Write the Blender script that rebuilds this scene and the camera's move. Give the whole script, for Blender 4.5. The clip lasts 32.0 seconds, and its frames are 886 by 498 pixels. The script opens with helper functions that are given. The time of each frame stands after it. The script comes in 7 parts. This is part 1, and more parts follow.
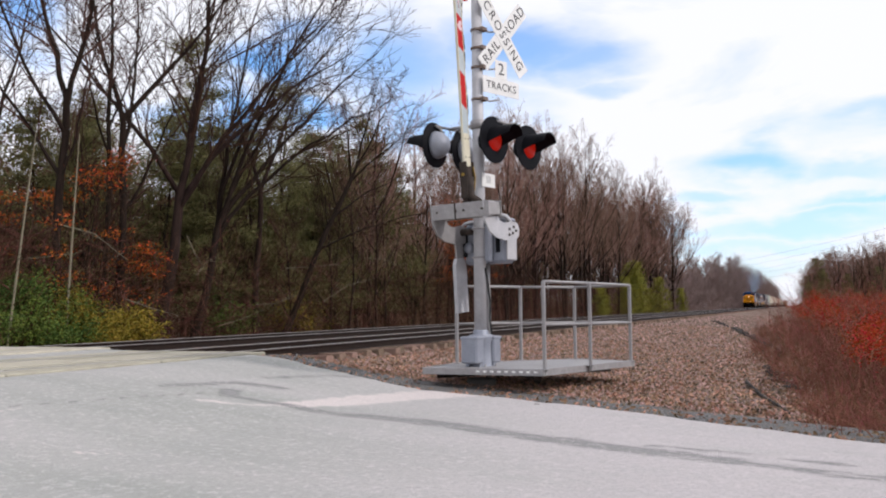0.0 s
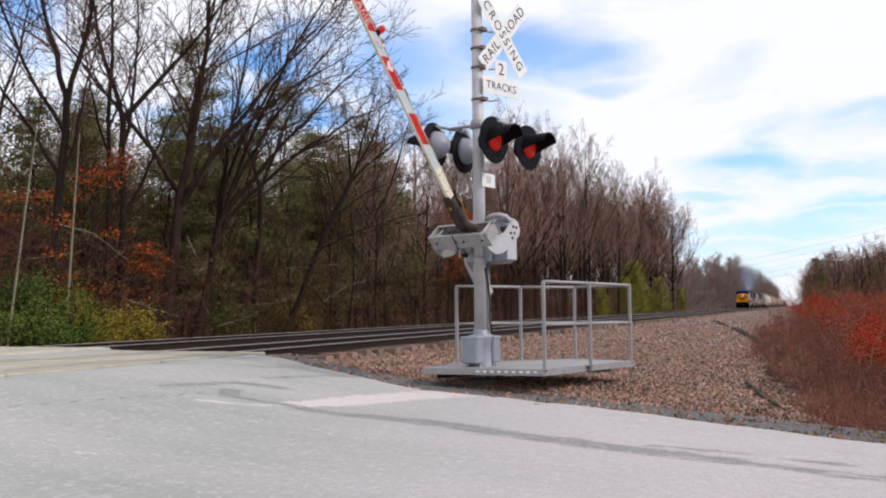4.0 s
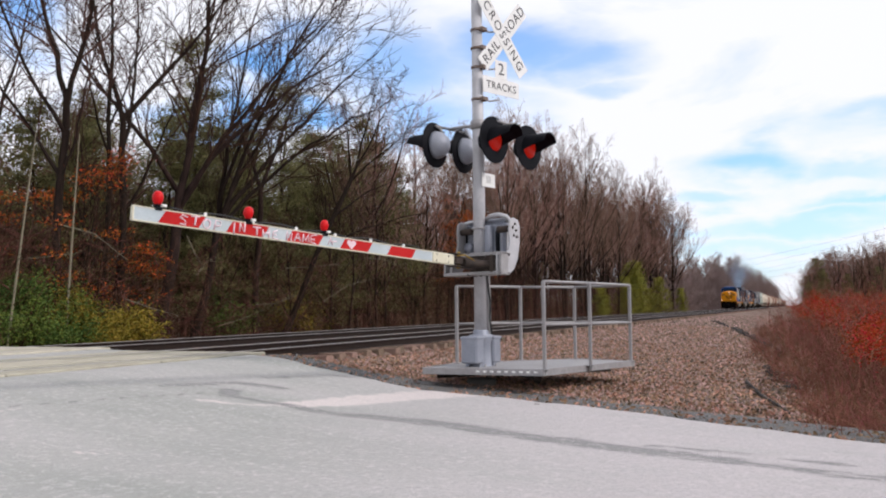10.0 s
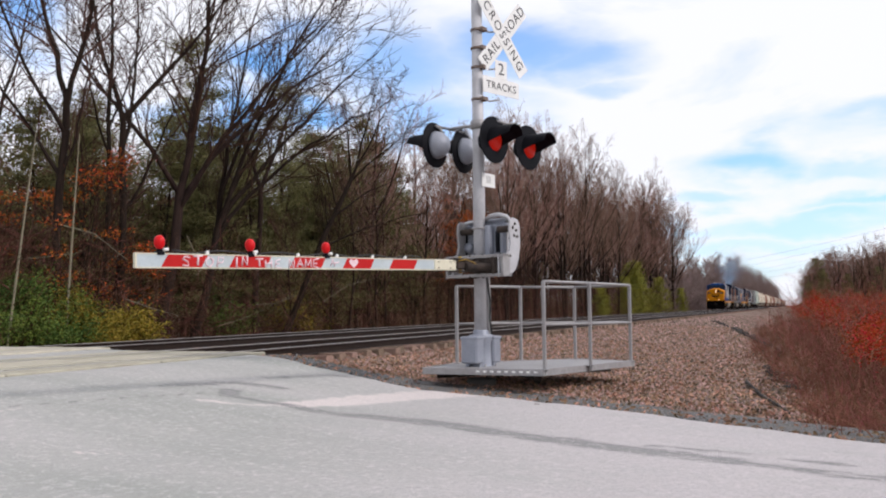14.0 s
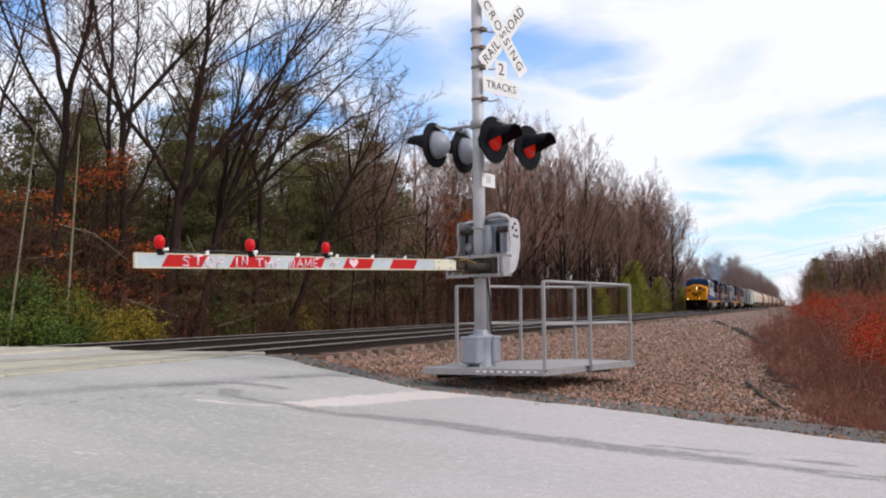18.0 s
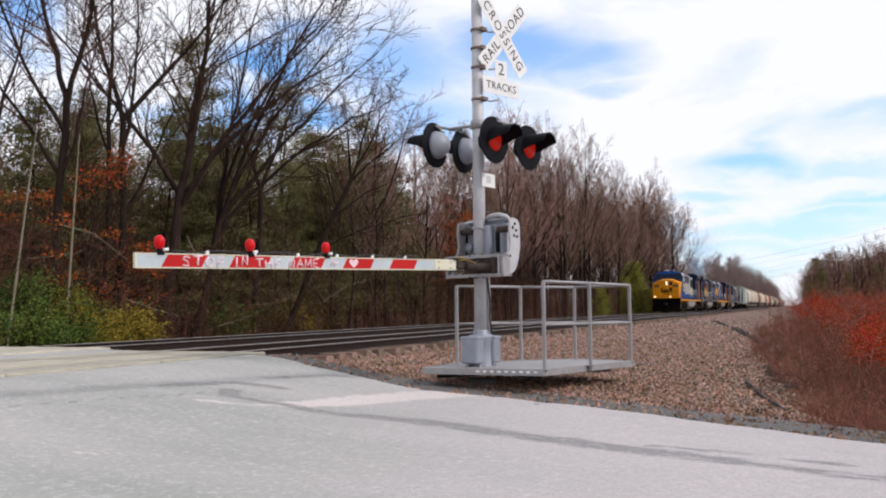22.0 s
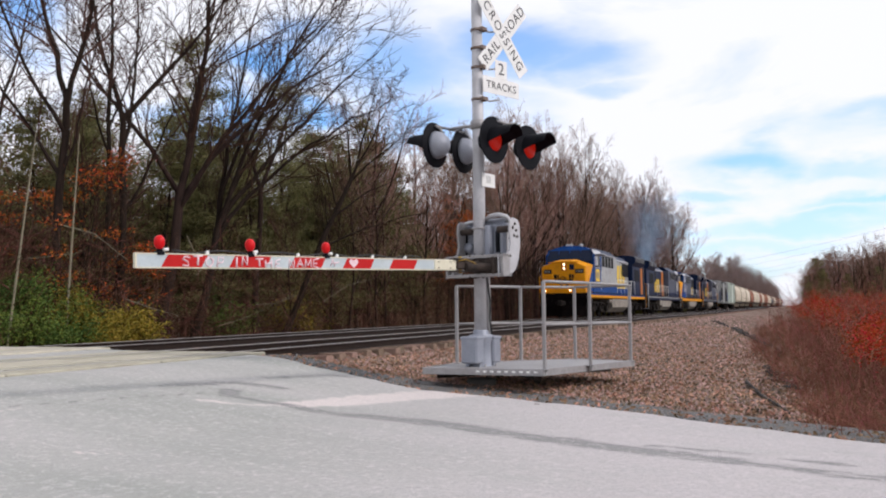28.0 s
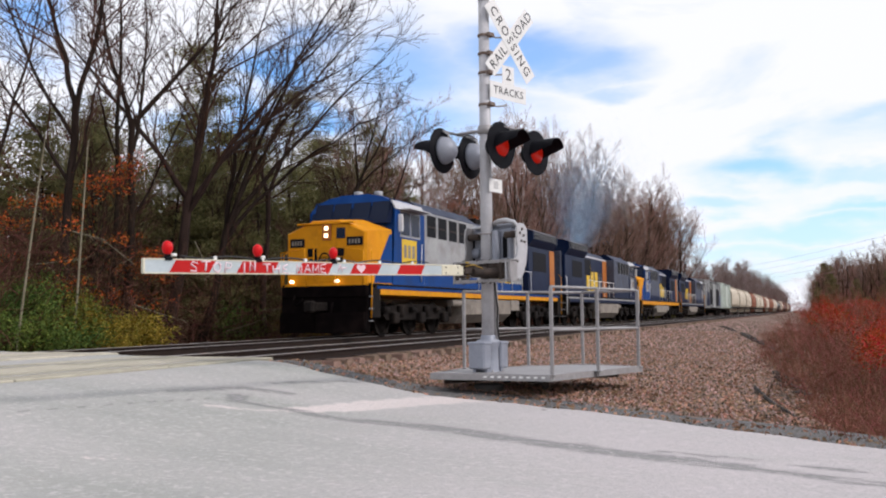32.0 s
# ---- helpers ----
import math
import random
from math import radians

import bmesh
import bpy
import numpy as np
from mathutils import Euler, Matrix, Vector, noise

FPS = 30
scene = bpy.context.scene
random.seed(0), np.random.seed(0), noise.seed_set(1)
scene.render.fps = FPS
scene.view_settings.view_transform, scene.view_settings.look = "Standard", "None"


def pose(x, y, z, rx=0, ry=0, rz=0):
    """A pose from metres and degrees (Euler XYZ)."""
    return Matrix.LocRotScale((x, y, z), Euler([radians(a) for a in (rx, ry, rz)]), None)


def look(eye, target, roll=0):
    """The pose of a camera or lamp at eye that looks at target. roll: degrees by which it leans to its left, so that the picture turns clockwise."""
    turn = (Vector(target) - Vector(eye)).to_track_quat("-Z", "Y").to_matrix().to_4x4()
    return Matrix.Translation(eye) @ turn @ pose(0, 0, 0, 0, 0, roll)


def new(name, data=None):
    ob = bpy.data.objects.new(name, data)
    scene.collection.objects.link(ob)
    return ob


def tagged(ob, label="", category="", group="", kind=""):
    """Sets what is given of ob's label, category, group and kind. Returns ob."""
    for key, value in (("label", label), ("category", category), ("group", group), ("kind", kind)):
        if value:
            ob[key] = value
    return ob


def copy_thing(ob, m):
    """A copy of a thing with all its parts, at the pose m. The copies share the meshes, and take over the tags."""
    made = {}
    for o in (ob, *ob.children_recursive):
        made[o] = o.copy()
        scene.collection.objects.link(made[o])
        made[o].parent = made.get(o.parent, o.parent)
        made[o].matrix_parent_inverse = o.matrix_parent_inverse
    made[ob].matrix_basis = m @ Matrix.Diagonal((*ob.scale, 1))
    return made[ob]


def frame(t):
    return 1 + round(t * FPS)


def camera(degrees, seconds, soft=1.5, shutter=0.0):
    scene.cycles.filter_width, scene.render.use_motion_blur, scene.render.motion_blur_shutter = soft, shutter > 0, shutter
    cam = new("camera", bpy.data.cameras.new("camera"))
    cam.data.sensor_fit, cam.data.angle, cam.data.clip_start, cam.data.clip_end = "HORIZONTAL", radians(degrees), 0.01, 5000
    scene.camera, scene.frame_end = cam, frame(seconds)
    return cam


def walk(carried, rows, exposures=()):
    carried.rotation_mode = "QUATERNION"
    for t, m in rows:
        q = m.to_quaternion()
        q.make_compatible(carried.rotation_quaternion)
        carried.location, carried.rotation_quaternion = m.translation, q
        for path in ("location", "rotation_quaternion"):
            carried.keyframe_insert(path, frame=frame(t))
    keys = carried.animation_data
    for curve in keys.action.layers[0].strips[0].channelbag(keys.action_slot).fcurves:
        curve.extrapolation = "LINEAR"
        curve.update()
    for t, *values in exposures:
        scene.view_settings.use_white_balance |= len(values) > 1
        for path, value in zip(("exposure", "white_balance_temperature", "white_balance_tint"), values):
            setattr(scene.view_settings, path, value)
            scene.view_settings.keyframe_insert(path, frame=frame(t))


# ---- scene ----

# World: x right of the camera, y along the railway, z up; the rail tops pass z = 0 abreast of the camera.
GRADE = 0.0072          # the line climbs away from the crossing
EYE = Vector((0, 0, 0.64))
YAW, PITCH, ROLL = 22.28, 4.31, -0.45
NEAR_TRACK, FAR_TRACK = -9.05, -13.05


def aim(turn, lift):
    """The camera's pose, turned left and lifted by these degrees from its resting aim."""
    a, b = radians(YAW + turn), radians(PITCH + lift)
    way = Vector((-math.sin(a) * math.cos(b), math.cos(a) * math.cos(b), math.sin(b)))
    return look(EYE, EYE + way, ROLL)


cam = camera(53.96, 32.0, soft=2.05)
walk(cam, [(0, aim(0, 0)), (15, aim(0, 0)), (30.1, aim(0, 0)), (30.5, aim(0.056, 0.045)), (31.0, aim(0.14, 0.15)),
           (31.5, aim(0.19, 0.26)), (31.75, aim(0.31, 0.32)), (32.0, aim(0.478, 0.355))],
     exposures=[(0, 0.0, 6300, 15), (32, 0.0, 6300, 15)])

# ---- sky, sun, exposure ----
scene.view_settings.exposure = 0.0
SUN_FROM = Vector((0.80, 0.02, 0.60)).normalized()
world = bpy.data.worlds.new("world")
scene.world = world
world.use_nodes = True
wn, wl = world.node_tree.nodes, world.node_tree.links
wn.clear()


def wnode(kind, **values):
    n = wn.new(kind)
    for k, v in values.items():
        n.inputs[k].default_value = v
    return n


sky = wn.new("ShaderNodeTexSky")
sky.sky_type, sky.sun_disc = "NISHITA", False
sky.sun_elevation = math.asin(SUN_FROM.z)
sky.sun_rotation = math.atan2(SUN_FROM.x, SUN_FROM.y)
coord = wn.new("ShaderNodeTexCoord")


def heading(x, y):
    """Direction of the sky at this bearing (degrees right of the resting aim) and height (degrees)."""
    a, b = radians(YAW - x), radians(y)
    return Vector((-math.sin(a) * math.cos(b), math.cos(a) * math.cos(b), math.sin(b)))


# Broken cloud: a thin white sheet with blue gaps; broad noise everywhere, and the larger gaps in their places.
stretch = wn.new("ShaderNodeMapping")
stretch.inputs["Scale"].default_value = (1.0, 1.0, 2.6)
wl.new(coord.outputs["Generated"], stretch.inputs["Vector"])
cloud = wnode("ShaderNodeTexNoise", Scale=4.2, Detail=8.0, Roughness=0.55, Distortion=0.4)
wl.new(stretch.outputs["Vector"], cloud.inputs["Vector"])
warp = wnode("ShaderNodeTexNoise", Scale=9.0, Detail=4.0)
wl.new(stretch.outputs["Vector"], warp.inputs["Vector"])
bend = wn.new("ShaderNodeVectorMath")
bend.operation = "MULTIPLY_ADD"
bend.inputs[1].default_value = (0.12, 0.12, 0.09)
wl.new(warp.outputs["Color"], bend.inputs[0])
wl.new(coord.outputs["Generated"], bend.inputs[2])
back = wn.new("ShaderNodeVectorMath")
back.operation = "SUBTRACT"
back.inputs[1].default_value = (0.06, 0.06, 0.045)
wl.new(bend.outputs[0], back.inputs[0])
gaps = None
for bearing, height, wide, tall, depth in ((4.6, 17.0, 7.0, 2.6, 0.86), (8.5, 16.4, 4.4, 2.0, 0.75), (-2.6, 16.2, 5.6, 3.8, 0.80), (-0.8, 13.0, 6.0, 2.6, 0.76), (3.0, 13.6, 5.5, 1.3, 0.45),
                                           (11.0, 14.6, 2.0, 0.9, 0.5), (19.2, 9.3, 4.0, 1.6, 0.85), (17.0, 7.0, 3.8, 0.7, 0.6), (24.5, 8.8, 4.0, 0.8, 0.45), (27.5, 11.8, 3.5, 1.0, 0.35),
                                           (22.5, 5.2, 9.5, 1.05, 0.66), (20.5, 3.8, 8.0, 0.8, 0.5), (26.0, 6.4, 5.0, 0.6, 0.6), (18.0, 2.6, 8.0, 0.8, 0.5), (15.0, 5.4, 4.0, 0.7, 0.5),
                                           (-10.6, 16.9, 4.6, 2.4, 1.0), (-13.5, 12.7, 3.4, 2.8, 1.0), (-8.6, 13.1, 2.6, 1.5, 1.0), (-26.5, 17.4, 3.4, 2.6, 0.9), (-17.5, 12.0, 3.6, 1.2, 0.5),
                                           (-60, 25, 18, 5, 0.8), (-110, 30, 20, 6, 0.7), (60, 28, 18, 5, 0.7), (120, 22, 18, 4, 0.7), (180, 35, 22, 6, 0.8)):
    c = heading(bearing, height)
    away = wn.new("ShaderNodeVectorMath")
    away.operation = "SUBTRACT"
    away.inputs[1].default_value = c
    wl.new(back.outputs[0], away.inputs[0])
    scaled = wn.new("ShaderNodeVectorMath")
    scaled.operation = "MULTIPLY"
    w, h = math.sin(radians(wide)), math.sin(radians(tall))
    scaled.inputs[1].default_value = (1 / w, 1 / w, 1 / h)
    wl.new(away.outputs[0], scaled.inputs[0])
    length = wn.new("ShaderNodeVectorMath")
    length.operation = "LENGTH"
    wl.new(scaled.outputs[0], length.inputs[0])
    fall = wn.new("ShaderNodeMapRange")
    fall.interpolation_type = "SMOOTHSTEP"
    fall.inputs["From Min"].default_value, fall.inputs["From Max"].default_value = 1.25, 0.15
    fall.inputs["To Max"].default_value = depth
    wl.new(length.outputs["Value"], fall.inputs["Value"])
    if gaps is None:
        gaps = fall.outputs[0]
    else:
        more = wn.new("ShaderNodeMath")
        more.operation = "MAXIMUM"
        wl.new(gaps, more.inputs[0])
        wl.new(fall.outputs[0], more.inputs[1])
        gaps = more.outputs[0]
ragged = wn.new("ShaderNodeMapRange")
ragged.inputs["From Min"].default_value, ragged.inputs["From Max"].default_value = 0.56, 0.72
ragged.inputs["To Max"].default_value = 0.35
wl.new(cloud.outputs["Fac"], ragged.inputs["Value"])
cover = wn.new("ShaderNodeMath")
cover.operation, cover.use_clamp = "ADD", True
wl.new(gaps, cover.inputs[0])
wl.new(ragged.outputs[0], cover.inputs[1])
blue = wnode("ShaderNodeBackground", Strength=0.15)
tint = wn.new("ShaderNodeMix")
tint.data_type, tint.blend_type = "RGBA", "MULTIPLY"
tint.inputs["Factor"].default_value = 1.0
tint.inputs[7].default_value = (0.86, 1.27, 1.60, 1)
wl.new(sky.outputs[0], tint.inputs[6])
wl.new(tint.outputs[2], blue.inputs["Color"])
white = wnode("ShaderNodeBackground", Color=(0.96, 0.98, 1.0, 1), Strength=1.02)
mixed = wn.new("ShaderNodeMixShader")
wl.new(cover.outputs[0], mixed.inputs[0])
wl.new(white.outputs[0], mixed.inputs[1])
wl.new(blue.outputs[0], mixed.inputs[2])
out = wn.new("ShaderNodeOutputWorld")
wl.new(mixed.outputs[0], out.inputs[0])

sun = new("sun", bpy.data.lights.new("sun", "SUN"))
sun.data.energy, sun.data.angle, sun.data.color = 2.2, radians(7), (1.0, 0.95, 0.88)
sun.matrix_world = look(SUN_FROM * 50, (0, 0, 0))

# ---- mesh helpers ----


class Shape:
    """Collects vertices and faces of one mesh."""

    def __init__(self):
        self.v, self.f, self.smooth = [], [], []

    def add(self, verts, faces, smooth=False):
        n = len(self.v)
        self.v.extend(verts)
        self.f.extend([tuple(i + n for i in f) for f in faces])
        self.smooth.extend([smooth] * len(faces))
        return self

    def box(self, lo, hi, m=None, bevel=0.0):
        """A box between two corners, its long edges chamfered by bevel; m moves it."""
        (a, b, c), (d, e, f) = lo, hi
        if bevel <= 0:
            vs = [(x, y, z) for x in (a, d) for y in (b, e) for z in (c, f)]
            fs = [(0, 1, 3, 2), (4, 6, 7, 5), (0, 4, 5, 1), (2, 3, 7, 6), (0, 2, 6, 4), (1, 5, 7, 3)]
        else:
            k = min(bevel, 0.45 * min(d - a, e - b, f - c))
            vs, index = [], {}
            for sx in (0, 1):
                for sy in (0, 1):
                    for sz in (0, 1):
                        p = [(a, d)[sx], (b, e)[sy], (c, f)[sz]]
                        s = [1 - 2 * sx, 1 - 2 * sy, 1 - 2 * sz]
                        for axis in range(3):
                            q = [p[i] + (0 if i == axis else s[i] * k) for i in range(3)]
                            index[sx, sy, sz, axis] = len(vs)
                            vs.append(tuple(q))
            fs = []
            for axis in range(3):
                u, w = (axis + 1) % 3, (axis + 2) % 3
                for side in (0, 1):
                    loop = []
                    for du, dw in ((0, 0), (1, 0), (1, 1), (0, 1)):
                        key = [0, 0, 0]
                        key[axis], key[u], key[w] = side, du, dw
                        loop.append(index[tuple(key) + (axis,)])
                    fs.append(tuple(loop if side else loop[::-1]))
                for du in (0, 1):
                    for dw in (0, 1):
                        k0, k1 = [0, 0, 0], [0, 0, 0]
                        k0[u] = k1[u] = du
                        k0[w] = k1[w] = dw
                        k1[axis] = 1
                        loop = (index[tuple(k0) + (u,)], index[tuple(k1) + (u,)], index[tuple(k1) + (w,)], index[tuple(k0) + (w,)])
                        fs.append(loop if (du == dw) else loop[::-1])
            for s in ((x, y, z) for x in (0, 1) for y in (0, 1) for z in (0, 1)):
                loop = tuple(index[s + (i,)] for i in range(3))
                fs.append(loop if sum(s) % 2 else loop[::-1])
        if m is not None:
            vs = [tuple(m @ Vector(p)) for p in vs]
        return self.add(vs, fs)

    def tube(self, points, radii, sides=8, caps=True, smooth=True):
        """A round bar through points; radii is one number or one a point."""
        pts = [Vector(p) for p in points]
        rs = [radii] * len(pts) if isinstance(radii, (int, float)) else list(radii)
        vs, fs = [], []
        u = None
        for i, p in enumerate(pts):
            d = (pts[min(i + 1, len(pts) - 1)] - pts[max(i - 1, 0)]).normalized()
            if u is None:
                u = d.orthogonal().normalized()
            u = (u - d * u.dot(d))
            u = u.normalized() if u.length > 1e-6 else d.orthogonal().normalized()
            w = d.cross(u)
            for k in range(sides):
                a = 2 * math.pi * k / sides
                vs.append(tuple(p + (u * math.cos(a) + w * math.sin(a)) * rs[i]))
        for i in range(len(pts) - 1):
            for k in range(sides):
                j = (k + 1) % sides
                fs.append((i * sides + k, i * sides + j, (i + 1) * sides + j, (i + 1) * sides + k))
        self.add(vs, fs, smooth)
        if caps:
            n = len(self.v) - len(vs)
            self.f.append(tuple(n + k for k in reversed(range(sides))))
            self.f.append(tuple(n + (len(pts) - 1) * sides + k for k in range(sides)))
            self.smooth.extend([False, False])
        return self

    def prism(self, outline, lo, hi, axis="x", m=None):
        """An outline of 2D points pushed along an axis from lo to hi (counted along x: outline is y, z; y: x, z; z: x, y)."""
        def place(p, h):
            return {"x": (h, p[0], p[1]), "y": (p[0], h, p[1]), "z": (p[0], p[1], h)}[axis]
        n = len(outline)
        vs = [place(p, lo) for p in outline] + [place(p, hi) for p in outline]
        area = sum(outline[i][0] * outline[(i + 1) % n][1] - outline[(i + 1) % n][0] * outline[i][1] for i in range(n))
        flip = (area < 0) != (axis == "y")
        fs = [tuple(reversed(range(n))), tuple(range(n, 2 * n))] + [(i, (i + 1) % n, (i + 1) % n + n, i + n) for i in range(n)]
        if flip:
            fs = [f[::-1] for f in fs]
        if m is not None:
            vs = [tuple(m @ Vector(p)) for p in vs]
        return self.add(vs, fs)

    def lathe(self, profile, m=None, sides=24, smooth=True, ends=True):
        """Points (radius, height) turned round the z axis."""
        vs, fs = [], []
        for r, z in profile:
            for k in range(sides):
                a = 2 * math.pi * k / sides
                vs.append((r * math.cos(a), r * math.sin(a), z))
        for i in range(len(profile) - 1):
            for k in range(sides):
                j = (k + 1) % sides
                fs.append((i * sides + k, i * sides + j, (i + 1) * sides + j, (i + 1) * sides + k))
        if ends:
            fs.append(tuple(reversed(range(sides))))
            fs.append(tuple((len(profile) - 1) * sides + k for k in range(sides)))
        if m is not None:
            vs = [tuple(m @ Vector(p)) for p in vs]
        return self.add(vs, fs, smooth)

    def mesh(self, name):
        me = bpy.data.meshes.new(name)
        me.from_pydata(self.v, [], self.f)
        me.polygons.foreach_set("use_smooth", self.smooth)
        me.update()
        return me


def part(name, shape, material, parent=None, label="", m=None):
    """Links a shape as one mesh object under a thing or a part."""
    me = shape.mesh(name) if isinstance(shape, Shape) else shape
    if material is not None and not me.materials:
        me.materials.append(material)
    ob = new(name, me)
    if parent is not None:
        ob.parent = parent
    if m is not None:
        ob.matrix_basis = m
    if label:
        ob["label"] = label
    return ob


def thing(name, label, category, m=None, group="", kind=""):
    """An empty at a thing's base, which parents its parts."""
    ob = new(name)
    ob.empty_display_size = 0.1
    if m is not None:
        ob.matrix_basis = m
    return tagged(ob, label, category, group, kind)


def lettering(text, size, material, name, parent, m, thick=0.002, spread=1.0):
    """Raised letters in the built-in font, as a mesh centred on its origin in the xy plane of m."""
    cu = bpy.data.curves.new("letters", "FONT")
    cu.body, cu.size, cu.extrude, cu.align_x, cu.align_y = text, size, thick, "CENTER", "CENTER"
    cu.resolution_u = 3
    cu.space_character = spread
    ob = bpy.data.objects.new("letters", cu)
    scene.collection.objects.link(ob)
    bpy.context.view_layer.update()
    me = bpy.data.meshes.new_from_object(ob.evaluated_get(bpy.context.evaluated_depsgraph_get()))
    bpy.data.objects.remove(ob)
    bpy.data.curves.remove(cu)
    me.materials.clear()
    return part(name, me, material, parent, "", m)


# ---- materials ----


def surface(name, a, b, scale=8.0, rough=0.7, metal=0.0, bump=0.15, grain=60.0, stain=None, stain_scale=1.2, stain_amount=0.4, island=0.0,
            each=0.0, bump_size=0.01, rough_vary=0.12, coat=0.0, stretch=(1, 1, 1), gloss=0.35, speck=0.5):
    """A painted, stony or organic surface: two colours mixed by noise at two scales, with stains, grain relief and varied gloss."""
    mt = bpy.data.materials.new(name)
    mt.use_nodes = True
    ns, ls = mt.node_tree.nodes, mt.node_tree.links
    bsdf = ns["Principled BSDF"]
    tc = ns.new("ShaderNodeTexCoord")
    mp = ns.new("ShaderNodeMapping")
    mp.inputs["Scale"].default_value = stretch
    ls.new(tc.outputs["Object"], mp.inputs["Vector"])

    def noise_at(s, detail, rough_=0.6):
        n = ns.new("ShaderNodeTexNoise")
        n.inputs["Scale"].default_value, n.inputs["Detail"].default_value, n.inputs["Roughness"].default_value = s, detail, rough_
        ls.new(mp.outputs[0], n.inputs["Vector"])
        return n

    def blend(f, c1, c2, kind="MIX"):
        m = ns.new("ShaderNodeMix")
        m.data_type, m.blend_type = "RGBA", kind
        for s, value in ((m.inputs["Factor"], f), (m.inputs[6], c1), (m.inputs[7], c2)):
            if hasattr(value, "is_output"):
                ls.new(value, s)
            else:
                s.default_value = (*value, 1) if isinstance(value, tuple) else value
        return m.outputs[2]

    def ramp(src, lo, hi, top=1.0):
        r = ns.new("ShaderNodeMapRange")
        r.inputs["From Min"].default_value, r.inputs["From Max"].default_value, r.inputs["To Max"].default_value = lo, hi, top
        ls.new(src, r.inputs["Value"])
        return r.outputs[0]

    main = noise_at(scale, 6)
    fine = noise_at(grain, 3)
    col = blend(ramp(main.outputs["Fac"], 0.35, 0.65), a, b)
    col = blend(ramp(fine.outputs["Fac"], 0.3, 0.7, speck), col, tuple(0.72 * (x + y) / 2 for x, y in zip(a, b)))
    if stain is not None:
        st = noise_at(stain_scale, 5, 0.7)
        col = blend(ramp(st.outputs["Fac"], 0.5, 0.68, stain_amount), col, stain)
    if island or each:
        if island:
            src, amount = ns.new("ShaderNodeNewGeometry").outputs["Random Per Island"], island
        else:
            src, amount = ns.new("ShaderNodeObjectInfo").outputs["Random"], each
        hsv = ns.new("ShaderNodeHueSaturation")
        r = ns.new("ShaderNodeMapRange")
        r.inputs["To Min"].default_value, r.inputs["To Max"].default_value = 1 - amount, 1 + amount
        ls.new(src, r.inputs["Value"])
        ls.new(r.outputs[0], hsv.inputs["Value"])
        r2 = ns.new("ShaderNodeMapRange")
        r2.inputs["To Min"].default_value, r2.inputs["To Max"].default_value = 0.5 + amount * 0.05, 0.5 - amount * 0.05
        ls.new(src, r2.inputs["Value"])
        ls.new(r2.outputs[0], hsv.inputs["Hue"])
        ls.new(col, hsv.inputs["Color"])
        col = hsv.outputs[0]
    ls.new(col, bsdf.inputs["Base Color"])
    rr = ns.new("ShaderNodeMapRange")
    rr.inputs["To Min"].default_value, rr.inputs["To Max"].default_value = max(0.05, rough - rough_vary), min(1, rough + rough_vary)
    ls.new(main.outputs["Fac"], rr.inputs["Value"])
    ls.new(rr.outputs[0], bsdf.inputs["Roughness"])
    bsdf.inputs["Metallic"].default_value = metal
    bsdf.inputs["Coat Weight"].default_value = coat
    bsdf.inputs["Specular IOR Level"].default_value = gloss
    if bump:
        bp = ns.new("ShaderNodeBump")
        bp.inputs["Strength"].default_value, bp.inputs["Distance"].default_value = bump, bump_size
        ls.new(fine.outputs["Fac"], bp.inputs["Height"])
        ls.new(bp.outputs[0], bsdf.inputs["Normal"])
    return mt


def glowing(name, colour, strength, dark=(0.2, 0.2, 0.2)):
    mt = bpy.data.materials.new(name)
    mt.use_nodes = True
    b = mt.node_tree.nodes["Principled BSDF"]
    b.inputs["Base Color"].default_value = (*dark, 1)
    b.inputs["Emission Color"].default_value = (*colour, 1)
    b.inputs["Emission Strength"].default_value = strength
    b.inputs["Roughness"].default_value = 0.35
    b.inputs["Specular IOR Level"].default_value = 0.18
    return mt


def glassy(name, tint_=(0.03, 0.04, 0.05), rough=0.08):
    mt = bpy.data.materials.new(name)
    mt.use_nodes = True
    b = mt.node_tree.nodes["Principled BSDF"]
    b.inputs["Base Color"].default_value = (*tint_, 1)
    b.inputs["Roughness"].default_value = rough
    b.inputs["Specular IOR Level"].default_value = 0.14
    return mt




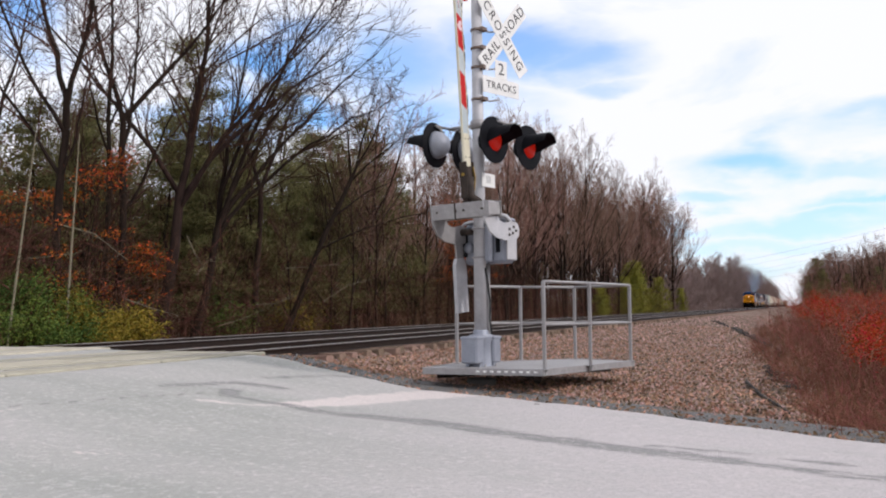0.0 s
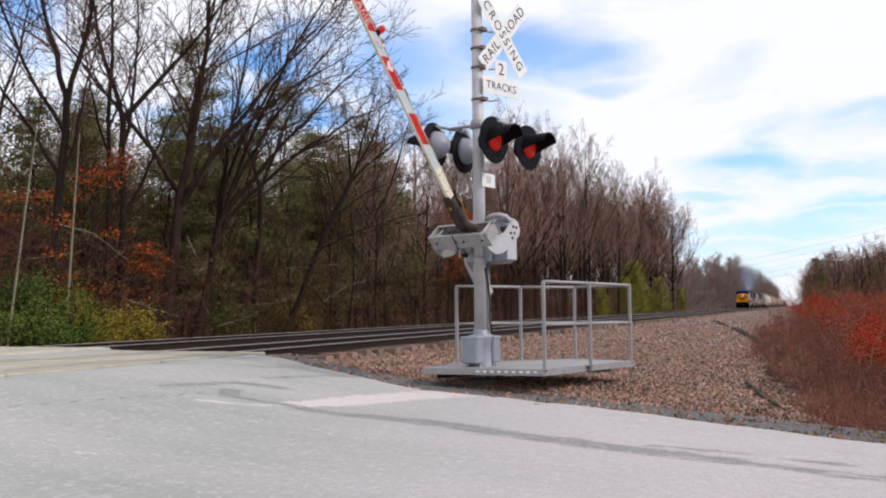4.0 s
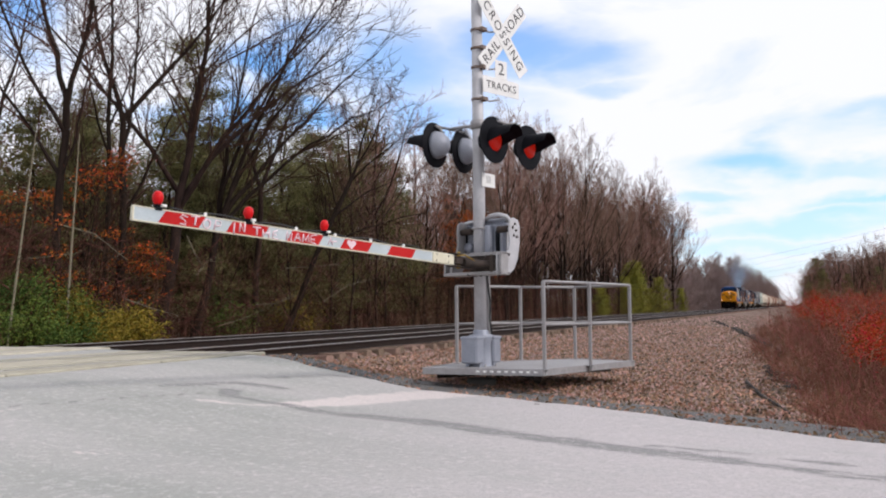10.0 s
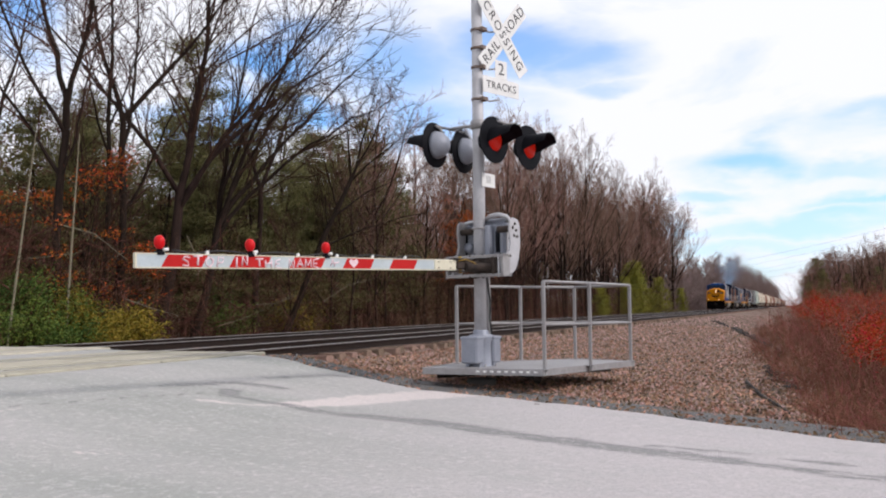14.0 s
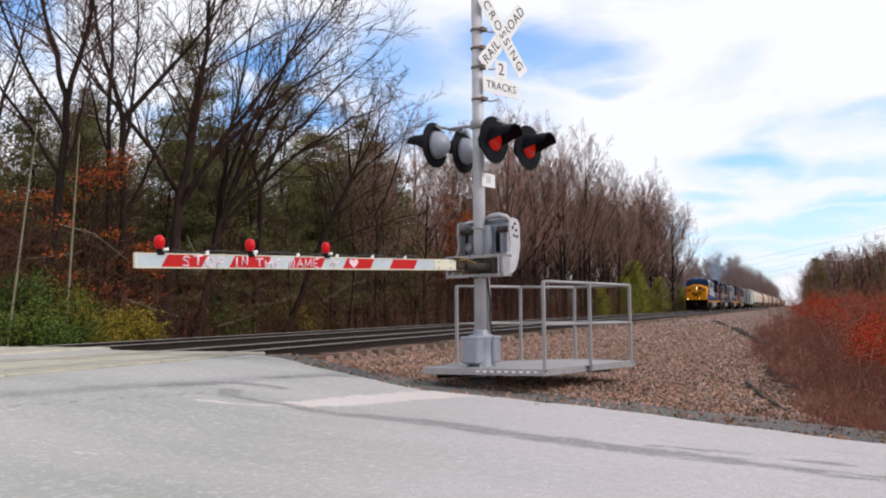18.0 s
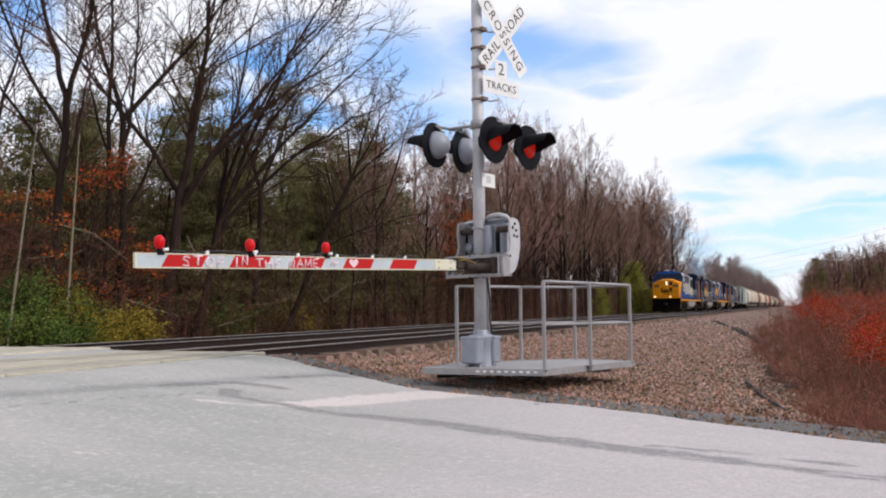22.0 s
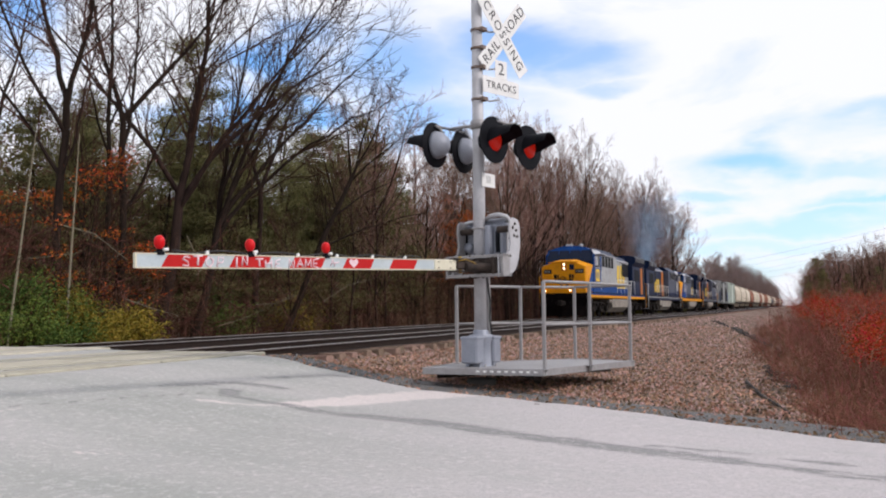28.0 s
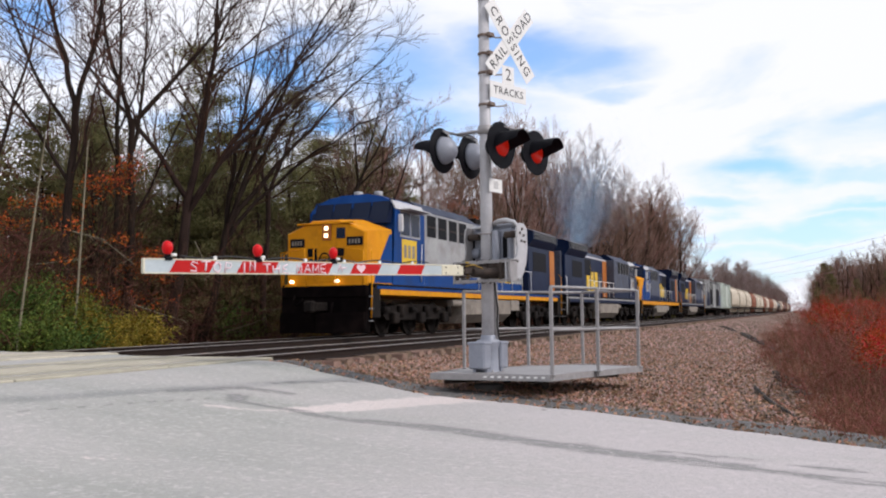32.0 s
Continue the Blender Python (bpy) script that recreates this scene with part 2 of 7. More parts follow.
def asphalt():
    """Worn asphalt: a pale sandy top coat that is worn through in ragged bands, with pink and grey aggregate."""
    mt = bpy.data.materials.new("weathered_asphalt")
    mt.use_nodes = True
    ns, ls = mt.node_tree.nodes, mt.node_tree.links
    bsdf = ns["Principled BSDF"]
    tc = ns.new("ShaderNodeTexCoord")

    def tex(scale, detail, rough_=0.6, stretch_=(1, 1, 1), turn=0.0):
        mp = ns.new("ShaderNodeMapping")
        mp.inputs["Rotation"].default_value = (0, 0, turn)
        mp.inputs["Scale"].default_value = stretch_
        ls.new(tc.outputs["Object"], mp.inputs["Vector"])
        n = ns.new("ShaderNodeTexNoise")
        n.inputs["Scale"].default_value, n.inputs["Detail"].default_value, n.inputs["Roughness"].default_value = scale, detail, rough_
        ls.new(mp.outputs[0], n.inputs["Vector"])
        return n.outputs["Fac"]

    def ramp(src, lo, hi, top=1.0):
        r = ns.new("ShaderNodeMapRange")
        r.inputs["From Min"].default_value, r.inputs["From Max"].default_value, r.inputs["To Max"].default_value = lo, hi, top
        ls.new(src, r.inputs["Value"])
        return r.outputs[0]

    def mathy(kind, x, y):
        n = ns.new("ShaderNodeMath")
        n.operation = kind
        for s_, value in zip(n.inputs, (x, y)):
            if hasattr(value, "is_output"):
                ls.new(value, s_)
            else:
                s_.default_value = value
        return n.outputs[0]

    def blend(f, c1, c2):
        m = ns.new("ShaderNodeMix")
        m.data_type = "RGBA"
        for s_, value in ((m.inputs["Factor"], f), (m.inputs[6], c1), (m.inputs[7], c2)):
            if hasattr(value, "is_output"):
                ls.new(value, s_)
            else:
                s_.default_value = (*value, 1)
        return m.outputs[2]

    def layer(name):
        n = ns.new("ShaderNodeAttribute")
        n.attribute_name = name
        return n.outputs["Fac"]

    along_ = (0.28, 1.5, 1)
    broad = tex(0.55, 4, 0.55, along_, 0.16)
    streak = tex(2.6, 6, 0.65, along_, 0.16)
    ragged = tex(7.0, 6, 0.7, (0.35, 1.4, 1), 0.16)
    grain, coarse = tex(46, 3, 0.85), tex(17, 5, 0.75)
    col = blend(ramp(broad, 0.36, 0.64), (0.325, 0.333, 0.302), (0.43, 0.412, 0.392))
    col = blend(mathy("MULTIPLY", layer("fresh"), 0.85), col, (0.50, 0.455, 0.455))
    col = blend(ramp(streak, 0.50, 0.72, 0.40), col, (0.355, 0.360, 0.335))
    col = blend(ramp(mathy("ADD", layer("sand"), mathy("MULTIPLY", mathy("SUBTRACT", ragged, 0.5), 1.6)), 0.42, 0.62), col, (0.640, 0.565, 0.535))
    worn = ramp(mathy("ADD", mathy("ADD", mathy("MULTIPLY", layer("worn"), 1.3), mathy("MULTIPLY", mathy("SUBTRACT", ragged, 0.5), 2.2)), mathy("MULTIPLY", mathy("SUBTRACT", coarse, 0.5), 1.5)), 0.42, 0.72, 0.9)
    col = blend(worn, col, (0.205, 0.205, 0.20))
    col = blend(ramp(grain, 0.45, 0.62, 0.52), col, (0.27, 0.258, 0.252))
    col = blend(ramp(coarse, 0.52, 0.66, 0.62), col, (0.58, 0.53, 0.525))
    ls.new(col, bsdf.inputs["Base Color"])
    bsdf.inputs["Roughness"].default_value = 0.92
    bsdf.inputs["Specular IOR Level"].default_value = 0.2
    bp = ns.new("ShaderNodeBump")
    bp.inputs["Strength"].default_value, bp.inputs["Distance"].default_value = 0.8, 0.01
    ls.new(mathy("ADD", grain, mathy("SUBTRACT", coarse, worn)), bp.inputs["Height"])
    ls.new(bp.outputs[0], bsdf.inputs["Normal"])
    return mt


ASPHALT = asphalt()
GRITSTONE = surface("grey_grit_stone", (0.10, 0.098, 0.095), (0.25, 0.245, 0.24), 9, 0.95, bump=0.4, grain=60, island=0.7, gloss=0.15)
SHOULDER = surface("grey_grit", (0.075, 0.07, 0.066), (0.19, 0.182, 0.175), 22, 0.95, bump=0.9, grain=45, stain=(0.12, 0.10, 0.08), bump_size=0.03, island=0.3)
LITTER = surface("leaf_litter_ground", (0.085, 0.05, 0.032), (0.17, 0.10, 0.062), 3, 0.95, bump=1.0, grain=26, stain=(0.07, 0.06, 0.03), stain_scale=0.35, bump_size=0.05, gloss=0.1)
BALLAST = surface("brown_ballast", (0.15, 0.102, 0.080), (0.28, 0.20, 0.158), 7, 0.95, bump=1.0, grain=26, stain=(0.10, 0.062, 0.046), stain_scale=0.6, stain_amount=0.6, bump_size=0.05, gloss=0.15)
STONE = surface("ballast_stone", (0.200, 0.136, 0.106), (0.365, 0.262, 0.205), 5, 0.9, bump=0.4, grain=60, stain=(0.16, 0.145, 0.135), stain_amount=0.5, island=0.85, gloss=0.2)
TIE = surface("old_timber_tie", (0.17, 0.118, 0.090), (0.30, 0.205, 0.150), 4, 0.9, bump=0.8, grain=50, stain=(0.09, 0.06, 0.045), each=0.35, stretch=(1, 6, 6), gloss=0.15)
RAIL = surface("rusty_rail_steel", (0.014, 0.009, 0.0075), (0.034, 0.021, 0.016), 14, 0.8, 0.1, bump=0.3, gloss=0.2)
RAILTOP = surface("worn_rail_head", (0.42, 0.39, 0.37), (0.55, 0.52, 0.50), 20, 0.35, 0.8, bump=0.05)
PANEL = surface("crossing_timber", (0.36, 0.33, 0.26), (0.50, 0.46, 0.36), 5, 0.9, bump=0.6, grain=50, stain=(0.24, 0.21, 0.17), each=0.25, stretch=(4, 1, 4))
SILVER = surface("silver_signal_paint", (0.25, 0.265, 0.31), (0.33, 0.345, 0.39), 6, 0.5, 0.2, bump=0.1, stain=(0.19, 0.19, 0.20), stain_scale=3.0, stain_amount=0.35)
MASTPAINT = surface("pale_mast_paint", (0.42, 0.415, 0.43), (0.52, 0.51, 0.52), 5, 0.5, 0.1, bump=0.1, stain=(0.30, 0.27, 0.26), stain_scale=4.0, stain_amount=0.4)
GALV = surface("galvanised_steel", (0.29, 0.275, 0.272), (0.39, 0.375, 0.37), 10, 0.55, 0.3, bump=0.15, stain=(0.21, 0.19, 0.185), stain_amount=0.4)
WHITESIGN = surface("white_sign_sheeting", (0.78, 0.77, 0.74), (0.86, 0.85, 0.83), 3, 0.45, bump=0.03, stain=(0.66, 0.64, 0.60), stain_scale=2.0, stain_amount=0.4)
BLACKLETTER = surface("black_sign_paint", (0.02, 0.02, 0.022), (0.035, 0.035, 0.035), 10, 0.5, bump=0.03)
BLACK = surface("matt_black_paint", (0.005, 0.005, 0.007), (0.011, 0.011, 0.014), 6, 0.6, bump=0.08, gloss=0.08)
DARKSTEEL = surface("dark_rusty_iron", (0.03, 0.024, 0.02), (0.07, 0.05, 0.04), 8, 0.8, 0.2, bump=0.4)
ARMWHITE = surface("reflective_white", (0.42, 0.475, 0.495), (0.50, 0.55, 0.565), 3, 0.4, bump=0.03, stain=(0.42, 0.42, 0.38), stain_scale=2.5, stain_amount=0.4)
ARMEDGE = surface("cream_fibreglass", (0.62, 0.57, 0.42), (0.70, 0.66, 0.52), 3, 0.5, bump=0.05, stain=(0.45, 0.40, 0.28), stain_amount=0.4)
ARMRED = surface("reflective_red", (0.42, 0.010, 0.010), (0.52, 0.018, 0.016), 3, 0.5, bump=0.03, gloss=0.15, stain=(0.34, 0.02, 0.02), stain_amount=0.3)
SPRAY = surface("white_spray_paint", (0.70, 0.46, 0.50), (0.80, 0.68, 0.71), 9, 0.6, bump=0.05)
REDLENS = glowing("red_lamp_lens", (1.0, 0.03, 0.01), 0.30, (0.45, 0.012, 0.01))
REDLIT = glowing("lit_red_lens", (1.0, 0.025, 0.006), 0.22, (0.16, 0.005, 0.004))
REDBULB = glowing("red_gate_lamp", (1.0, 0.012, 0.012), 0.05, (0.50, 0.006, 0.008))
HEADLIGHT = glowing("headlight", (1.0, 0.78, 0.45), 4.5, (0.8, 0.8, 0.7))
RUSTCLAMP = surface("rust_stained_clamp", (0.16, 0.12, 0.10), (0.26, 0.20, 0.17), 14, 0.75, 0.2, bump=0.3, stain=(0.12, 0.06, 0.035), stain_scale=9.0, stain_amount=0.7)
BRASS = surface("yellowed_clamp", (0.36, 0.24, 0.04), (0.24, 0.14, 0.03), 12, 0.6, 0.4, bump=0.2)
RUBBERCABLE = surface("black_cable", (0.015, 0.015, 0.016), (0.03, 0.03, 0.03), 20, 0.6, bump=0.1)
CONCRETE = surface("dark_concrete", (0.10, 0.095, 0.09), (0.17, 0.16, 0.15), 6, 0.9, bump=0.4, stain=(0.06, 0.055, 0.05))
YELLOW = surface("yellow_loco_paint", (0.66, 0.25, 0.003), (0.74, 0.31, 0.005), 1.5, 0.5, bump=0.03, stain=(0.36, 0.14, 0.008), stain_scale=1.4, stain_amount=0.5, gloss=0.12)
BLUE = surface("blue_loco_paint", (0.006, 0.040, 0.17), (0.011, 0.060, 0.23), 1.2, 0.5, bump=0.03, stain=(0.018, 0.032, 0.07), stain_scale=1.0, stain_amount=0.5, gloss=0.07)
NAVY = surface("navy_loco_paint", (0.006, 0.012, 0.036), (0.011, 0.021, 0.058), 1.2, 0.4, bump=0.03, stain=(0.022, 0.020, 0.024), stain_amount=0.5, gloss=0.05)
GREY = surface("grey_loco_paint", (0.27, 0.27, 0.275), (0.38, 0.38, 0.375), 1.4, 0.45, bump=0.04, stain=(0.16, 0.13, 0.11), stain_scale=1.0, stain_amount=0.55)
PILOTBLACK = surface("sooty_black_paint", (0.003, 0.0022, 0.0022), (0.007, 0.005, 0.005), 3, 0.95, bump=0.3, stain=(0.014, 0.009, 0.008), stain_scale=1.5, stain_amount=0.5, gloss=0.02)
SLATE = surface("faded_slate_blue_paint", (0.060, 0.068, 0.095), (0.105, 0.115, 0.15), 1.3, 0.6, bump=0.05, stain=(0.05, 0.042, 0.045), stain_scale=0.9, stain_amount=0.6, gloss=0.08)
GRIME = surface("grimy_underframe", (0.008, 0.0065, 0.006), (0.02, 0.016, 0.014), 4, 0.85, 0.0, bump=0.5, stain=(0.04, 0.029, 0.022), stain_amount=0.4, gloss=0.1)
TANK = surface("dusty_fuel_tank", (0.21, 0.18, 0.15), (0.30, 0.26, 0.22), 2, 0.75, bump=0.2, stain=(0.06, 0.045, 0.035), stain_amount=0.5, gloss=0.2)
ORANGE = surface("orange_rust_panel", (0.36, 0.10, 0.012), (0.46, 0.16, 0.02), 2, 0.6, bump=0.1, stain=(0.24, 0.09, 0.03), stain_amount=0.5)
PALECAR = surface("pale_green_car_paint", (0.50, 0.56, 0.50), (0.60, 0.65, 0.58), 1.2, 0.55, bump=0.06, stain=(0.36, 0.34, 0.28), stain_scale=0.8, stain_amount=0.5)
GREYCAR = surface("grey_car_paint", (0.26, 0.27, 0.27), (0.36, 0.36, 0.35), 1.0, 0.6, bump=0.06, stain=(0.12, 0.10, 0.09), stain_scale=0.7, stain_amount=0.6)
CREAMCAR = surface("cream_car_paint", (0.60, 0.52, 0.40), (0.70, 0.62, 0.50), 1.0, 0.55, bump=0.06, stain=(0.42, 0.31, 0.20), stain_scale=0.7, stain_amount=0.55)
BROWNCAR = surface("oxide_red_car_paint", (0.24, 0.075, 0.035), (0.32, 0.11, 0.05), 1.0, 0.65, bump=0.06, stain=(0.14, 0.06, 0.04), stain_scale=0.7, stain_amount=0.5)
DARKCAR = surface("black_tank_paint", (0.03, 0.03, 0.032), (0.055, 0.052, 0.05), 1.0, 0.5, bump=0.06, stain=(0.09, 0.08, 0.07), stain_amount=0.5)
DARKGLASS = glassy("dark_cab_glass", (0.008, 0.014, 0.035), 0.25)
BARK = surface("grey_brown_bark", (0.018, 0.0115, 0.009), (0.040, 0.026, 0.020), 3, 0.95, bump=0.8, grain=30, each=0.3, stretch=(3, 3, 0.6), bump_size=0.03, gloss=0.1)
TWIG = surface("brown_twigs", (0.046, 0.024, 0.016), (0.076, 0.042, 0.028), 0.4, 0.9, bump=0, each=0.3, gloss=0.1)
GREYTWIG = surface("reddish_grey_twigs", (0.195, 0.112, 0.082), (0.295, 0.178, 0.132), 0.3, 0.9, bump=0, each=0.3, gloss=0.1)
PALEBARK = surface("pale_dead_bark", (0.17, 0.145, 0.095), (0.24, 0.205, 0.14), 4, 0.9, bump=0.5, grain=30, stretch=(3, 3, 0.6))
NEEDLE = surface("pine_needles", (0.112, 0.114, 0.046), (0.215, 0.194, 0.074), 0.5, 0.8, bump=0, island=0.5, gloss=0.15)
YOUNGNEEDLE = surface("young_pine_needles", (0.19, 0.19, 0.03), (0.32, 0.30, 0.05), 0.5, 0.75, bump=0, island=0.4, gloss=0.15)
BUSHLEAF = surface("bush_leaves", (0.045, 0.095, 0.016), (0.12, 0.155, 0.024), 0.7, 0.7, bump=0, island=0.5, gloss=0.2)
YELLOWLEAF = surface("yellowing_leaves", (0.15, 0.125, 0.014), (0.28, 0.20, 0.02), 0.8, 0.7, bump=0, island=0.5, gloss=0.2)
OAKLEAF = surface("rusty_oak_leaves", (0.30, 0.065, 0.011), (0.52, 0.15, 0.022), 0.8, 0.75, bump=0, island=0.5, gloss=0.15)
REDLEAF = surface("red_bramble_leaves", (0.24, 0.034, 0.010), (0.50, 0.095, 0.018), 1.6, 0.75, bump=0, island=0.7, gloss=0.1)
STEM = surface("dry_red_stems", (0.16, 0.060, 0.044), (0.30, 0.125, 0.088), 0.6, 0.9, bump=0, island=0.5, gloss=0.1)
DEADGRASS = surface("dead_grass", (0.17, 0.078, 0.044), (0.28, 0.145, 0.085), 0.6, 0.9, bump=0, island=0.4, gloss=0.1)
THICKET = surface("thicket_twigs", (0.070, 0.033, 0.022), (0.130, 0.064, 0.043), 0.15, 0.95, bump=0, island=0.6, stain=(0.070, 0.062, 0.026), stain_scale=0.08, stain_amount=0.5, gloss=0.05)
LEAFBITS = surface("fallen_leaves", (0.25, 0.140, 0.088), (0.46, 0.285, 0.185), 0.6, 0.85, bump=0, island=0.5, gloss=0.1)
CABLE = surface("power_cable", (0.16, 0.17, 0.18), (0.22, 0.23, 0.24), 3, 0.6, bump=0)
DIRTEDGE = surface("eroded_dark_soil", (0.022, 0.018, 0.016), (0.07, 0.058, 0.050), 5, 0.95, bump=0.9, grain=20, bump_size=0.04)
TRACKBED = surface("dark_bed_ballast", (0.026, 0.019, 0.015), (0.060, 0.043, 0.033), 7, 0.95, bump=1.0, grain=26, stain=(0.03, 0.024, 0.02), stain_scale=1.5, stain_amount=0.6, bump_size=0.05, gloss=0.1)
TRACKSTONE = surface("dark_ballast_stone", (0.035, 0.026, 0.021), (0.080, 0.058, 0.045), 5, 0.9, bump=0.4, grain=60, island=0.6, gloss=0.15)
SIGNYELLOW = surface("bright_yellow_lettering", (0.66, 0.42, 0.02), (0.76, 0.50, 0.04), 2, 0.5, bump=0.02, stain=(0.40, 0.28, 0.06), stain_amount=0.5, gloss=0.15)
# Distance haze is put into this colour: paler and greyer than the near twigs.
FARTWIG = surface("haze_paled_twigs", (0.20, 0.145, 0.13), (0.28, 0.205, 0.185), 0.1, 0.95, bump=0, island=0.3, gloss=0.05)

# ---- the lie of the land ----
ROAD_X = [-60, -24, -17.5, -15.6, -7.2, -4.3, 0, 6, 30, 80]
ROAD_Z = [-0.3, -0.45, -0.10, -0.025, -0.025, -0.33, -0.49, -0.62, -0.9, -1.2]
BANK_X = [-300, -60, -24, -18.5, -16.6, -15.4, -6.9, -4.6, -1.2, -0.2, 1.6, 8, 20, 60, 300]
BANK_Z = [3.0, 0.4, -0.7, -0.85, -0.8, -0.55, -0.55, -0.50, -0.53, -0.62, -1.25, -1.35, -0.7, 0.2, 2.0]
EDGE_X = [-80, -16, -8.6, -7.2, -4.7, -3.5, -2.45, -1.2, 0.62, 8, 60]
EDGE_Y = [33, 13.4, 11.6, 11.0, 9.95, 9.65, 9.4, 8.95, 8.2, 5.6, -12]


def road_z(x, y):
    return float(np.interp(x, ROAD_X, ROAD_Z)) + GRADE * y


def road_edge(x):
    return float(np.interp(x, EDGE_X, EDGE_Y))


def ground_z(x, y):
    bank = float(np.interp(x, BANK_X, BANK_Z)) + GRADE * y
    gap = y - road_edge(x)
    k = min(max(gap / 0.9 + 0.15, 0), 1)
    rough = 0.0
    if gap > 0.3 and (x > -6.5 or x < -17) and -60 < x < 60 and y < 160:
        far_ = 1.0 if (x > -1.5 or x < -17) else 0.35
        rough = far_ * 0.10 * noise.noise((x * 0.7, y * 0.7, 0)) + 0.03 * noise.noise((x * 2.3, y * 2.3, 3))
    return (road_z(x, y) - 0.05) * (1 - k) + (bank + rough) * k


def spaced(*stretches):
    out = []
    for a, b, step in stretches:
        out += list(np.arange(a, b, step))
    return out + [stretches[-1][1]]


def sheet(xs, ys, height):
    s = Shape()
    nx = len(xs)
    s.v = [(float(x), float(y), height(float(x), float(y))) for y in ys for x in xs]
    s.f = [(j * nx + i, j * nx + i + 1, (j + 1) * nx + i + 1, (j + 1) * nx + i) for j in range(len(ys) - 1) for i in range(nx - 1)]
    s.smooth = [True] * len(s.f)
    return s


xs = spaced((-1600, -300, 200), (-300, -60, 24), (-60, -20, 2.5), (-20, -15, 0.4), (-15, -7.5, 0.75), (-7.5, 3, 0.25), (3, 12, 0.7), (12, 60, 4), (60, 300, 24), (300, 1600, 200))
ys = spaced((-900, -60, 120), (-60, 0, 4), (0, 8, 0.5), (8, 16, 0.25), (16, 40, 0.6), (40, 160, 3), (160, 700, 20), (700, 2600, 120))
ground = part("ground", sheet(xs, ys, ground_z), LITTER)
tagged(ground, "brown leaf-littered ground sloping away beside the railway", "ground", kind="structure")

# Road: a sheet that ends along its worn edge. Bands where the top coat is worn through, and sand washed over it.
def near_line(x, y, line):
    """Distance to a line of points, and how far along it, 0 to 1."""
    best, at = 99.0, 0.0
    n = len(line) - 1
    for i in range(n):
        (ax, ay), (bx_, by_) = line[i][:2], line[i + 1][:2]
        dx, dy = bx_ - ax, by_ - ay
        f = min(max(((x - ax) * dx + (y - ay) * dy) / (dx * dx + dy * dy), 0), 1)
        d = math.hypot(x - ax - f * dx, y - ay - f * dy)
        if d < best:
            best, at = d, (i + f) / n
    return best, at


# each: half width at its start and end, strength, then its run
WORN_BANDS = ((0.10, 0.24, 0.62, ((-4.85, 7.40), (-3.93, 7.30), (-2.96, 7.20))), (0.24, 0.18, 0.62, ((-2.96, 7.20), (-2.02, 6.93), (-1.3, 6.76), (-0.48, 6.61))),
              (0.12, 0.15, 0.55, ((-0.40, 6.60), (0.0, 6.52), (0.9, 6.35))), (0.09, 0.09, 0.42, ((-1.12, 6.95), (-0.5, 7.0), (0.6, 6.8))),
              (0.02, 0.025, 0.62, ((-6.17, 5.32), (-5.96, 6.26), (-5.63, 7.40))), (0.14, 0.18, 0.5, ((-6.2, 7.4), (-5.92, 8.25), (-5.35, 8.3))),
              (0.16, 0.10, 0.58, ((-5.62, 7.75), (-5.40, 7.4), (-4.95, 7.38))), (0.14, 0.24, 0.42, ((-5.9, 8.9), (-5.6, 9.7), (-5.3, 10.1))))
SAND_RUNS = ((0.16, 0.46, 1.0, ((-4.72, 7.40), (-4.50, 7.95), (-4.20, 8.8), (-3.85, 9.55))), (0.10, 0.10, 0.65, ((-5.40, 6.95), (-5.0, 7.05), (-4.72, 7.35))),
             (0.05, 0.05, 0.6, ((-4.75, 4.45), (-4.3, 4.75))), (0.08, 0.05, 0.5, ((-6.0, 5.0), (-6.05, 5.5))))


def layered(x, y, runs):
    out_ = 0.0
    for w0, w1, strength, line in runs:
        d, at = near_line(x, y, line)
        w = w0 + (w1 - w0) * at
        out_ = max(out_, strength * min(max(1.35 - d / w, 0), 1))
    return out_


def road_shape():
    s = Shape()
    rx = spaced((-60, -18, 3), (-18, -14, 0.5), (-14, -8, 0.5), (-8, 2, 0.06), (2, 30, 1.5))
    across = [0, 0.12, 0.3] + list(np.arange(0.36, 6.0, 0.07)) + [6.2, 7, 8.5, 10, 14]
    worn, sand, fresh = [], [], []
    for x in rx:
        ragged = 0.10 * noise.noise((x * 1.7, 0, 8)) + 0.05 * noise.noise((x * 5.1, 0, 2))
        for i, d in enumerate(across):
            y = road_edge(x) - d + (ragged if i < 3 else 0)
            near_ = -8 < x < 2
            s.v.append((float(x), y, road_z(x, y) - (0.035 if i == 0 else 0.0) + 0.008 * noise.noise((x * 0.8, y * 0.8, 5))))
            worn.append(layered(x, y, WORN_BANDS) if near_ else 0.0)
            sand.append(layered(x, y, SAND_RUNS) if near_ else 0.0)
            fresh.append(min(max((x + 4.6 + 0.5 * (y - 7)) / 3.2, 0), 1))
    n = len(across)
    s.f = [(j * n + i, j * n + i + 1, (j + 1) * n + i + 1, (j + 1) * n + i) for j in range(len(rx) - 1) for i in range(n - 1)]
    s.smooth = [True] * len(s.f)
    me = s.mesh("road")
    for name, values in (("worn", worn), ("sand", sand), ("fresh", fresh)):
        me.attributes.new(name, "FLOAT", "POINT").data.foreach_set("value", values)
    return me


road = part("road", road_shape(), ASPHALT)
tagged(road, "pale weathered asphalt road with worn dark bands", "road", kind="structure")


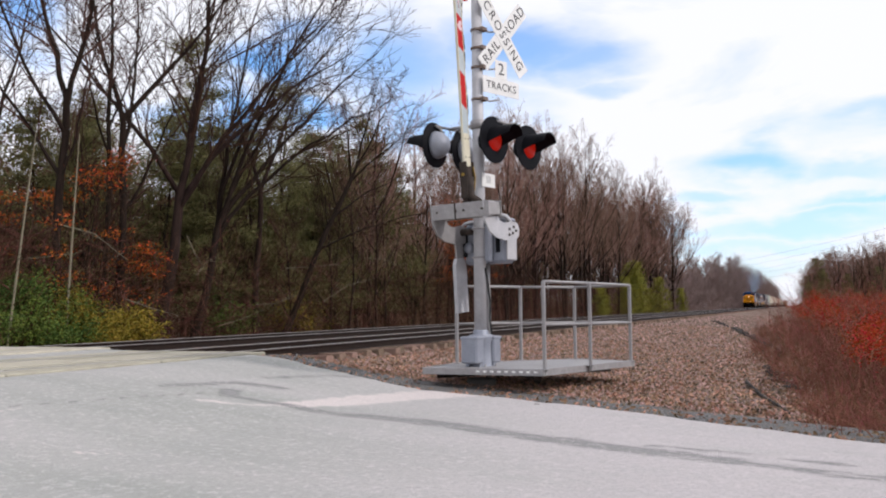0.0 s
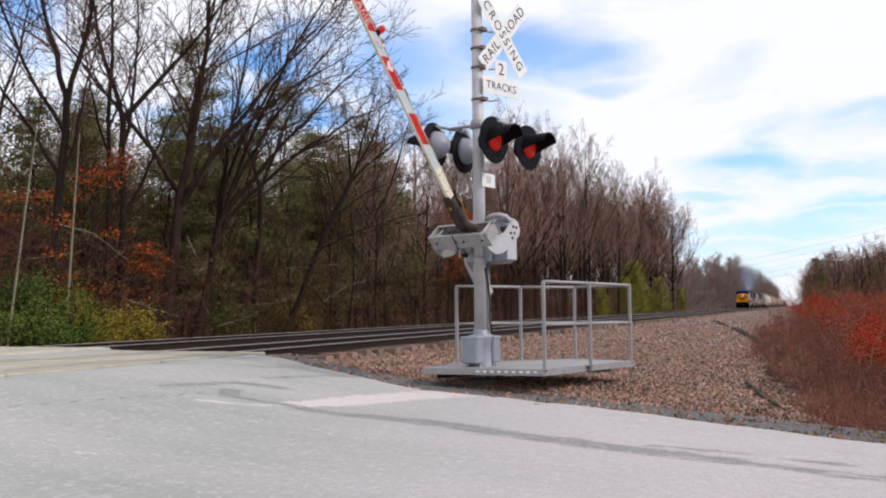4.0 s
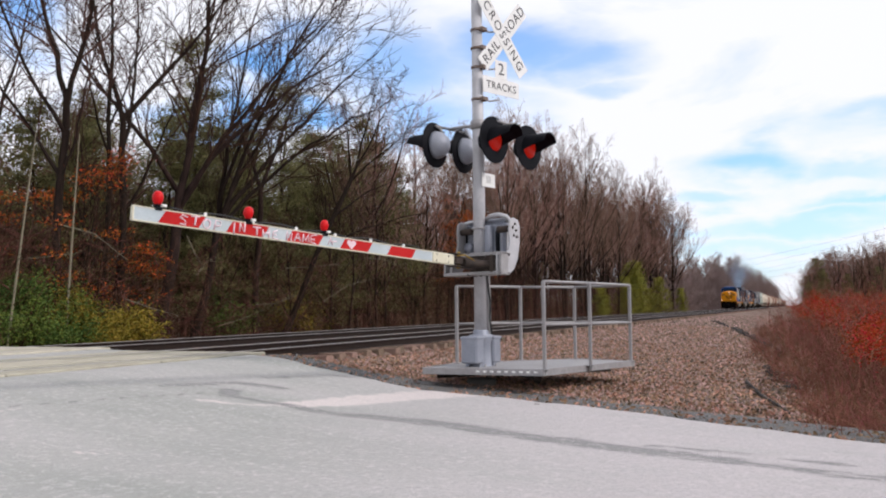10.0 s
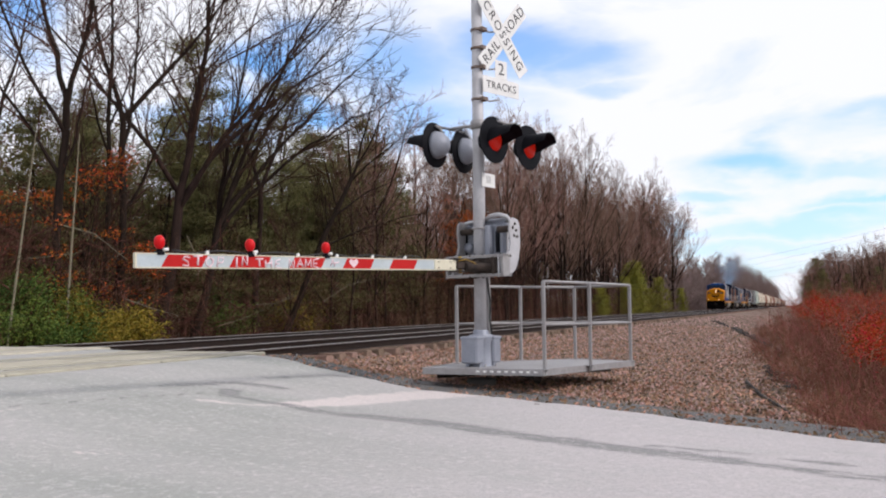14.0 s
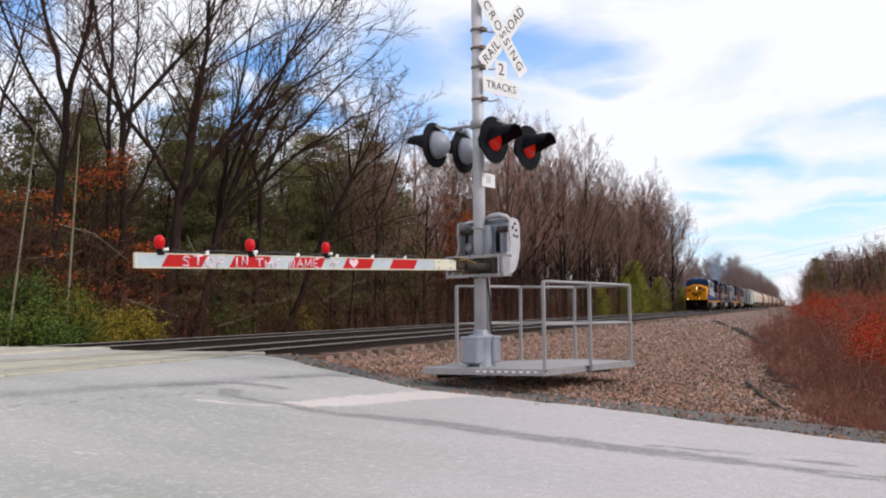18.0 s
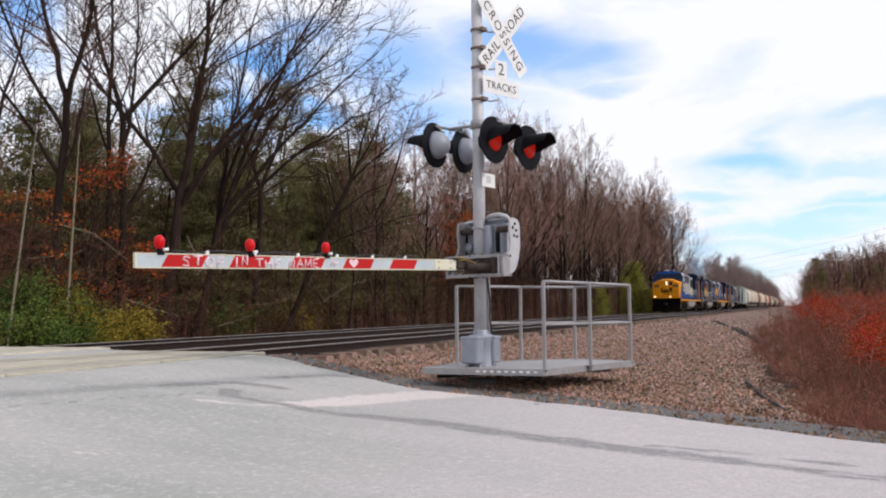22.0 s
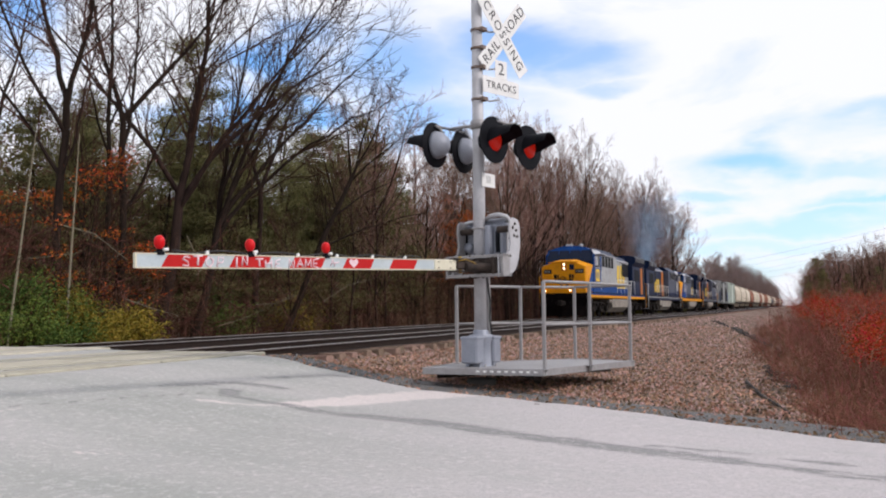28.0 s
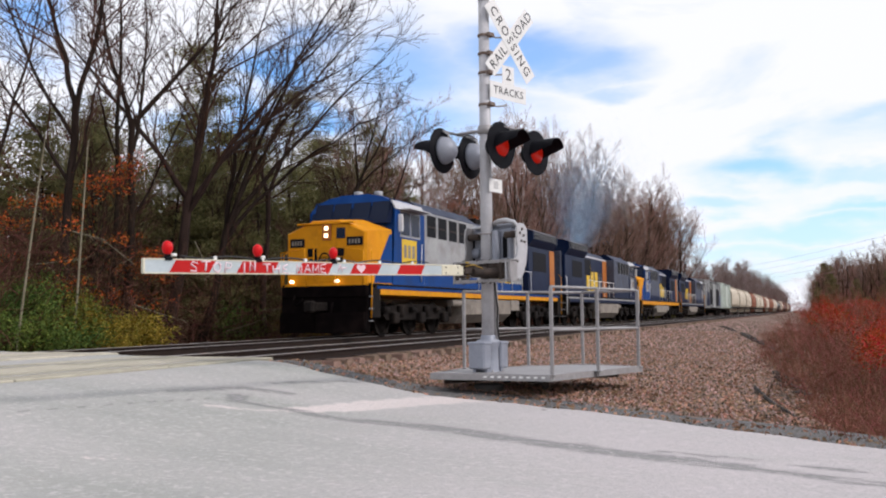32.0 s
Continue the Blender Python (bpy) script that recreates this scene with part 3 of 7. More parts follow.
# Gritty shoulder strip between asphalt and ballast bank.
def shoulder_shape():
    s = Shape()
    rx = spaced((-7.6, 3, 0.2), (3, 20, 1.0))
    n = 6
    for x in rx:
        wide = 0.55 + 0.45 * min(max((x + 6.5) / 3, 0), 1) + 0.12 * noise.noise((x * 1.3, 4, 0))
        for i in range(n):
            d = -0.10 + (wide + 0.10) * i / (n - 1)
            y = road_edge(x) + d
            z = max(ground_z(x, y), road_z(x, y) - 0.05, float(np.interp(x, (-7.7, -7.2, -6.2, -5.2, -4.2, -3.2, -2.2, -1.3), (-0.22, -0.23, -0.25, -0.29, -0.34, -0.40, -0.44, -0.47))) + GRADE * y - 0.02 if x < -1.3 else -9) + 0.035 + 0.012 * noise.noise((x * 4, y * 4, 0))
            s.v.append((float(x), y, z - (0.05 if i in (0, n - 1) else 0)))
    s.f = [(j * n + i, (j + 1) * n + i, (j + 1) * n + i + 1, j * n + i + 1) for j in range(len(rx) - 1) for i in range(n - 1)]
    s.smooth = [True] * len(s.f)
    return s


tagged(part("road_shoulder", shoulder_shape(), SHOULDER), "grey gritty gravel shoulder along the road edge", "shoulder", kind="structure")

# Ballast bed under both tracks, and the leaf-strewn gravel bank beside them.
BED_X = [-16.4, -15.7, -15.2, -14.4, -13.05, -11.7, -11.05, -10.4, -9.05, -7.85, -7.7, -7.2, -6.2, -5.2, -4.2, -3.2, -2.2, -1.3, -0.6]
BED_Z = [-0.62, -0.34, -0.22, -0.22, -0.215, -0.22, -0.25, -0.22, -0.215, -0.24, -0.32, -0.30, -0.285, -0.30, -0.34, -0.40, -0.44, -0.47, -0.52]


def ballast_shape():
    s = Shape()
    by = spaced((0, 12, 0.5), (12, 40, 0.5), (40, 120, 3), (120, 700, 30), (700, 1500, 200))
    rows = []
    for y in by:
        row = []
        for x, z in zip(BED_X, BED_Z):
            yy = max(y, road_edge(x) + (0.12 if x < -7.4 else 0.55)) if y < 16 else y
            row.append((x, yy, z + GRADE * yy + 0.014 * noise.noise((x * 1.9, yy * 1.9, 0)) + 0.01))
        rows.append(row)
    n = len(BED_X)
    for row in rows:
        s.v.extend(row)
    s.f = [(j * n + i, j * n + i + 1, (j + 1) * n + i + 1, (j + 1) * n + i) for j in range(len(rows) - 1) for i in range(n - 1)
           if rows[j][i] != rows[j + 1][i] or rows[j][i + 1] != rows[j + 1][i + 1]]
    s.smooth = [True] * len(s.f)
    return s


tagged(part("ballast_bed", ballast_shape(), BALLAST), "brown stone ballast bed under two railway tracks", "ballast", kind="structure")

# ---- tracks ----
RAIL_OUTLINE = [(-0.075, -0.17), (0.075, -0.17), (0.075, -0.155), (0.012, -0.135), (0.012, -0.05), (0.036, -0.04), (0.036, -0.004), (-0.036, -0.004),
                (-0.036, -0.04), (-0.012, -0.05), (-0.012, -0.135), (-0.075, -0.155)]


def sloped(x, y, z=0.0, rz=0.0):
    """A pose on the graded line."""
    return pose(x, y, z + GRADE * y, math.degrees(math.atan(GRADE)), 0, rz)


def track(centre, name):
    ob = thing("railway_track", f"{name} railway track of rusty rails on timber ties", "railway track", sloped(centre, 0), "tracks over the crossing")
    for side in (-0.753, 0.753):
        rail = part("rail", Shape().prism(RAIL_OUTLINE, -60, 1400, "y"), RAIL, ob, "", pose(side, 0, 0))
        part("rail_head", Shape().box((-0.0375, -60, -0.012), (0.0375, 1400, 0.0), None, 0.003), RAILTOP, rail, "shiny worn rail head")
    return ob


near_track = track(NEAR_TRACK, "nearer")
far_track = track(FAR_TRACK, "farther")


# Strip of darker ballast laid over the bed under both tracks.
def dark_bed():
    s = Shape()
    bx = (-15.0, -14.3, -13.8, -13.05, -12.3, -11.8, -11.05, -10.3, -9.8, -9.05, -8.3, -7.95)
    by = spaced((9, 60, 0.6), (60, 200, 5), (200, 900, 50))
    for y in by:
        for x in bx:
            yy = max(y, road_edge(x) + 0.1)
            s.v.append((x, yy, -0.212 + GRADE * yy + 0.02 * noise.noise((x * 2.3, yy * 2.3, 4)) + (0.015 if -14.9 < x < -8.1 else -0.05)))
    n = len(bx)
    s.f = [(j * n + i, j * n + i + 1, (j + 1) * n + i + 1, (j + 1) * n + i) for j in range(len(by) - 1) for i in range(n - 1)]
    s.smooth = [True] * len(s.f)
    return s


tagged(part("track_bed", dark_bed(), TRACKBED), "dark ballast between the rails", "ballast", kind="structure")

# ---- crossing signal ----
SIGN_TURN = -17.0        # the signs face along the road, a little towards the camera
ARM_TURN = 16.07         # the arm lies nearly square to the road
MAST = Vector((-3.86, 10.70, -0.26))
signal = thing("crossing_signal", "silver-painted railway crossing signal with flashing lamps and a barrier arm", "crossing signal", pose(*MAST, 0, -0.15, 0))


def along(turn):
    """Axes in the signal's space: x faces the road traffic."""
    return pose(0, 0, 0, 0, 0, turn)


FACE = along(SIGN_TURN)
# foundation and base casting
part("foundation", Shape().lathe([(0.19, -0.25), (0.19, 0.06), (0.17, 0.075)], None, 20), CONCRETE, signal, "dark round foundation")
base = part("base_casting", Shape().lathe([(0.20, 0.15), (0.20, 0.19), (0.15, 0.215), (0.135, 0.26), (0.130, 0.52), (0.150, 0.60), (0.150, 0.64)], None, 24).box((-0.20, -0.20, 0.14), (0.20, 0.20, 0.19), FACE, 0.02), SILVER, signal)
for i, (y0, y1) in enumerate(((-0.27, -0.10), (0.10, 0.27))):
    part("junction_box", Shape().box((-0.13, y0, 0.27), (0.13, y1, 0.62), FACE, 0.02).box((-0.14, y0 - 0.004, 0.58), (0.14, y1 + 0.004, 0.615), FACE, 0.01), SILVER, base)
for sx in (-1, 1):
    for sy in (-1, 1):
        part("base_lug", Shape().prism([(0.10, 0.16), (0.20, 0.16), (0.17, 0.30), (0.12, 0.34)], -0.025, 0.025, "x", FACE @ pose(sx * 0.09, 0, 0, 0, 0, 0 if sy > 0 else 180)), SILVER, base)
        part("bolt", Shape().lathe([(0.022, 0.0), (0.022, 0.03), (0.010, 0.035), (0.010, 0.06)], FACE @ pose(sx * 0.15, sy * 0.11, 0.205), 6, False), GALV, base)
part("mast", Shape().tube([(0, 0, 0.60), (0, 0, 2.75), (0, 0, 5.15)], [0.083, 0.078, 0.070], 20), MASTPAINT, signal)
part("mast_cap", Shape().lathe([(0.075, 5.15), (0.075, 5.18), (0.05, 5.22), (0.0, 5.235)], None, 18), MASTPAINT, signal)
part("mast_collar", Shape().lathe([(0.12, 0.60), (0.11, 0.64), (0.098, 0.66), (0.098, 0.69), (0.086, 0.70)], None, 18), SILVER, signal)
part("conduit", Shape().tube([FACE @ Vector(p) for p in ((-0.02, 0.20, 0.55), (-0.02, 0.20, 0.80), (-0.01, 0.19, 1.05), (0.0, 0.16, 1.30), (0.0, 0.165, 1.58))], 0.036, 10), GALV, signal, "bent grey cable conduit")
part("cable", Shape().tube([FACE @ Vector(p) for p in ((0.09, 0.0, 1.50), (0.10, 0.03, 1.34), (0.10, 0.05, 1.2), (0.095, 0.09, 1.05), (0.09, 0.08, 0.85), (0.09, 0.12, 0.64))], 0.014, 6), RUBBERCABLE, signal, "thin black cable")

# crossbuck and track-count sign
def slab(wide, tall, thick=0.004):
    return Shape().box((-thick, -wide / 2, -tall / 2), (0, wide / 2, tall / 2), None, 0.0015)


BOARD = along(-25.0)
SIGN_AT = BOARD @ pose(0.12, 0.38, 4.65)
UPRIGHT = Matrix(((0, 0, 1, 0), (1, 0, 0, 0), (0, 1, 0, 0), (0, 0, 0, 1)))   # letters that lie in xy stand up and face x
for turn, lift in ((49, 0.0), (-49, 0.006)):
    m = SIGN_AT @ pose(lift, 0, 0, turn, 0, 0)
    blade = part("crossbuck_blade", slab(1.22, 0.23), WHITESIGN, signal, "white crossbuck blade with black letters", m)
    if turn > 0:
        lettering("RAIL", 0.185, BLACKLETTER, "lettering", blade, pose(0.002, -0.345, 0) @ UPRIGHT, 0.001, 1.12)
        lettering("ROAD", 0.185, BLACKLETTER, "lettering", blade, pose(0.002, 0.345, 0) @ UPRIGHT, 0.001, 1.12)
    else:
        lettering("CROSSING", 0.185, BLACKLETTER, "lettering", blade, pose(0.002, 0, 0) @ UPRIGHT, 0.001, 1.28)
plate_at = BOARD @ pose(0.12, 0.335, 3.94)
lower = part("tracks_plate", slab(0.70, 0.225), WHITESIGN, signal, "white plate lettered in black", plate_at)
lettering("TRACKS", 0.145, BLACKLETTER, "lettering", lower, pose(0.002, 0, 0) @ UPRIGHT, 0.001, 1.12)
upper = part("number_plate", slab(0.235, 0.25), WHITESIGN, signal, "white plate with a black numeral", BOARD @ pose(0.12, 0.335, 4.178))
lettering("2", 0.23, BLACKLETTER, "numeral", upper, pose(0.002, 0, 0) @ UPRIGHT, 0.001)
for z in (4.68, 4.43, 4.17, 3.74):
    clamp = part("sign_clamp", Shape().lathe([(0.078, -0.018), (0.086, -0.013), (0.086, 0.013), (0.078, 0.018)], pose(0, 0, z), 16).box((0.05, -0.04, z - 0.026), (0.125, 0.07, z + 0.026), FACE, 0.006), RUSTCLAMP, signal, 'rust-stained sign clamp')
    part("bracket", Shape().tube([FACE @ Vector(p) for p in ((0.09, 0.0, z), (0.107, 0.12, z - 0.015), (0.107, 0.34, z + 0.04))], 0.012, 6), GALV, clamp)

# lamps
def lamp(place, facing, lit):
    """One flasher: housing, round black background, visor and red lens, facing along x."""
    m = Matrix.Translation(place) @ along(SIGN_TURN if facing > 0 else -9.5) @ pose(0, 0, 0, 0, 0, 0 if facing > 0 else 180)
    turned = m @ pose(0, 0, 0, 0, 90, 0)
    ob = part("flasher", Shape().lathe([(0.15, 0.0), (0.185, -0.012), (0.18, -0.05), (0.155, -0.11), (0.11, -0.165), (0.05, -0.195), (0.01, -0.20)], turned, 28), BLACK if facing > 0 else SILVER, signal)
    part("background_disc", Shape().lathe([(0.09, 0.004), (0.30, 0.004), (0.305, 0.012), (0.305, 0.018), (0.295, 0.018), (0.14, 0.03)], turned, 40), BLACK, ob, "round black background disc")
    lens = [(0.15, 0.020)] + [(0.15 * math.cos(a), 0.02 + 0.04 * math.sin(a)) for a in (0.3, 0.6, 0.9, 1.2, 1.5)]
    part("lens", Shape().lathe(lens, turned, 24), REDLIT if lit else REDLENS, ob, "glowing red lens")
    s = Shape()
    steps, rows = 24, ((0.028, 0.60), (0.17, 0.52), (0.36, 0.42))
    for inner in (0, 1):
        for h, open_ in rows:
            for k in range(steps + 1):
                a = math.pi / 2 + (k / steps - 0.5) * 2 * math.pi * open_
                r = 0.172 - inner * 0.008 - h * 0.03
                s.v.append(tuple(m @ Vector((h, r * math.cos(a), r * math.sin(a)))))
    n = steps + 1
    for inner in (0, 1):
        for i in range(2):
            for k in range(steps):
                b = inner * 3 * n
                q = (b + i * n + k, b + i * n + k + 1, b + (i + 1) * n + k + 1, b + (i + 1) * n + k)
                s.f.append(q if inner else q[::-1])
    for k in range(steps):
        s.f.append((2 * n + k, 2 * n + k + 1, 5 * n + k + 1, 5 * n + k))
    s.smooth = [True] * len(s.f)
    part("visor", s, BLACK, ob, "long black visor")
    return ob


LAMP_Z = 3.14
LAMPS = [(Vector((0.281, -0.211, 3.135)), 1), (Vector((0.535, 0.479, 3.133)), 1), (Vector((-0.537, -0.178, 3.142)), -1), (Vector((-0.348, 0.377, 3.139)), -1)]
for place, facing in LAMPS:
    lamp(place, facing, facing > 0)
front = (LAMPS[0][0] + LAMPS[1][0]) / 2
rear = (LAMPS[2][0] + LAMPS[3][0]) / 2
up = Vector((0, 0, 0.26))
arm_bar = part("lamp_crossarm", Shape().tube([rear + up, Vector((0, 0, LAMP_Z + 0.26)), front + up], 0.022, 10), GALV, signal, "thin galvanised lamp crossarm")
for pair, middle in ((LAMPS[:2], front), (LAMPS[2:], rear)):
    part("lamp_spreader", Shape().tube([pair[0][0] + up, middle + up, pair[1][0] + up], 0.018, 8), GALV, arm_bar)
    for place, facing in pair:
        behind = place - FACE.to_3x3() @ Vector((0.10 * facing, 0, 0))
        part("lamp_hanger", Shape().tube([place + up, behind + Vector((0, 0, 0.20)), behind + Vector((0, 0, 0.05))], 0.016, 6), GALV, arm_bar)
part("mast_clamp", Shape().lathe([(0.088, -0.06), (0.10, -0.05), (0.10, 0.05), (0.088, 0.06)], pose(0, 0, LAMP_Z + 0.26), 16), GALV, signal)
tag = part("notice_plate", slab(0.29, 0.18), WHITESIGN, signal, "small white notice plate", FACE @ pose(0.095, 0.09, 2.66))
for k, (z, w) in enumerate(((0.045, 0.10), (0.02, 0.11), (-0.005, 0.09), (-0.03, 0.10))):
    part("text_bar", Shape().box((0.0, -w / 2, z - 0.006), (0.0015, w / 2, z + 0.006)), GREY, tag)

# gate mechanism behind the mast
GATE = Matrix.Rotation(radians(-ARM_TURN), 4, "Z")        # y of this space runs along the arm's line, away from the road
PIVOT = Vector((0.195, -0.073, 1.9856))
mech = part("gate_mechanism", Shape().box((-0.33, 0.085, 1.56), (0.35, 0.33, 2.10), FACE, 0.04), SILVER, signal, "silver gate mechanism housing")
part("mechanism_lid", Shape().box((-0.30, 0.09, 2.095), (0.36, 0.335, 2.155), FACE, 0.03), SILVER, mech)
# Door coloured paler than the housing, to imitate sun on this face.
part("mechanism_door", Shape().box((0.352, 0.10, 1.60), (0.372, 0.32, 2.06), FACE, 0.01), MASTPAINT, mech, "mechanism door coloured paler for its sunlit face")
part("vent", Shape().box((0.20, 0.076, 1.70), (0.27, 0.084, 1.98), FACE, 0.003), BLACK, mech)
part("side_bracket", Shape().box((0.08, -0.02, 1.58), (0.17, 0.083, 2.06), FACE, 0.02), SILVER, mech)
part("hinge_bar", Shape().tube([FACE @ Vector(p) for p in ((0.06, 0.06, 2.14), (0.14, 0.05, 2.18), (0.26, 0.06, 2.19), (0.36, 0.10, 2.16), (0.39, 0.16, 2.08))], 0.03, 8), MASTPAINT, mech)
part("guard_hoop", Shape().tube([FACE @ Vector(p) for p in ((-0.38, 0.06, 1.66), (-0.38, 0.06, 1.96), (-0.355, 0.06, 2.06), (-0.28, 0.06, 2.11), (-0.12, 0.06, 2.12))], 0.02, 8), MASTPAINT, mech, "bent pipe guard")
part("side_recess", Shape().box((-0.325, 0.06, 1.66), (-0.26, 0.084, 2.02), FACE, 0.004), BLACK, mech)
part("gear_cover", Shape().lathe([(0.07, 0.0), (0.07, 0.05), (0.03, 0.07), (0.0, 0.07)], FACE @ pose(-0.22, 0.085, 1.78, 90, 0, 0), 14), SILVER, mech)
for dy in (0.14, 0.21, 0.28):
    for z in (1.88, 1.95, 2.02):
        part("bolt", Shape().lathe([(0.012, 0), (0.012, 0.012), (0.0, 0.014)], FACE @ pose(0.372, dy, z, 0, 90, 0), 6, False), DARKSTEEL, mech)
for z in (2.02, 1.64):
    part("u_bolt", Shape().tube([Vector((0.093 * math.cos(a), 0.093 * math.sin(a), z)) for a in np.linspace(0, 2 * math.pi, 17)], 0.014, 6), GALV, signal)

# the arm with its yoke: built level, pointing along -y of its own space, pivot at the origin, arm hung below it
ARM_Z, ARM_LEN = -0.4616, 5.15
gate = part("barrier_arm", Shape().box((-0.012, -ARM_LEN, ARM_Z - 0.056), (0.012, -1.20, ARM_Z + 0.056), None, 0.004), ARMWHITE, signal, "red and white striped barrier arm with sprayed graffiti")
ARM_HOME = Matrix.Translation(PIVOT) @ GATE
for z0, z1 in ((-0.065, -0.054), (0.054, 0.065)):
    part("edge_strip", Shape().box((-0.017, -ARM_LEN - 0.004, ARM_Z + z0), (0.017, -1.20, ARM_Z + z1), None, 0.002), ARMEDGE, gate, "cream edge strip")
part("end_cap", Shape().box((-0.017, -ARM_LEN - 0.012, ARM_Z - 0.062), (0.017, -ARM_LEN + 0.006, ARM_Z + 0.062), None, 0.003), ARMEDGE, gate)
for a0, a1 in ((1.56, 1.98), (2.29, 2.71), (3.02, 3.44), (3.74, 4.17), (4.47, 4.88)):
    out_ = [(-a1 - 0.035, ARM_Z - 0.053), (-a0 - 0.035, ARM_Z - 0.053), (-a0 + 0.035, ARM_Z + 0.053), (-a1 + 0.035, ARM_Z + 0.053)]
    part("red_stripe", Shape().prism(out_, 0.0122, 0.0136, "x").prism(out_, -0.0136, -0.0122, "x"), ARMRED, gate, "slanted red reflective stripe")
part("arm_root", Shape().box((-0.022, -1.22, ARM_Z - 0.066), (0.022, -0.80, ARM_Z + 0.066), None, 0.01), ARMEDGE, gate, "cream arm root sleeve")
for y in (-1.15, -0.92):
    for dz in (-0.035, 0.035):
        part("rivet", Shape().lathe([(0.009, 0), (0.008, 0.006), (0.0, 0.008)], pose(0.022, y, ARM_Z + dz, 0, 90, 0), 7, False), DARKSTEEL, gate)
for lx, size in ((4.92, 0.047), (3.95, 0.047), (2.97, 0.043)):
    bulb = [(0.02, -0.02), (size * 0.75, 0.0), (size, 0.03), (size, 0.06), (size * 0.8, 0.085), (size * 0.4, 0.10), (0.0, 0.104)]
    lampob = part("gate_lamp", Shape().lathe(bulb, pose(0, -lx, ARM_Z + 0.115), 16), REDBULB, gate, "round red gate lamp")
    part("lamp_bracket", Shape().box((-0.03, -lx - 0.035, ARM_Z + 0.050), (0.03, -lx + 0.035, ARM_Z + 0.080), None, 0.006).tube([(0, -lx, ARM_Z + 0.075), (0, -lx, ARM_Z + 0.115)], 0.026, 8), BLACK, lampob)
    part("lamp_plug", Shape().tube([(0.0, -lx + 0.03, ARM_Z + 0.095), (0.0, -lx + 0.085, ARM_Z + 0.10)], 0.014, 6), WHITESIGN, lampob)
wire = []
for k in range(70):
    s_ = 1.45 + (4.80 - 1.45) * k / 69
    wire.append((0.0, -s_, ARM_Z + 0.066 + 0.030 * abs(math.sin(s_ * 4.8))))
part("lamp_cable", Shape().tube(wire, 0.008, 5), RUBBERCABLE, gate, "black lamp cable clipped along the arm")
for k in range(6):
    part("cable_clip", Shape().box((-0.012, -1.75 - 0.54 * k, ARM_Z + 0.060), (0.012, -1.72 - 0.54 * k, ARM_Z + 0.094), None, 0.002), WHITESIGN, gate)
# sprayed letters: wobbling strokes in a unit square
STROKES = {"S": [[(0.9, 0.9), (0.3, 1.0), (0.1, 0.72), (0.75, 0.4), (0.75, 0.1), (0.05, 0.05)]], "T": [[(0.0, 0.95), (1.0, 1.0)], [(0.5, 1.0), (0.45, 0.0)]],
           "O": [[(0.5, 1.0), (0.1, 0.7), (0.1, 0.25), (0.5, 0.0), (0.9, 0.3), (0.9, 0.75), (0.5, 1.0)]], "P": [[(0.15, 0.0), (0.2, 1.0), (0.85, 0.9), (0.8, 0.5), (0.2, 0.45)]],
           "I": [[(0.5, 0.0), (0.55, 1.0)]], "N": [[(0.05, 0.0), (0.15, 1.0), (0.8, 0.05), (0.9, 1.0)]], "H": [[(0.1, 1.0), (0.12, 0.0)], [(0.85, 1.0), (0.85, 0.0)], [(0.1, 0.5), (0.85, 0.55)]],
           "E": [[(0.9, 1.0), (0.15, 0.95), (0.12, 0.05), (0.9, 0.0)], [(0.15, 0.5), (0.7, 0.52)]], "A": [[(0.0, 0.0), (0.5, 1.0), (0.95, 0.0)], [(0.2, 0.38), (0.8, 0.36)]],
           "M": [[(0.0, 0.0), (0.1, 1.0), (0.5, 0.3), (0.9, 1.0), (1.0, 0.0)]]}
wobble = random.Random(5)
for start, word, pitch, tall in ((4.71, "STOP", 0.120, 0.088), (4.16, "IN", 0.095, 0.095), (3.90, "THE", 0.115, 0.076), (3.49, "NAME", 0.107, 0.080)):
    s = Shape()
    for k, letter in enumerate(word):
        lift = wobble.uniform(-0.010, 0.010)
        for stroke in STROKES[letter]:
            pts = [(0.0145, -start + pitch * (k + 0.78 * u) + wobble.gauss(0, 0.003), ARM_Z - 0.046 + lift + tall * v + wobble.gauss(0, 0.004)) for u, v in stroke]
            s.tube(pts, [wobble.uniform(0.0065, 0.0105) for _ in pts], 6)
    part("graffiti", s, SPRAY, gate, "scrawled pinkish white spray-paint word")
heart = []
for k in range(28):
    a = 2 * math.pi * k / 28
    heart.append((0.0042 * 16 * math.sin(a) ** 3 - 2.58, 0.0034 * (13 * math.cos(a) - 5 * math.cos(2 * a) - 2 * math.cos(3 * a) - math.cos(4 * a)) + ARM_Z + 0.006))
part("heart", Shape().prism(heart, 0.0140, 0.0156, "x"), SPRAY, gate, "pink sprayed heart")
part("scrawl", Shape().tube([(0.0145, -2.92, ARM_Z - 0.03), (0.0145, -2.89, ARM_Z + 0.04), (0.0145, -2.86, ARM_Z - 0.03)], 0.008, 5).tube([(0.0145, -2.91, ARM_Z), (0.0145, -2.80, ARM_Z + 0.01)], 0.008, 5), SPRAY, gate)
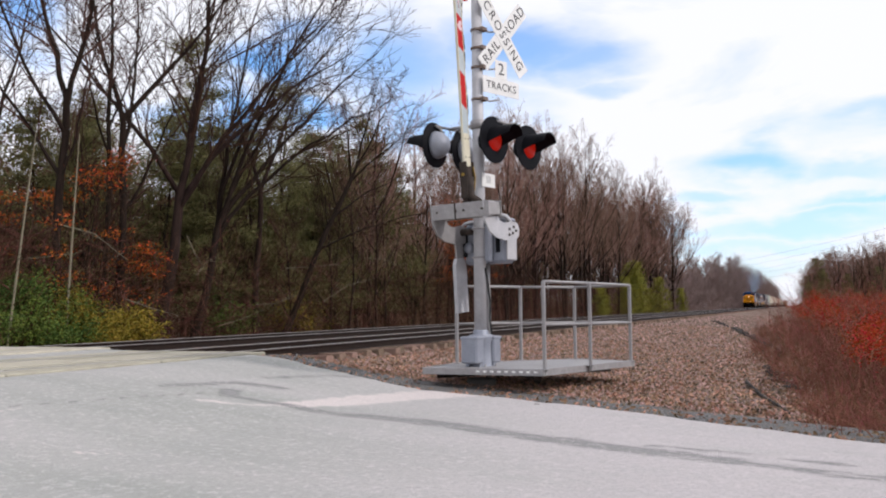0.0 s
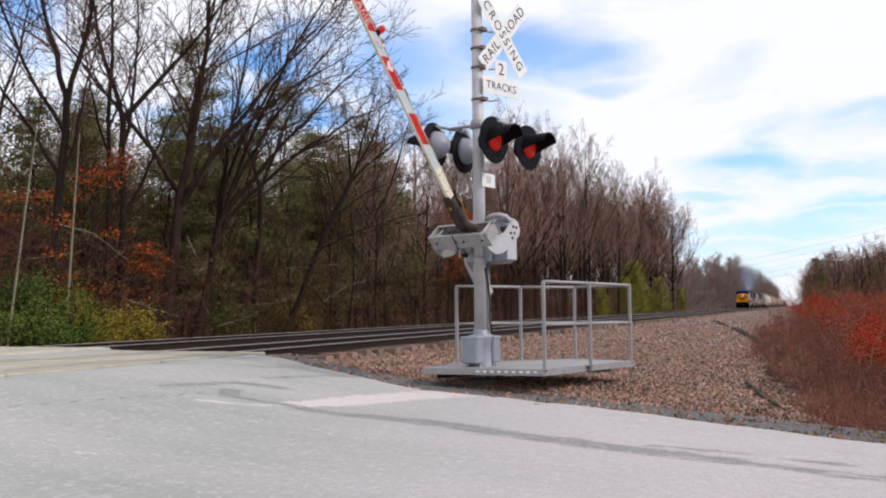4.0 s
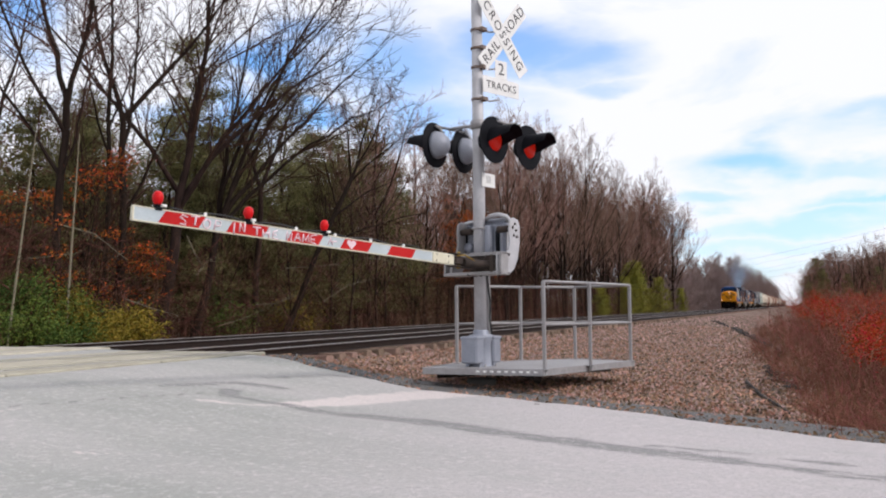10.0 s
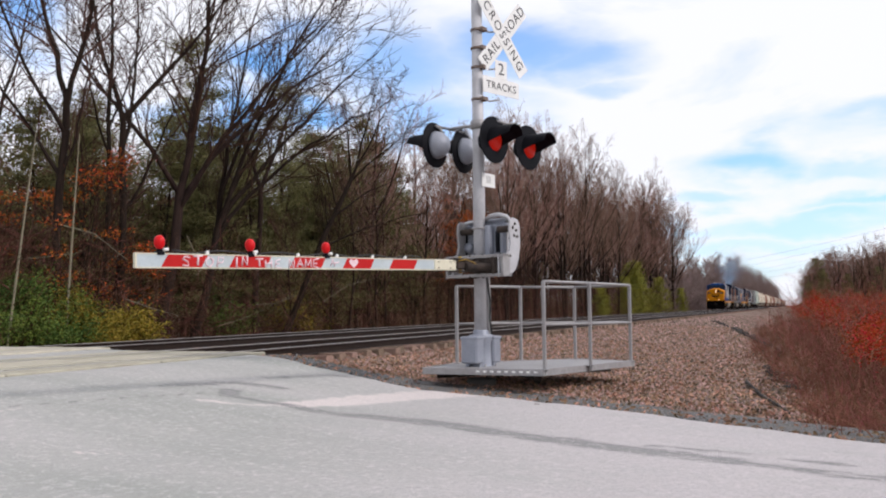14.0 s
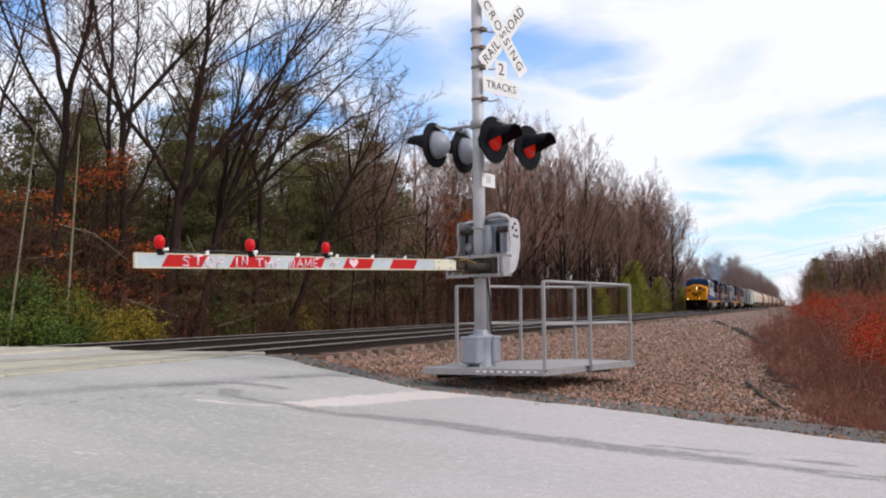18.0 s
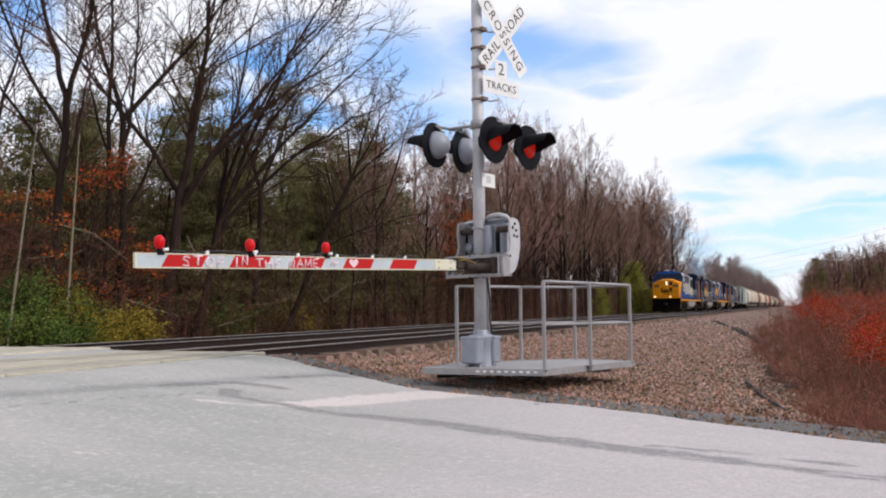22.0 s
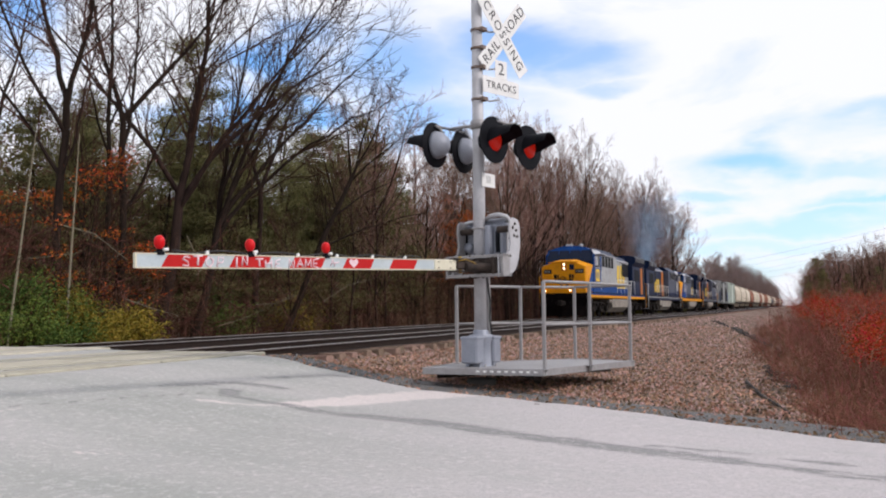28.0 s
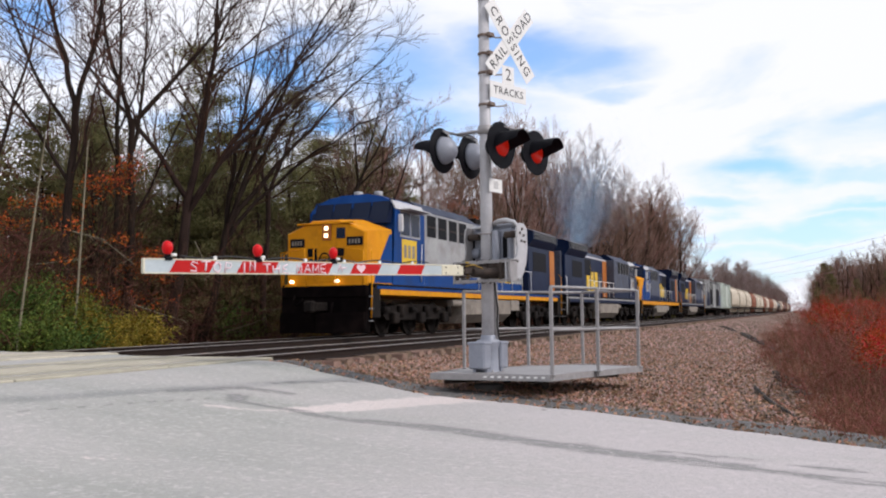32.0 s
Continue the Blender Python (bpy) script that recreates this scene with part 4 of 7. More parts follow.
# yoke: an open box of two channel beams and end plates across the arm, carried from the pivot by curved side plates
for z0, lip in ((-0.148, -1), (0.118, 1)):
    s = Shape().box((-0.48, -0.345, ARM_Z + z0), (0.40, -0.155, ARM_Z + z0 + 0.014), None, 0.003)
    for y in (-0.345, -0.167):
        s.box((-0.48, y, ARM_Z + z0 + (0.014 if lip < 0 else -0.026)), (0.40, y + 0.012, ARM_Z + z0 + (0.040 if lip < 0 else 0.0)), None, 0.002)
    beam = part("yoke_beam", s, GALV, gate, "galvanised channel beam")
    for x in (-0.40, -0.10, 0.02, 0.30):
        part("bolt", Shape().lathe([(0.014, 0), (0.014, 0.014), (0.0, 0.016)], pose(x, -0.25, ARM_Z + z0 + (0.014 if lip > 0 else 0.0), 0 if lip > 0 else 180, 0, 0), 6, False), DARKSTEEL, beam)
    part("joint_plate", Shape().box((-0.125, -0.35, ARM_Z + z0 - 0.006 * (lip < 0)), (-0.105, -0.15, ARM_Z + z0 + 0.014 + 0.006 * (lip > 0)), None, 0.002), DARKSTEEL, beam)
part("end_post", Shape().box((-0.44, -0.31, ARM_Z - 0.134), (-0.40, -0.19, ARM_Z + 0.118), None, 0.006), GALV, gate)
part("end_post", Shape().box((0.345, -0.33, ARM_Z - 0.134), (0.385, -0.17, ARM_Z + 0.118), None, 0.006), GALV, gate)
plate_out = [(-0.345, -0.615), (-0.10, -0.60), (0.03, -0.52), (0.11, -0.38), (0.15, -0.18), (0.15, 0.05), (0.10, 0.12), (0.0, 0.14), (-0.07, 0.10), (-0.09, -0.02), (-0.07, -0.18), (-0.10, -0.29), (-0.17, -0.33), (-0.345, -0.335)]
near_plate = part("side_plate", Shape().prism(plate_out, 0.315, 0.335, "x"), MASTPAINT, gate, "curved pale steel side plate")
for y, z in ((0.03, 0.06), (-0.02, 0.01), (0.06, -0.02), (0.01, -0.09), (0.08, -0.10)):
    part("bolt", Shape().lathe([(0.018, 0), (0.018, 0.012), (0.0, 0.016)], pose(0.335, y, z, 0, 90, 0), 6, False), DARKSTEEL, near_plate)
# Far plate: same outline in a darker steel, its shade put into the colour.
part("side_plate", Shape().prism(plate_out, -0.505, -0.482, "x"), GALV, gate, "curved steel side plate, coloured greyer for shade")
part("pivot_shaft", Shape().tube([(0.10, 0, 0), (0.32, 0, 0)], 0.045, 12), DARKSTEEL, gate)
part("pivot_shaft", Shape().tube([(-0.51, 0, 0), (-0.30, 0, 0)], 0.045, 12), DARKSTEEL, gate)
part("counterweight", Shape().prism([(0.34, -0.10), (0.42, -0.14), (1.06, -0.15), (1.06, 0.09), (0.42, 0.09), (0.34, 0.05)], -0.56, -0.508, "x"), MASTPAINT, gate, "long pale counterweight plate")
part("counterweight_arm", Shape().prism([(0.02, -0.12), (0.60, -0.09), (0.60, 0.02), (0.02, 0.06)], -0.535, -0.509, "x"), GALV, gate)
part("arm_clamp", Shape().box((-0.055, -0.86, ARM_Z - 0.085), (0.055, -0.40, ARM_Z - 0.068), None, 0.006).box((-0.055, -0.86, ARM_Z + 0.068), (0.055, -0.62, ARM_Z + 0.085), None, 0.006), DARKSTEEL, gate)
part("spring_unit", Shape().tube([(0.05, -0.66, ARM_Z - 0.02), (0.06, -0.42, ARM_Z - 0.02), (0.26, -0.28, ARM_Z - 0.02)], 0.05, 10).tube([(-0.30, -0.26, ARM_Z + 0.03), (0.32, -0.26, ARM_Z + 0.03)], 0.045, 8).box((-0.10, -0.33, ARM_Z - 0.10), (0.30, -0.19, ARM_Z + 0.09), None, 0.02), DARKSTEEL, gate)
for x, y0, y1 in ((-0.02, -0.34, -0.30), (0.12, -0.34, -0.29), (0.22, -0.35, -0.27)):
    part("linkage_plate", Shape().box((x, y0, ARM_Z - 0.12), (x + 0.05, y1, ARM_Z + 0.10), None, 0.006), DARKSTEEL, gate)
part("root_bracket", Shape().box((-0.045, -0.80, ARM_Z - 0.050), (0.045, -0.32, ARM_Z + 0.050), None, 0.012), DARKSTEEL, gate)
part("shear_pin", Shape().tube([(0.0, -0.70, ARM_Z - 0.10), (0.0, -0.70, ARM_Z + 0.11)], 0.022, 8), BRASS, gate)
part("breakaway_strap", Shape().tube([(0.06, -0.80, ARM_Z + 0.05), (0.07, -0.66, ARM_Z + 0.07), (0.08, -0.52, ARM_Z + 0.03), (0.09, -0.42, ARM_Z - 0.03)], 0.009, 6), BRASS, gate, "yellowed breakaway strap")

# ---- signal platform ----
platform = thing("signal_platform", "galvanised steel signal platform with pipe guard rails", "platform", pose(-3.2, 11.3, 0))


def on_platform(x, y, z):
    return (x + 3.2, y - 11.3, z)


DECK = [(-4.40, 10.09), (-2.88, 10.12), (-2.20, 12.35), (-3.10, 12.72), (-4.42, 11.25)]
deck = part("deck", Shape().prism([on_platform(x, y, 0)[:2] for x, y in DECK], -0.075, -0.03, "z"), GALV, platform, "steel grating deck")
for i in range(5):
    a, b = DECK[i], DECK[(i + 1) % 5]
    d = (Vector(b) - Vector(a)).normalized()
    nrm = Vector((d.y, -d.x)) * 0.02
    quad = [Vector(a) - d * 0.01, Vector(b) + d * 0.01, Vector(b) + nrm + d * 0.01, Vector(a) + nrm - d * 0.01]
    part("toe_plate", Shape().prism([on_platform(*q, 0)[:2] for q in quad], -0.10, -0.02, "z"), GALV, deck)
# Raised white dots stand in for punched holes in the toe plate.
for k in range(9):
    p = Vector(DECK[0]).lerp(Vector(DECK[1]), 0.47 + 0.06 * k)
    part("grip_stud", Shape().box((-0.022, -0.03, -0.068), (0.022, -0.018, -0.046), pose(*on_platform(p.x, p.y, 0)), 0.003), WHITESIGN, deck)
POSTS = [(-4.40, 11.22), (-3.75, 12.09), (-3.10, 12.68), (-2.22, 12.30), (-2.52, 11.12), (-2.86, 10.16)]
for x, y in POSTS:
    x, y, _ = on_platform(x, y, 0)
    part("post", Shape().box((x - 0.021, y - 0.021, -0.09), (x + 0.021, y + 0.021, 1.03), None, 0.006), GALV, platform)
    part("post_foot", Shape().box((x - 0.05, y - 0.05, -0.03), (x + 0.05, y + 0.05, -0.018), None, 0.003), GALV, platform)
for z, r in ((1.03, 0.019), (0.51, 0.018)):
    for i in range(5):
        a, b = (Vector(on_platform(*p, z)) for p in POSTS[i:i + 2])
        part("guard_rail", Shape().tube([a, b], r, 8), GALV, platform)
for x0, y0, x1, y1 in ((-4.3, 10.3, -3.0, 12.5), (-3.0, 10.3, -3.9, 11.6), (-3.5, 11.2, -2.5, 12.2)):
    a, b = Vector(on_platform(x0, y0, -0.13)), Vector(on_platform(x1, y1, -0.13))
    part("support_beam", Shape().tube([a, b], 0.045, 4, True, False), DARKSTEEL, platform, "dark beam under the deck")
for x, y in ((-3.9, 11.55), (-3.25, 11.2)):
    x, y, _ = on_platform(x, y, 0)
    part("support_leg", Shape().tube([(x, y, -0.55), (x, y, -0.09)], 0.05, 8), DARKSTEEL, platform)

# ---- trees and undergrowth ----
def limb(s, pts, rs, sides):
    """A quick tapered stick through points, with no caps."""
    n0 = len(s.v)
    u = None
    for i, p in enumerate(pts):
        d = pts[min(i + 1, len(pts) - 1)] - pts[max(i - 1, 0)]
        d.normalize()
        if u is None:
            u = d.orthogonal().normalized()
        u = u - d * u.dot(d)
        u.normalize()
        w = d.cross(u)
        for k in range(sides):
            a = 2 * math.pi * k / sides
            s.v.append(tuple(p + (u * math.cos(a) + w * math.sin(a)) * rs[i]))
    for i in range(len(pts) - 1):
        for k in range(sides):
            j = (k + 1) % sides
            s.f.append((n0 + i * sides + k, n0 + i * sides + j, n0 + (i + 1) * sides + j, n0 + (i + 1) * sides + k))
            s.smooth.append(True)


def grow(wood, twigs, rng, p, d, length, r, level, top, plan):
    """One stem and what grows from it."""
    segs = max(2, (7, 5, 4, 3, 2, 2)[level])
    pts, rs = [p.copy()], [r]
    wander = (0.10, 0.20, 0.26, 0.30, 0.32, 0.3)[level] * plan.get("wander", 1)
    thin = plan.get("thin", 0.0095)
    for i in range(segs):
        d = d + Vector((rng.gauss(0, wander), rng.gauss(0, wander), rng.gauss(0, wander * 0.7) + plan["lift"] * (0.04, 0.14, 0.12, 0.09, 0.05, 0)[level]))
        d.normalize()
        p = p + d * (length / segs)
        pts.append(p.copy())
        rs.append(max(r * (1 - 0.70 * (i + 1) / segs), thin))
    limb(wood if level < 2 else twigs, pts, rs, (8, 6, 4, 3, 3, 3)[level])
    if level >= top:
        return
    count = plan["count"][level]
    for k in range(count):
        low = plan["low"] if level == 0 else 0.18
        f = low + (1.0 - low) * (k + rng.random()) / count
        x = f * segs
        i = min(int(x), segs - 1)
        q = pts[i].lerp(pts[i + 1], x - i)
        here = (pts[i + 1] - pts[i]).normalized()
        side = here.orthogonal().normalized()
        side = Matrix.Rotation(rng.uniform(0, 2 * math.pi), 3, here) @ side
        angle = radians(rng.uniform(*plan["angle"]))
        nd = (here * math.cos(angle) + side * math.sin(angle)).normalized()
        rr = rs[i] * (0.66 if level == 0 else 0.62) * rng.uniform(0.75, 1.0)
        shrink = plan["shrink"][level] * rng.uniform(0.7, 1.15) * (1.15 - 0.5 * f)
        grow(wood, twigs, rng, q, nd, length * shrink, max(rr, 0.009), level + 1, top, plan)


SLIM = dict(count=(13, 6, 5, 3), angle=(20, 46), shrink=(0.46, 0.50, 0.48, 0.50), low=0.24, lift=0.9, thin=0.0075, wander=0.42)


def bare_tree(seed, height, r, plan, bark, twig, label, top=4, lean=(0, 0)):
    rng = random.Random(seed)
    wood, twigs = Shape(), Shape()
    grow(wood, twigs, rng, Vector((0, 0, -0.3)), Vector((lean[0], lean[1], 1)).normalized(), height, r, 0, top, plan)
    ob = thing("bare_tree", label, "tree", pose(0, 0, -80))
    part("trunk", wood, bark, ob)
    part("crown", twigs, twig, ob)
    return ob


ACROSS = math.radians(43)     # bearing of the wood's edge, seen from the road


def forked_tree(seed, x, y, trunk, limbs, label, bark=None, twig=None, full=1.0):
    """A tall tree told by its forks. trunk: (height, radius, lean); each limb: (start height, lean at its foot, lean at its tip, length, radius, depth lean)."""
    rng = random.Random(seed)
    wood, twigs = Shape(), Shape()
    side, back_ = Vector((math.cos(ACROSS), math.sin(ACROSS), 0)), Vector((-math.sin(ACROSS), math.cos(ACROSS), 0))
    height, r, lean = trunk
    k = math.tan(radians(lean))

    def stem(h):
        return Vector((0, 0, h)) + side * (k * h + 0.07 * math.sin(h * 1.1 + seed)) + back_ * 0.06 * math.sin(h * 0.9 + 2 * seed)

    hs = [-0.4, 0.0, 0.35] + [height * f for f in (0.25, 0.45, 0.65, 0.85, 1.0)]
    limb(wood, [stem(h) for h in hs], [r * 1.5, r * 1.25, r * 1.08] + [r * (1 - 0.32 * f) for f in (0.25, 0.45, 0.65, 0.85, 1.0)], 10)
    plan = dict(count=(0, 6, 5, 4), angle=(18, 46), shrink=(0.6, 0.46, 0.52, 0.52), low=0.2, lift=0.7, wander=0.6, thin=0.0055)
    for h0, a0, a1, length, rl, depth in limbs:
        n = 9
        p = stem(h0)
        pts, rs = [p.copy()], [rl]
        for i in range(n):
            a = radians(a0 + (a1 - a0) * i / (n - 1) + rng.gauss(0, 4))
            p = p + (side * math.sin(a) + Vector((0, 0, math.cos(a))) + back_ * (math.sin(radians(depth)) + rng.gauss(0, 0.08))).normalized() * (length / n)
            pts.append(p.copy())
            rs.append(max(rl * (1 - 0.86 * (i + 1) / n), 0.010))
        limb(wood, pts, rs, 7)
        for j in range(int((2 + length * 1.25) * full)):
            f = 0.16 + 0.84 * (j + rng.random()) / int((2 + length * 1.25) * full)
            i = min(int(f * n), n - 1)
            q = pts[i].lerp(pts[i + 1], f * n - i)
            here = (pts[i + 1] - pts[i]).normalized()
            w = Matrix.Rotation(rng.uniform(0, 6.28), 3, here) @ here.orthogonal().normalized()
            a = radians(rng.uniform(20, 48))
            grow(wood, twigs, rng, q, (here * math.cos(a) + w * math.sin(a)).normalized(), length * rng.uniform(0.20, 0.46) * (1.25 - 0.6 * f), max(rs[i] * 0.42, 0.011), 2, 4, plan)
    ob = thing("bare_tree", label, "tree", pose(x, y, ground_z(x, y) - 0.05))
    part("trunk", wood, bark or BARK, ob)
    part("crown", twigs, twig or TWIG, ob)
    return ob


def spray(s, rng, c, radius, count, size, flat=0.8):
    """Small four-cornered leaves or needle tufts round a point, each a folded sliver."""
    for _ in range(count):
        v = Vector((rng.gauss(0, 1), rng.gauss(0, 1), rng.gauss(0, flat)))
        p = c + v * radius * 0.5
        a = Vector((rng.gauss(0, 1), rng.gauss(0, 1), rng.gauss(0, 0.6))).normalized()
        b = a.orthogonal().normalized()
        b = Matrix.Rotation(rng.uniform(0, 6.28), 3, a) @ b
        k = size * rng.uniform(0.6, 1.3)
        n = len(s.v)
        s.v += [tuple(p - a * k), tuple(p + b * k * 0.45), tuple(p + a * k), tuple(p - b * k * 0.30 + a.cross(b) * k * 0.3)]
        s.f += [(n, n + 1, n + 2), (n, n + 2, n + 3)]
        s.smooth += [False, False]


def pine(seed, height, r, needle, label, low=0.16, reach=3.5, dense=5.2, tuft=0.066):
    rng = random.Random(seed)
    wood, green = Shape(), Shape()
    pts = [Vector((0.06 * i * rng.uniform(-1, 1), 0.06 * i * rng.uniform(-1, 1), -0.3 + height * i / 8)) for i in range(9)]
    limb(wood, pts, [r * (1 - 0.92 * i / 8) for i in range(9)], 7)
    z = height * low
    while z < height * 0.99:
        f = (z / height - low) / (1 - low)
        span = reach * (1 - f) ** 0.75 * (0.55 + 0.45 * min(f * 5 + 0.3, 1)) + 0.25
        for k in range(rng.randint(4, 6)):
            if rng.random() < 0.16:
                continue
            a = rng.uniform(0, 2 * math.pi)
            reach_ = span * rng.uniform(0.55, 1.15)
            tip = Vector((math.cos(a) * reach_, math.sin(a) * reach_, reach_ * rng.uniform(-0.02, 0.35)))
            start = Vector((0, 0, z))
            mid = start + tip * 0.5 + Vector((0, 0, -0.06 * reach_))
            limb(wood, [start, mid, start + tip], [0.035 * (1 - f) + 0.012, 0.02, 0.007], 3)
            for q in np.linspace(0.35, 1.0, max(2, int(reach_ / 0.4))):
                c = (start.lerp(mid, q * 2) if q < 0.5 else mid.lerp(start + tip, q * 2 - 1))
                spray(green, rng, c, 0.52, int(9 * dense), tuft, 0.45)
        z += rng.uniform(0.35, 0.6) * (height / 12)
    ob = thing("pine_tree", label, "tree", pose(0, 0, -80))
    part("trunk", wood, BARK, ob)
    part("crown", green, needle, ob)
    return ob


def planted(source, x, y, size=1.0, turn=0.0, sink=0.05):
    return copy_thing(source, pose(x, y, ground_z(x, y) - sink, 0, 0, turn) @ Matrix.Scale(size, 4))


rnd = random.Random(11)
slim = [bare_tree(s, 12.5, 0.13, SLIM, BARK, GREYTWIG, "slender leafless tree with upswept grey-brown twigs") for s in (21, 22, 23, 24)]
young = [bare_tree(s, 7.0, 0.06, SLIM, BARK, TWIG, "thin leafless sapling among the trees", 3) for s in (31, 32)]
pines = [pine(s, 12.5, 0.15, NEEDLE, "dark green pine tree among bare trees", 0.16, 3.3, 7.5, 0.062) for s in (41, 42, 43)]
youngpines = [pine(s, 4.6, 0.07, YOUNGNEEDLE, "young yellow-green pine at the wood's edge", 0.05, 1.05, 3.0, 0.085) for s in (51, 52)]
fullpines = [pine(s, 12.5, 0.17, NEEDLE, "dark green conifer among bare trees", 0.06, 4.2, 4.6, 0.12) for s in (46, 47)]
models = slim + young + pines + youngpines + fullpines

# the tall trees at the wood's edge
FORKED = "tall leafless tree with dark forking limbs at the wood's edge"
forked_tree(101, -18.6, 17.75, (7.6, 0.135, 1), [(7.4, -16, -10, 6.0, 0.085, 4), (7.2, 12, 4, 6.2, 0.085, -6), (5.2, -32, -36, 6.5, 0.06, 10), (6.4, -24, -22, 6.0, 0.06, -10), (5.0, 22, 4, 5.0, 0.045, -10)], FORKED, full=1.5)
forked_tree(102, -21.5, 18.2, (6.4, 0.105, -4), [(6.2, -18, -8, 7.0, 0.075, 0), (5.8, 16, 6, 7.0, 0.065, 8), (4.5, -34, -30, 6.0, 0.05, 4)], FORKED, full=1.5)
forked_tree(103, -19.0, 19.9, (8.6, 0.085, 1), [(8.4, 0, -2, 6.0, 0.06, 4), (6.2, -18, -8, 4.5, 0.04, -8), (7.0, 20, 6, 4.5, 0.04, 8)], "slender straight leafless tree with a dark stem", full=1.3)
forked_tree(104, -18.8, 20.3, (7.6, 0.125, 1), [(7.3, -20, -6, 6.0, 0.085, 3), (7.4, 34, 38, 7.0, 0.085, -4), (6.4, 12, -2, 7.0, 0.065, 12), (4.6, 30, 12, 5.0, 0.05, -6)], FORKED, full=1.5)
forked_tree(105, -19.0, 22.2, (5.5, 0.21, 8), [(5.3, -34, -40, 8.0, 0.095, 5), (5.3, 12, -4, 9.0, 0.13, -5), (5.2, 10, 16, 9.2, 0.10, 12), (5.0, 36, 58, 8.6, 0.10, 6), (4.8, 28, 40, 8.6, 0.09, -12)],
            "great dark forked leafless tree at the wood's edge", full=1.15)
forked_tree(106, -18.9, 23.75, (4.6, 0.15, 12), [(4.4, 30, 50, 9.2, 0.10, 6), (4.3, 18, 32, 9.8, 0.095, -8), (4.0, 38, 62, 8.4, 0.085, -4), (4.5, 8, 20, 9.8, 0.085, 14), (4.4, 24, 40, 9.6, 0.08, 0), (4.5, 14, 44, 9.6, 0.075, -2)],
            "leafless tree with long limbs arching over the wood's edge", full=0.95)
forked_tree(107, -18.7, 28.7, (7.0, 0.125, 23), [(6.8, -6, -2, 3.4, 0.055, 4), (6.9, 10, 14, 3.9, 0.06, -8), (6.9, 26, 30, 4.0, 0.06, 6), (6.7, 44, 50, 3.8, 0.05, -6), (5.2, 52, 70, 4.2, 0.05, 8), (3.9, 62, 78, 4.6, 0.05, -10), (5.6, -20, -10, 3.4, 0.04, 0)],
            "bare tree leaning out from the wood's edge", full=1.7)
forked_tree(109, -19.6, 28.6, (6.5, 0.14, 1), [(6.3, -14, -6, 5.0, 0.085, 4), (6.2, 16, 24, 5.2, 0.085, -6)], FORKED, full=1.2)
forked_tree(108, -20.6, 40.0, (6.4, 0.13, 2), [(6.2, 2, 4, 6.4, 0.085, 4), (6.0, 22, 14, 6.4, 0.08, -8), (6.1, -20, -10, 6.2, 0.08, 8), (5.4, 40, 26, 5.6, 0.06, 10), (5.5, -38, -22, 5.2, 0.06, -10)],
            "leafless tree with a rounded crown of fine twigs", None, GREYTWIG, 1.7)
# slender trees along the line
y = 38.0
while y < 150:
    for x0 in (-19.0, -21.0, -24.5, -29):
        x, yy = x0 + rnd.uniform(-1.2, 1.2), y + rnd.uniform(-1.6, 1.6)
        planted(rnd.choice(slim), x, yy, rnd.uniform(0.86, 1.08) * float(np.interp(y, (38, 50, 60, 70, 84, 98, 112, 150), (0.62, 0.68, 0.96, 1.12, 1.10, 1.00, 1.22, 1.22))), rnd.uniform(0, 360))
    y += rnd.uniform(3.4, 4.6)
for k in range(12):
    x, y = rnd.uniform(-36, -25), rnd.uniform(15, 42)
    planted(rnd.choice(slim), x, y, rnd.uniform(0.55, 0.75), rnd.uniform(0, 360))
for k in range(40):
    x, y = rnd.uniform(-24, -17.6), rnd.uniform(15, 62)
    planted(rnd.choice(young), x, y, rnd.uniform(0.6, 1.1), rnd.uniform(0, 360))
for x, y, size in ((-23.0, 28.9, 1.06), (-21.6, 28.0, 0.62), (-23.4, 33.0, 0.80), (-23.0, 35.7, 1.04), (-21.8, 34.4, 0.70), (-23.5, 39.3, 0.88), (-22.6, 43.6, 1.0), (-21.4, 42.2, 0.86), (-21.8, 39.0, 0.84), (-22.2, 46.6, 0.80), (-26.0, 46.0, 0.92),
                   (-23.0, 20.9, 0.68), (-22.2, 16.4, 0.62), (-24.4, 16.2, 0.72), (-26.0, 19.2, 0.78), (-27.2, 21.6, 0.78), (-25.2, 25.4, 0.80), (-24.5, 18.8, 0.62), (-23.5, 23.6, 0.66), (-22.0, 26.4, 0.72), (-21.8, 31.2, 0.74), (-21.6, 37.6, 0.74), (-21.8, 41.0, 0.76), (-25.0, 31.0, 0.9), (-25.5, 42.5, 0.95), (-27.0, 27.0, 0.72), (-28, 37.0, 0.92), (-30, 30, 0.85), (-33, 34, 0.95), (-29, 47, 0.85), (-34, 44, 0.95), (-26.5, 53.5, 0.72), (-20.6, 31.5, 0.42), (-20.8, 37.0, 0.40)):
    planted(rnd.choice(pines), x, y, size, rnd.uniform(0, 360))
for x, y, size in ((-17.6, 82.0, 0.72), (-18.0, 86.5, 0.60), (-17.9, 96.0, 1.02), (-17.6, 100.3, 1.42), (-18.3, 105.0, 1.15), (-17.8, 112.0, 0.8), (-17.6, 119.0, 1.15), (-17.9, 128.0, 0.85), (-17.7, 143.0, 0.95)):
    planted(rnd.choice(youngpines), x, y, size, rnd.uniform(0, 360))
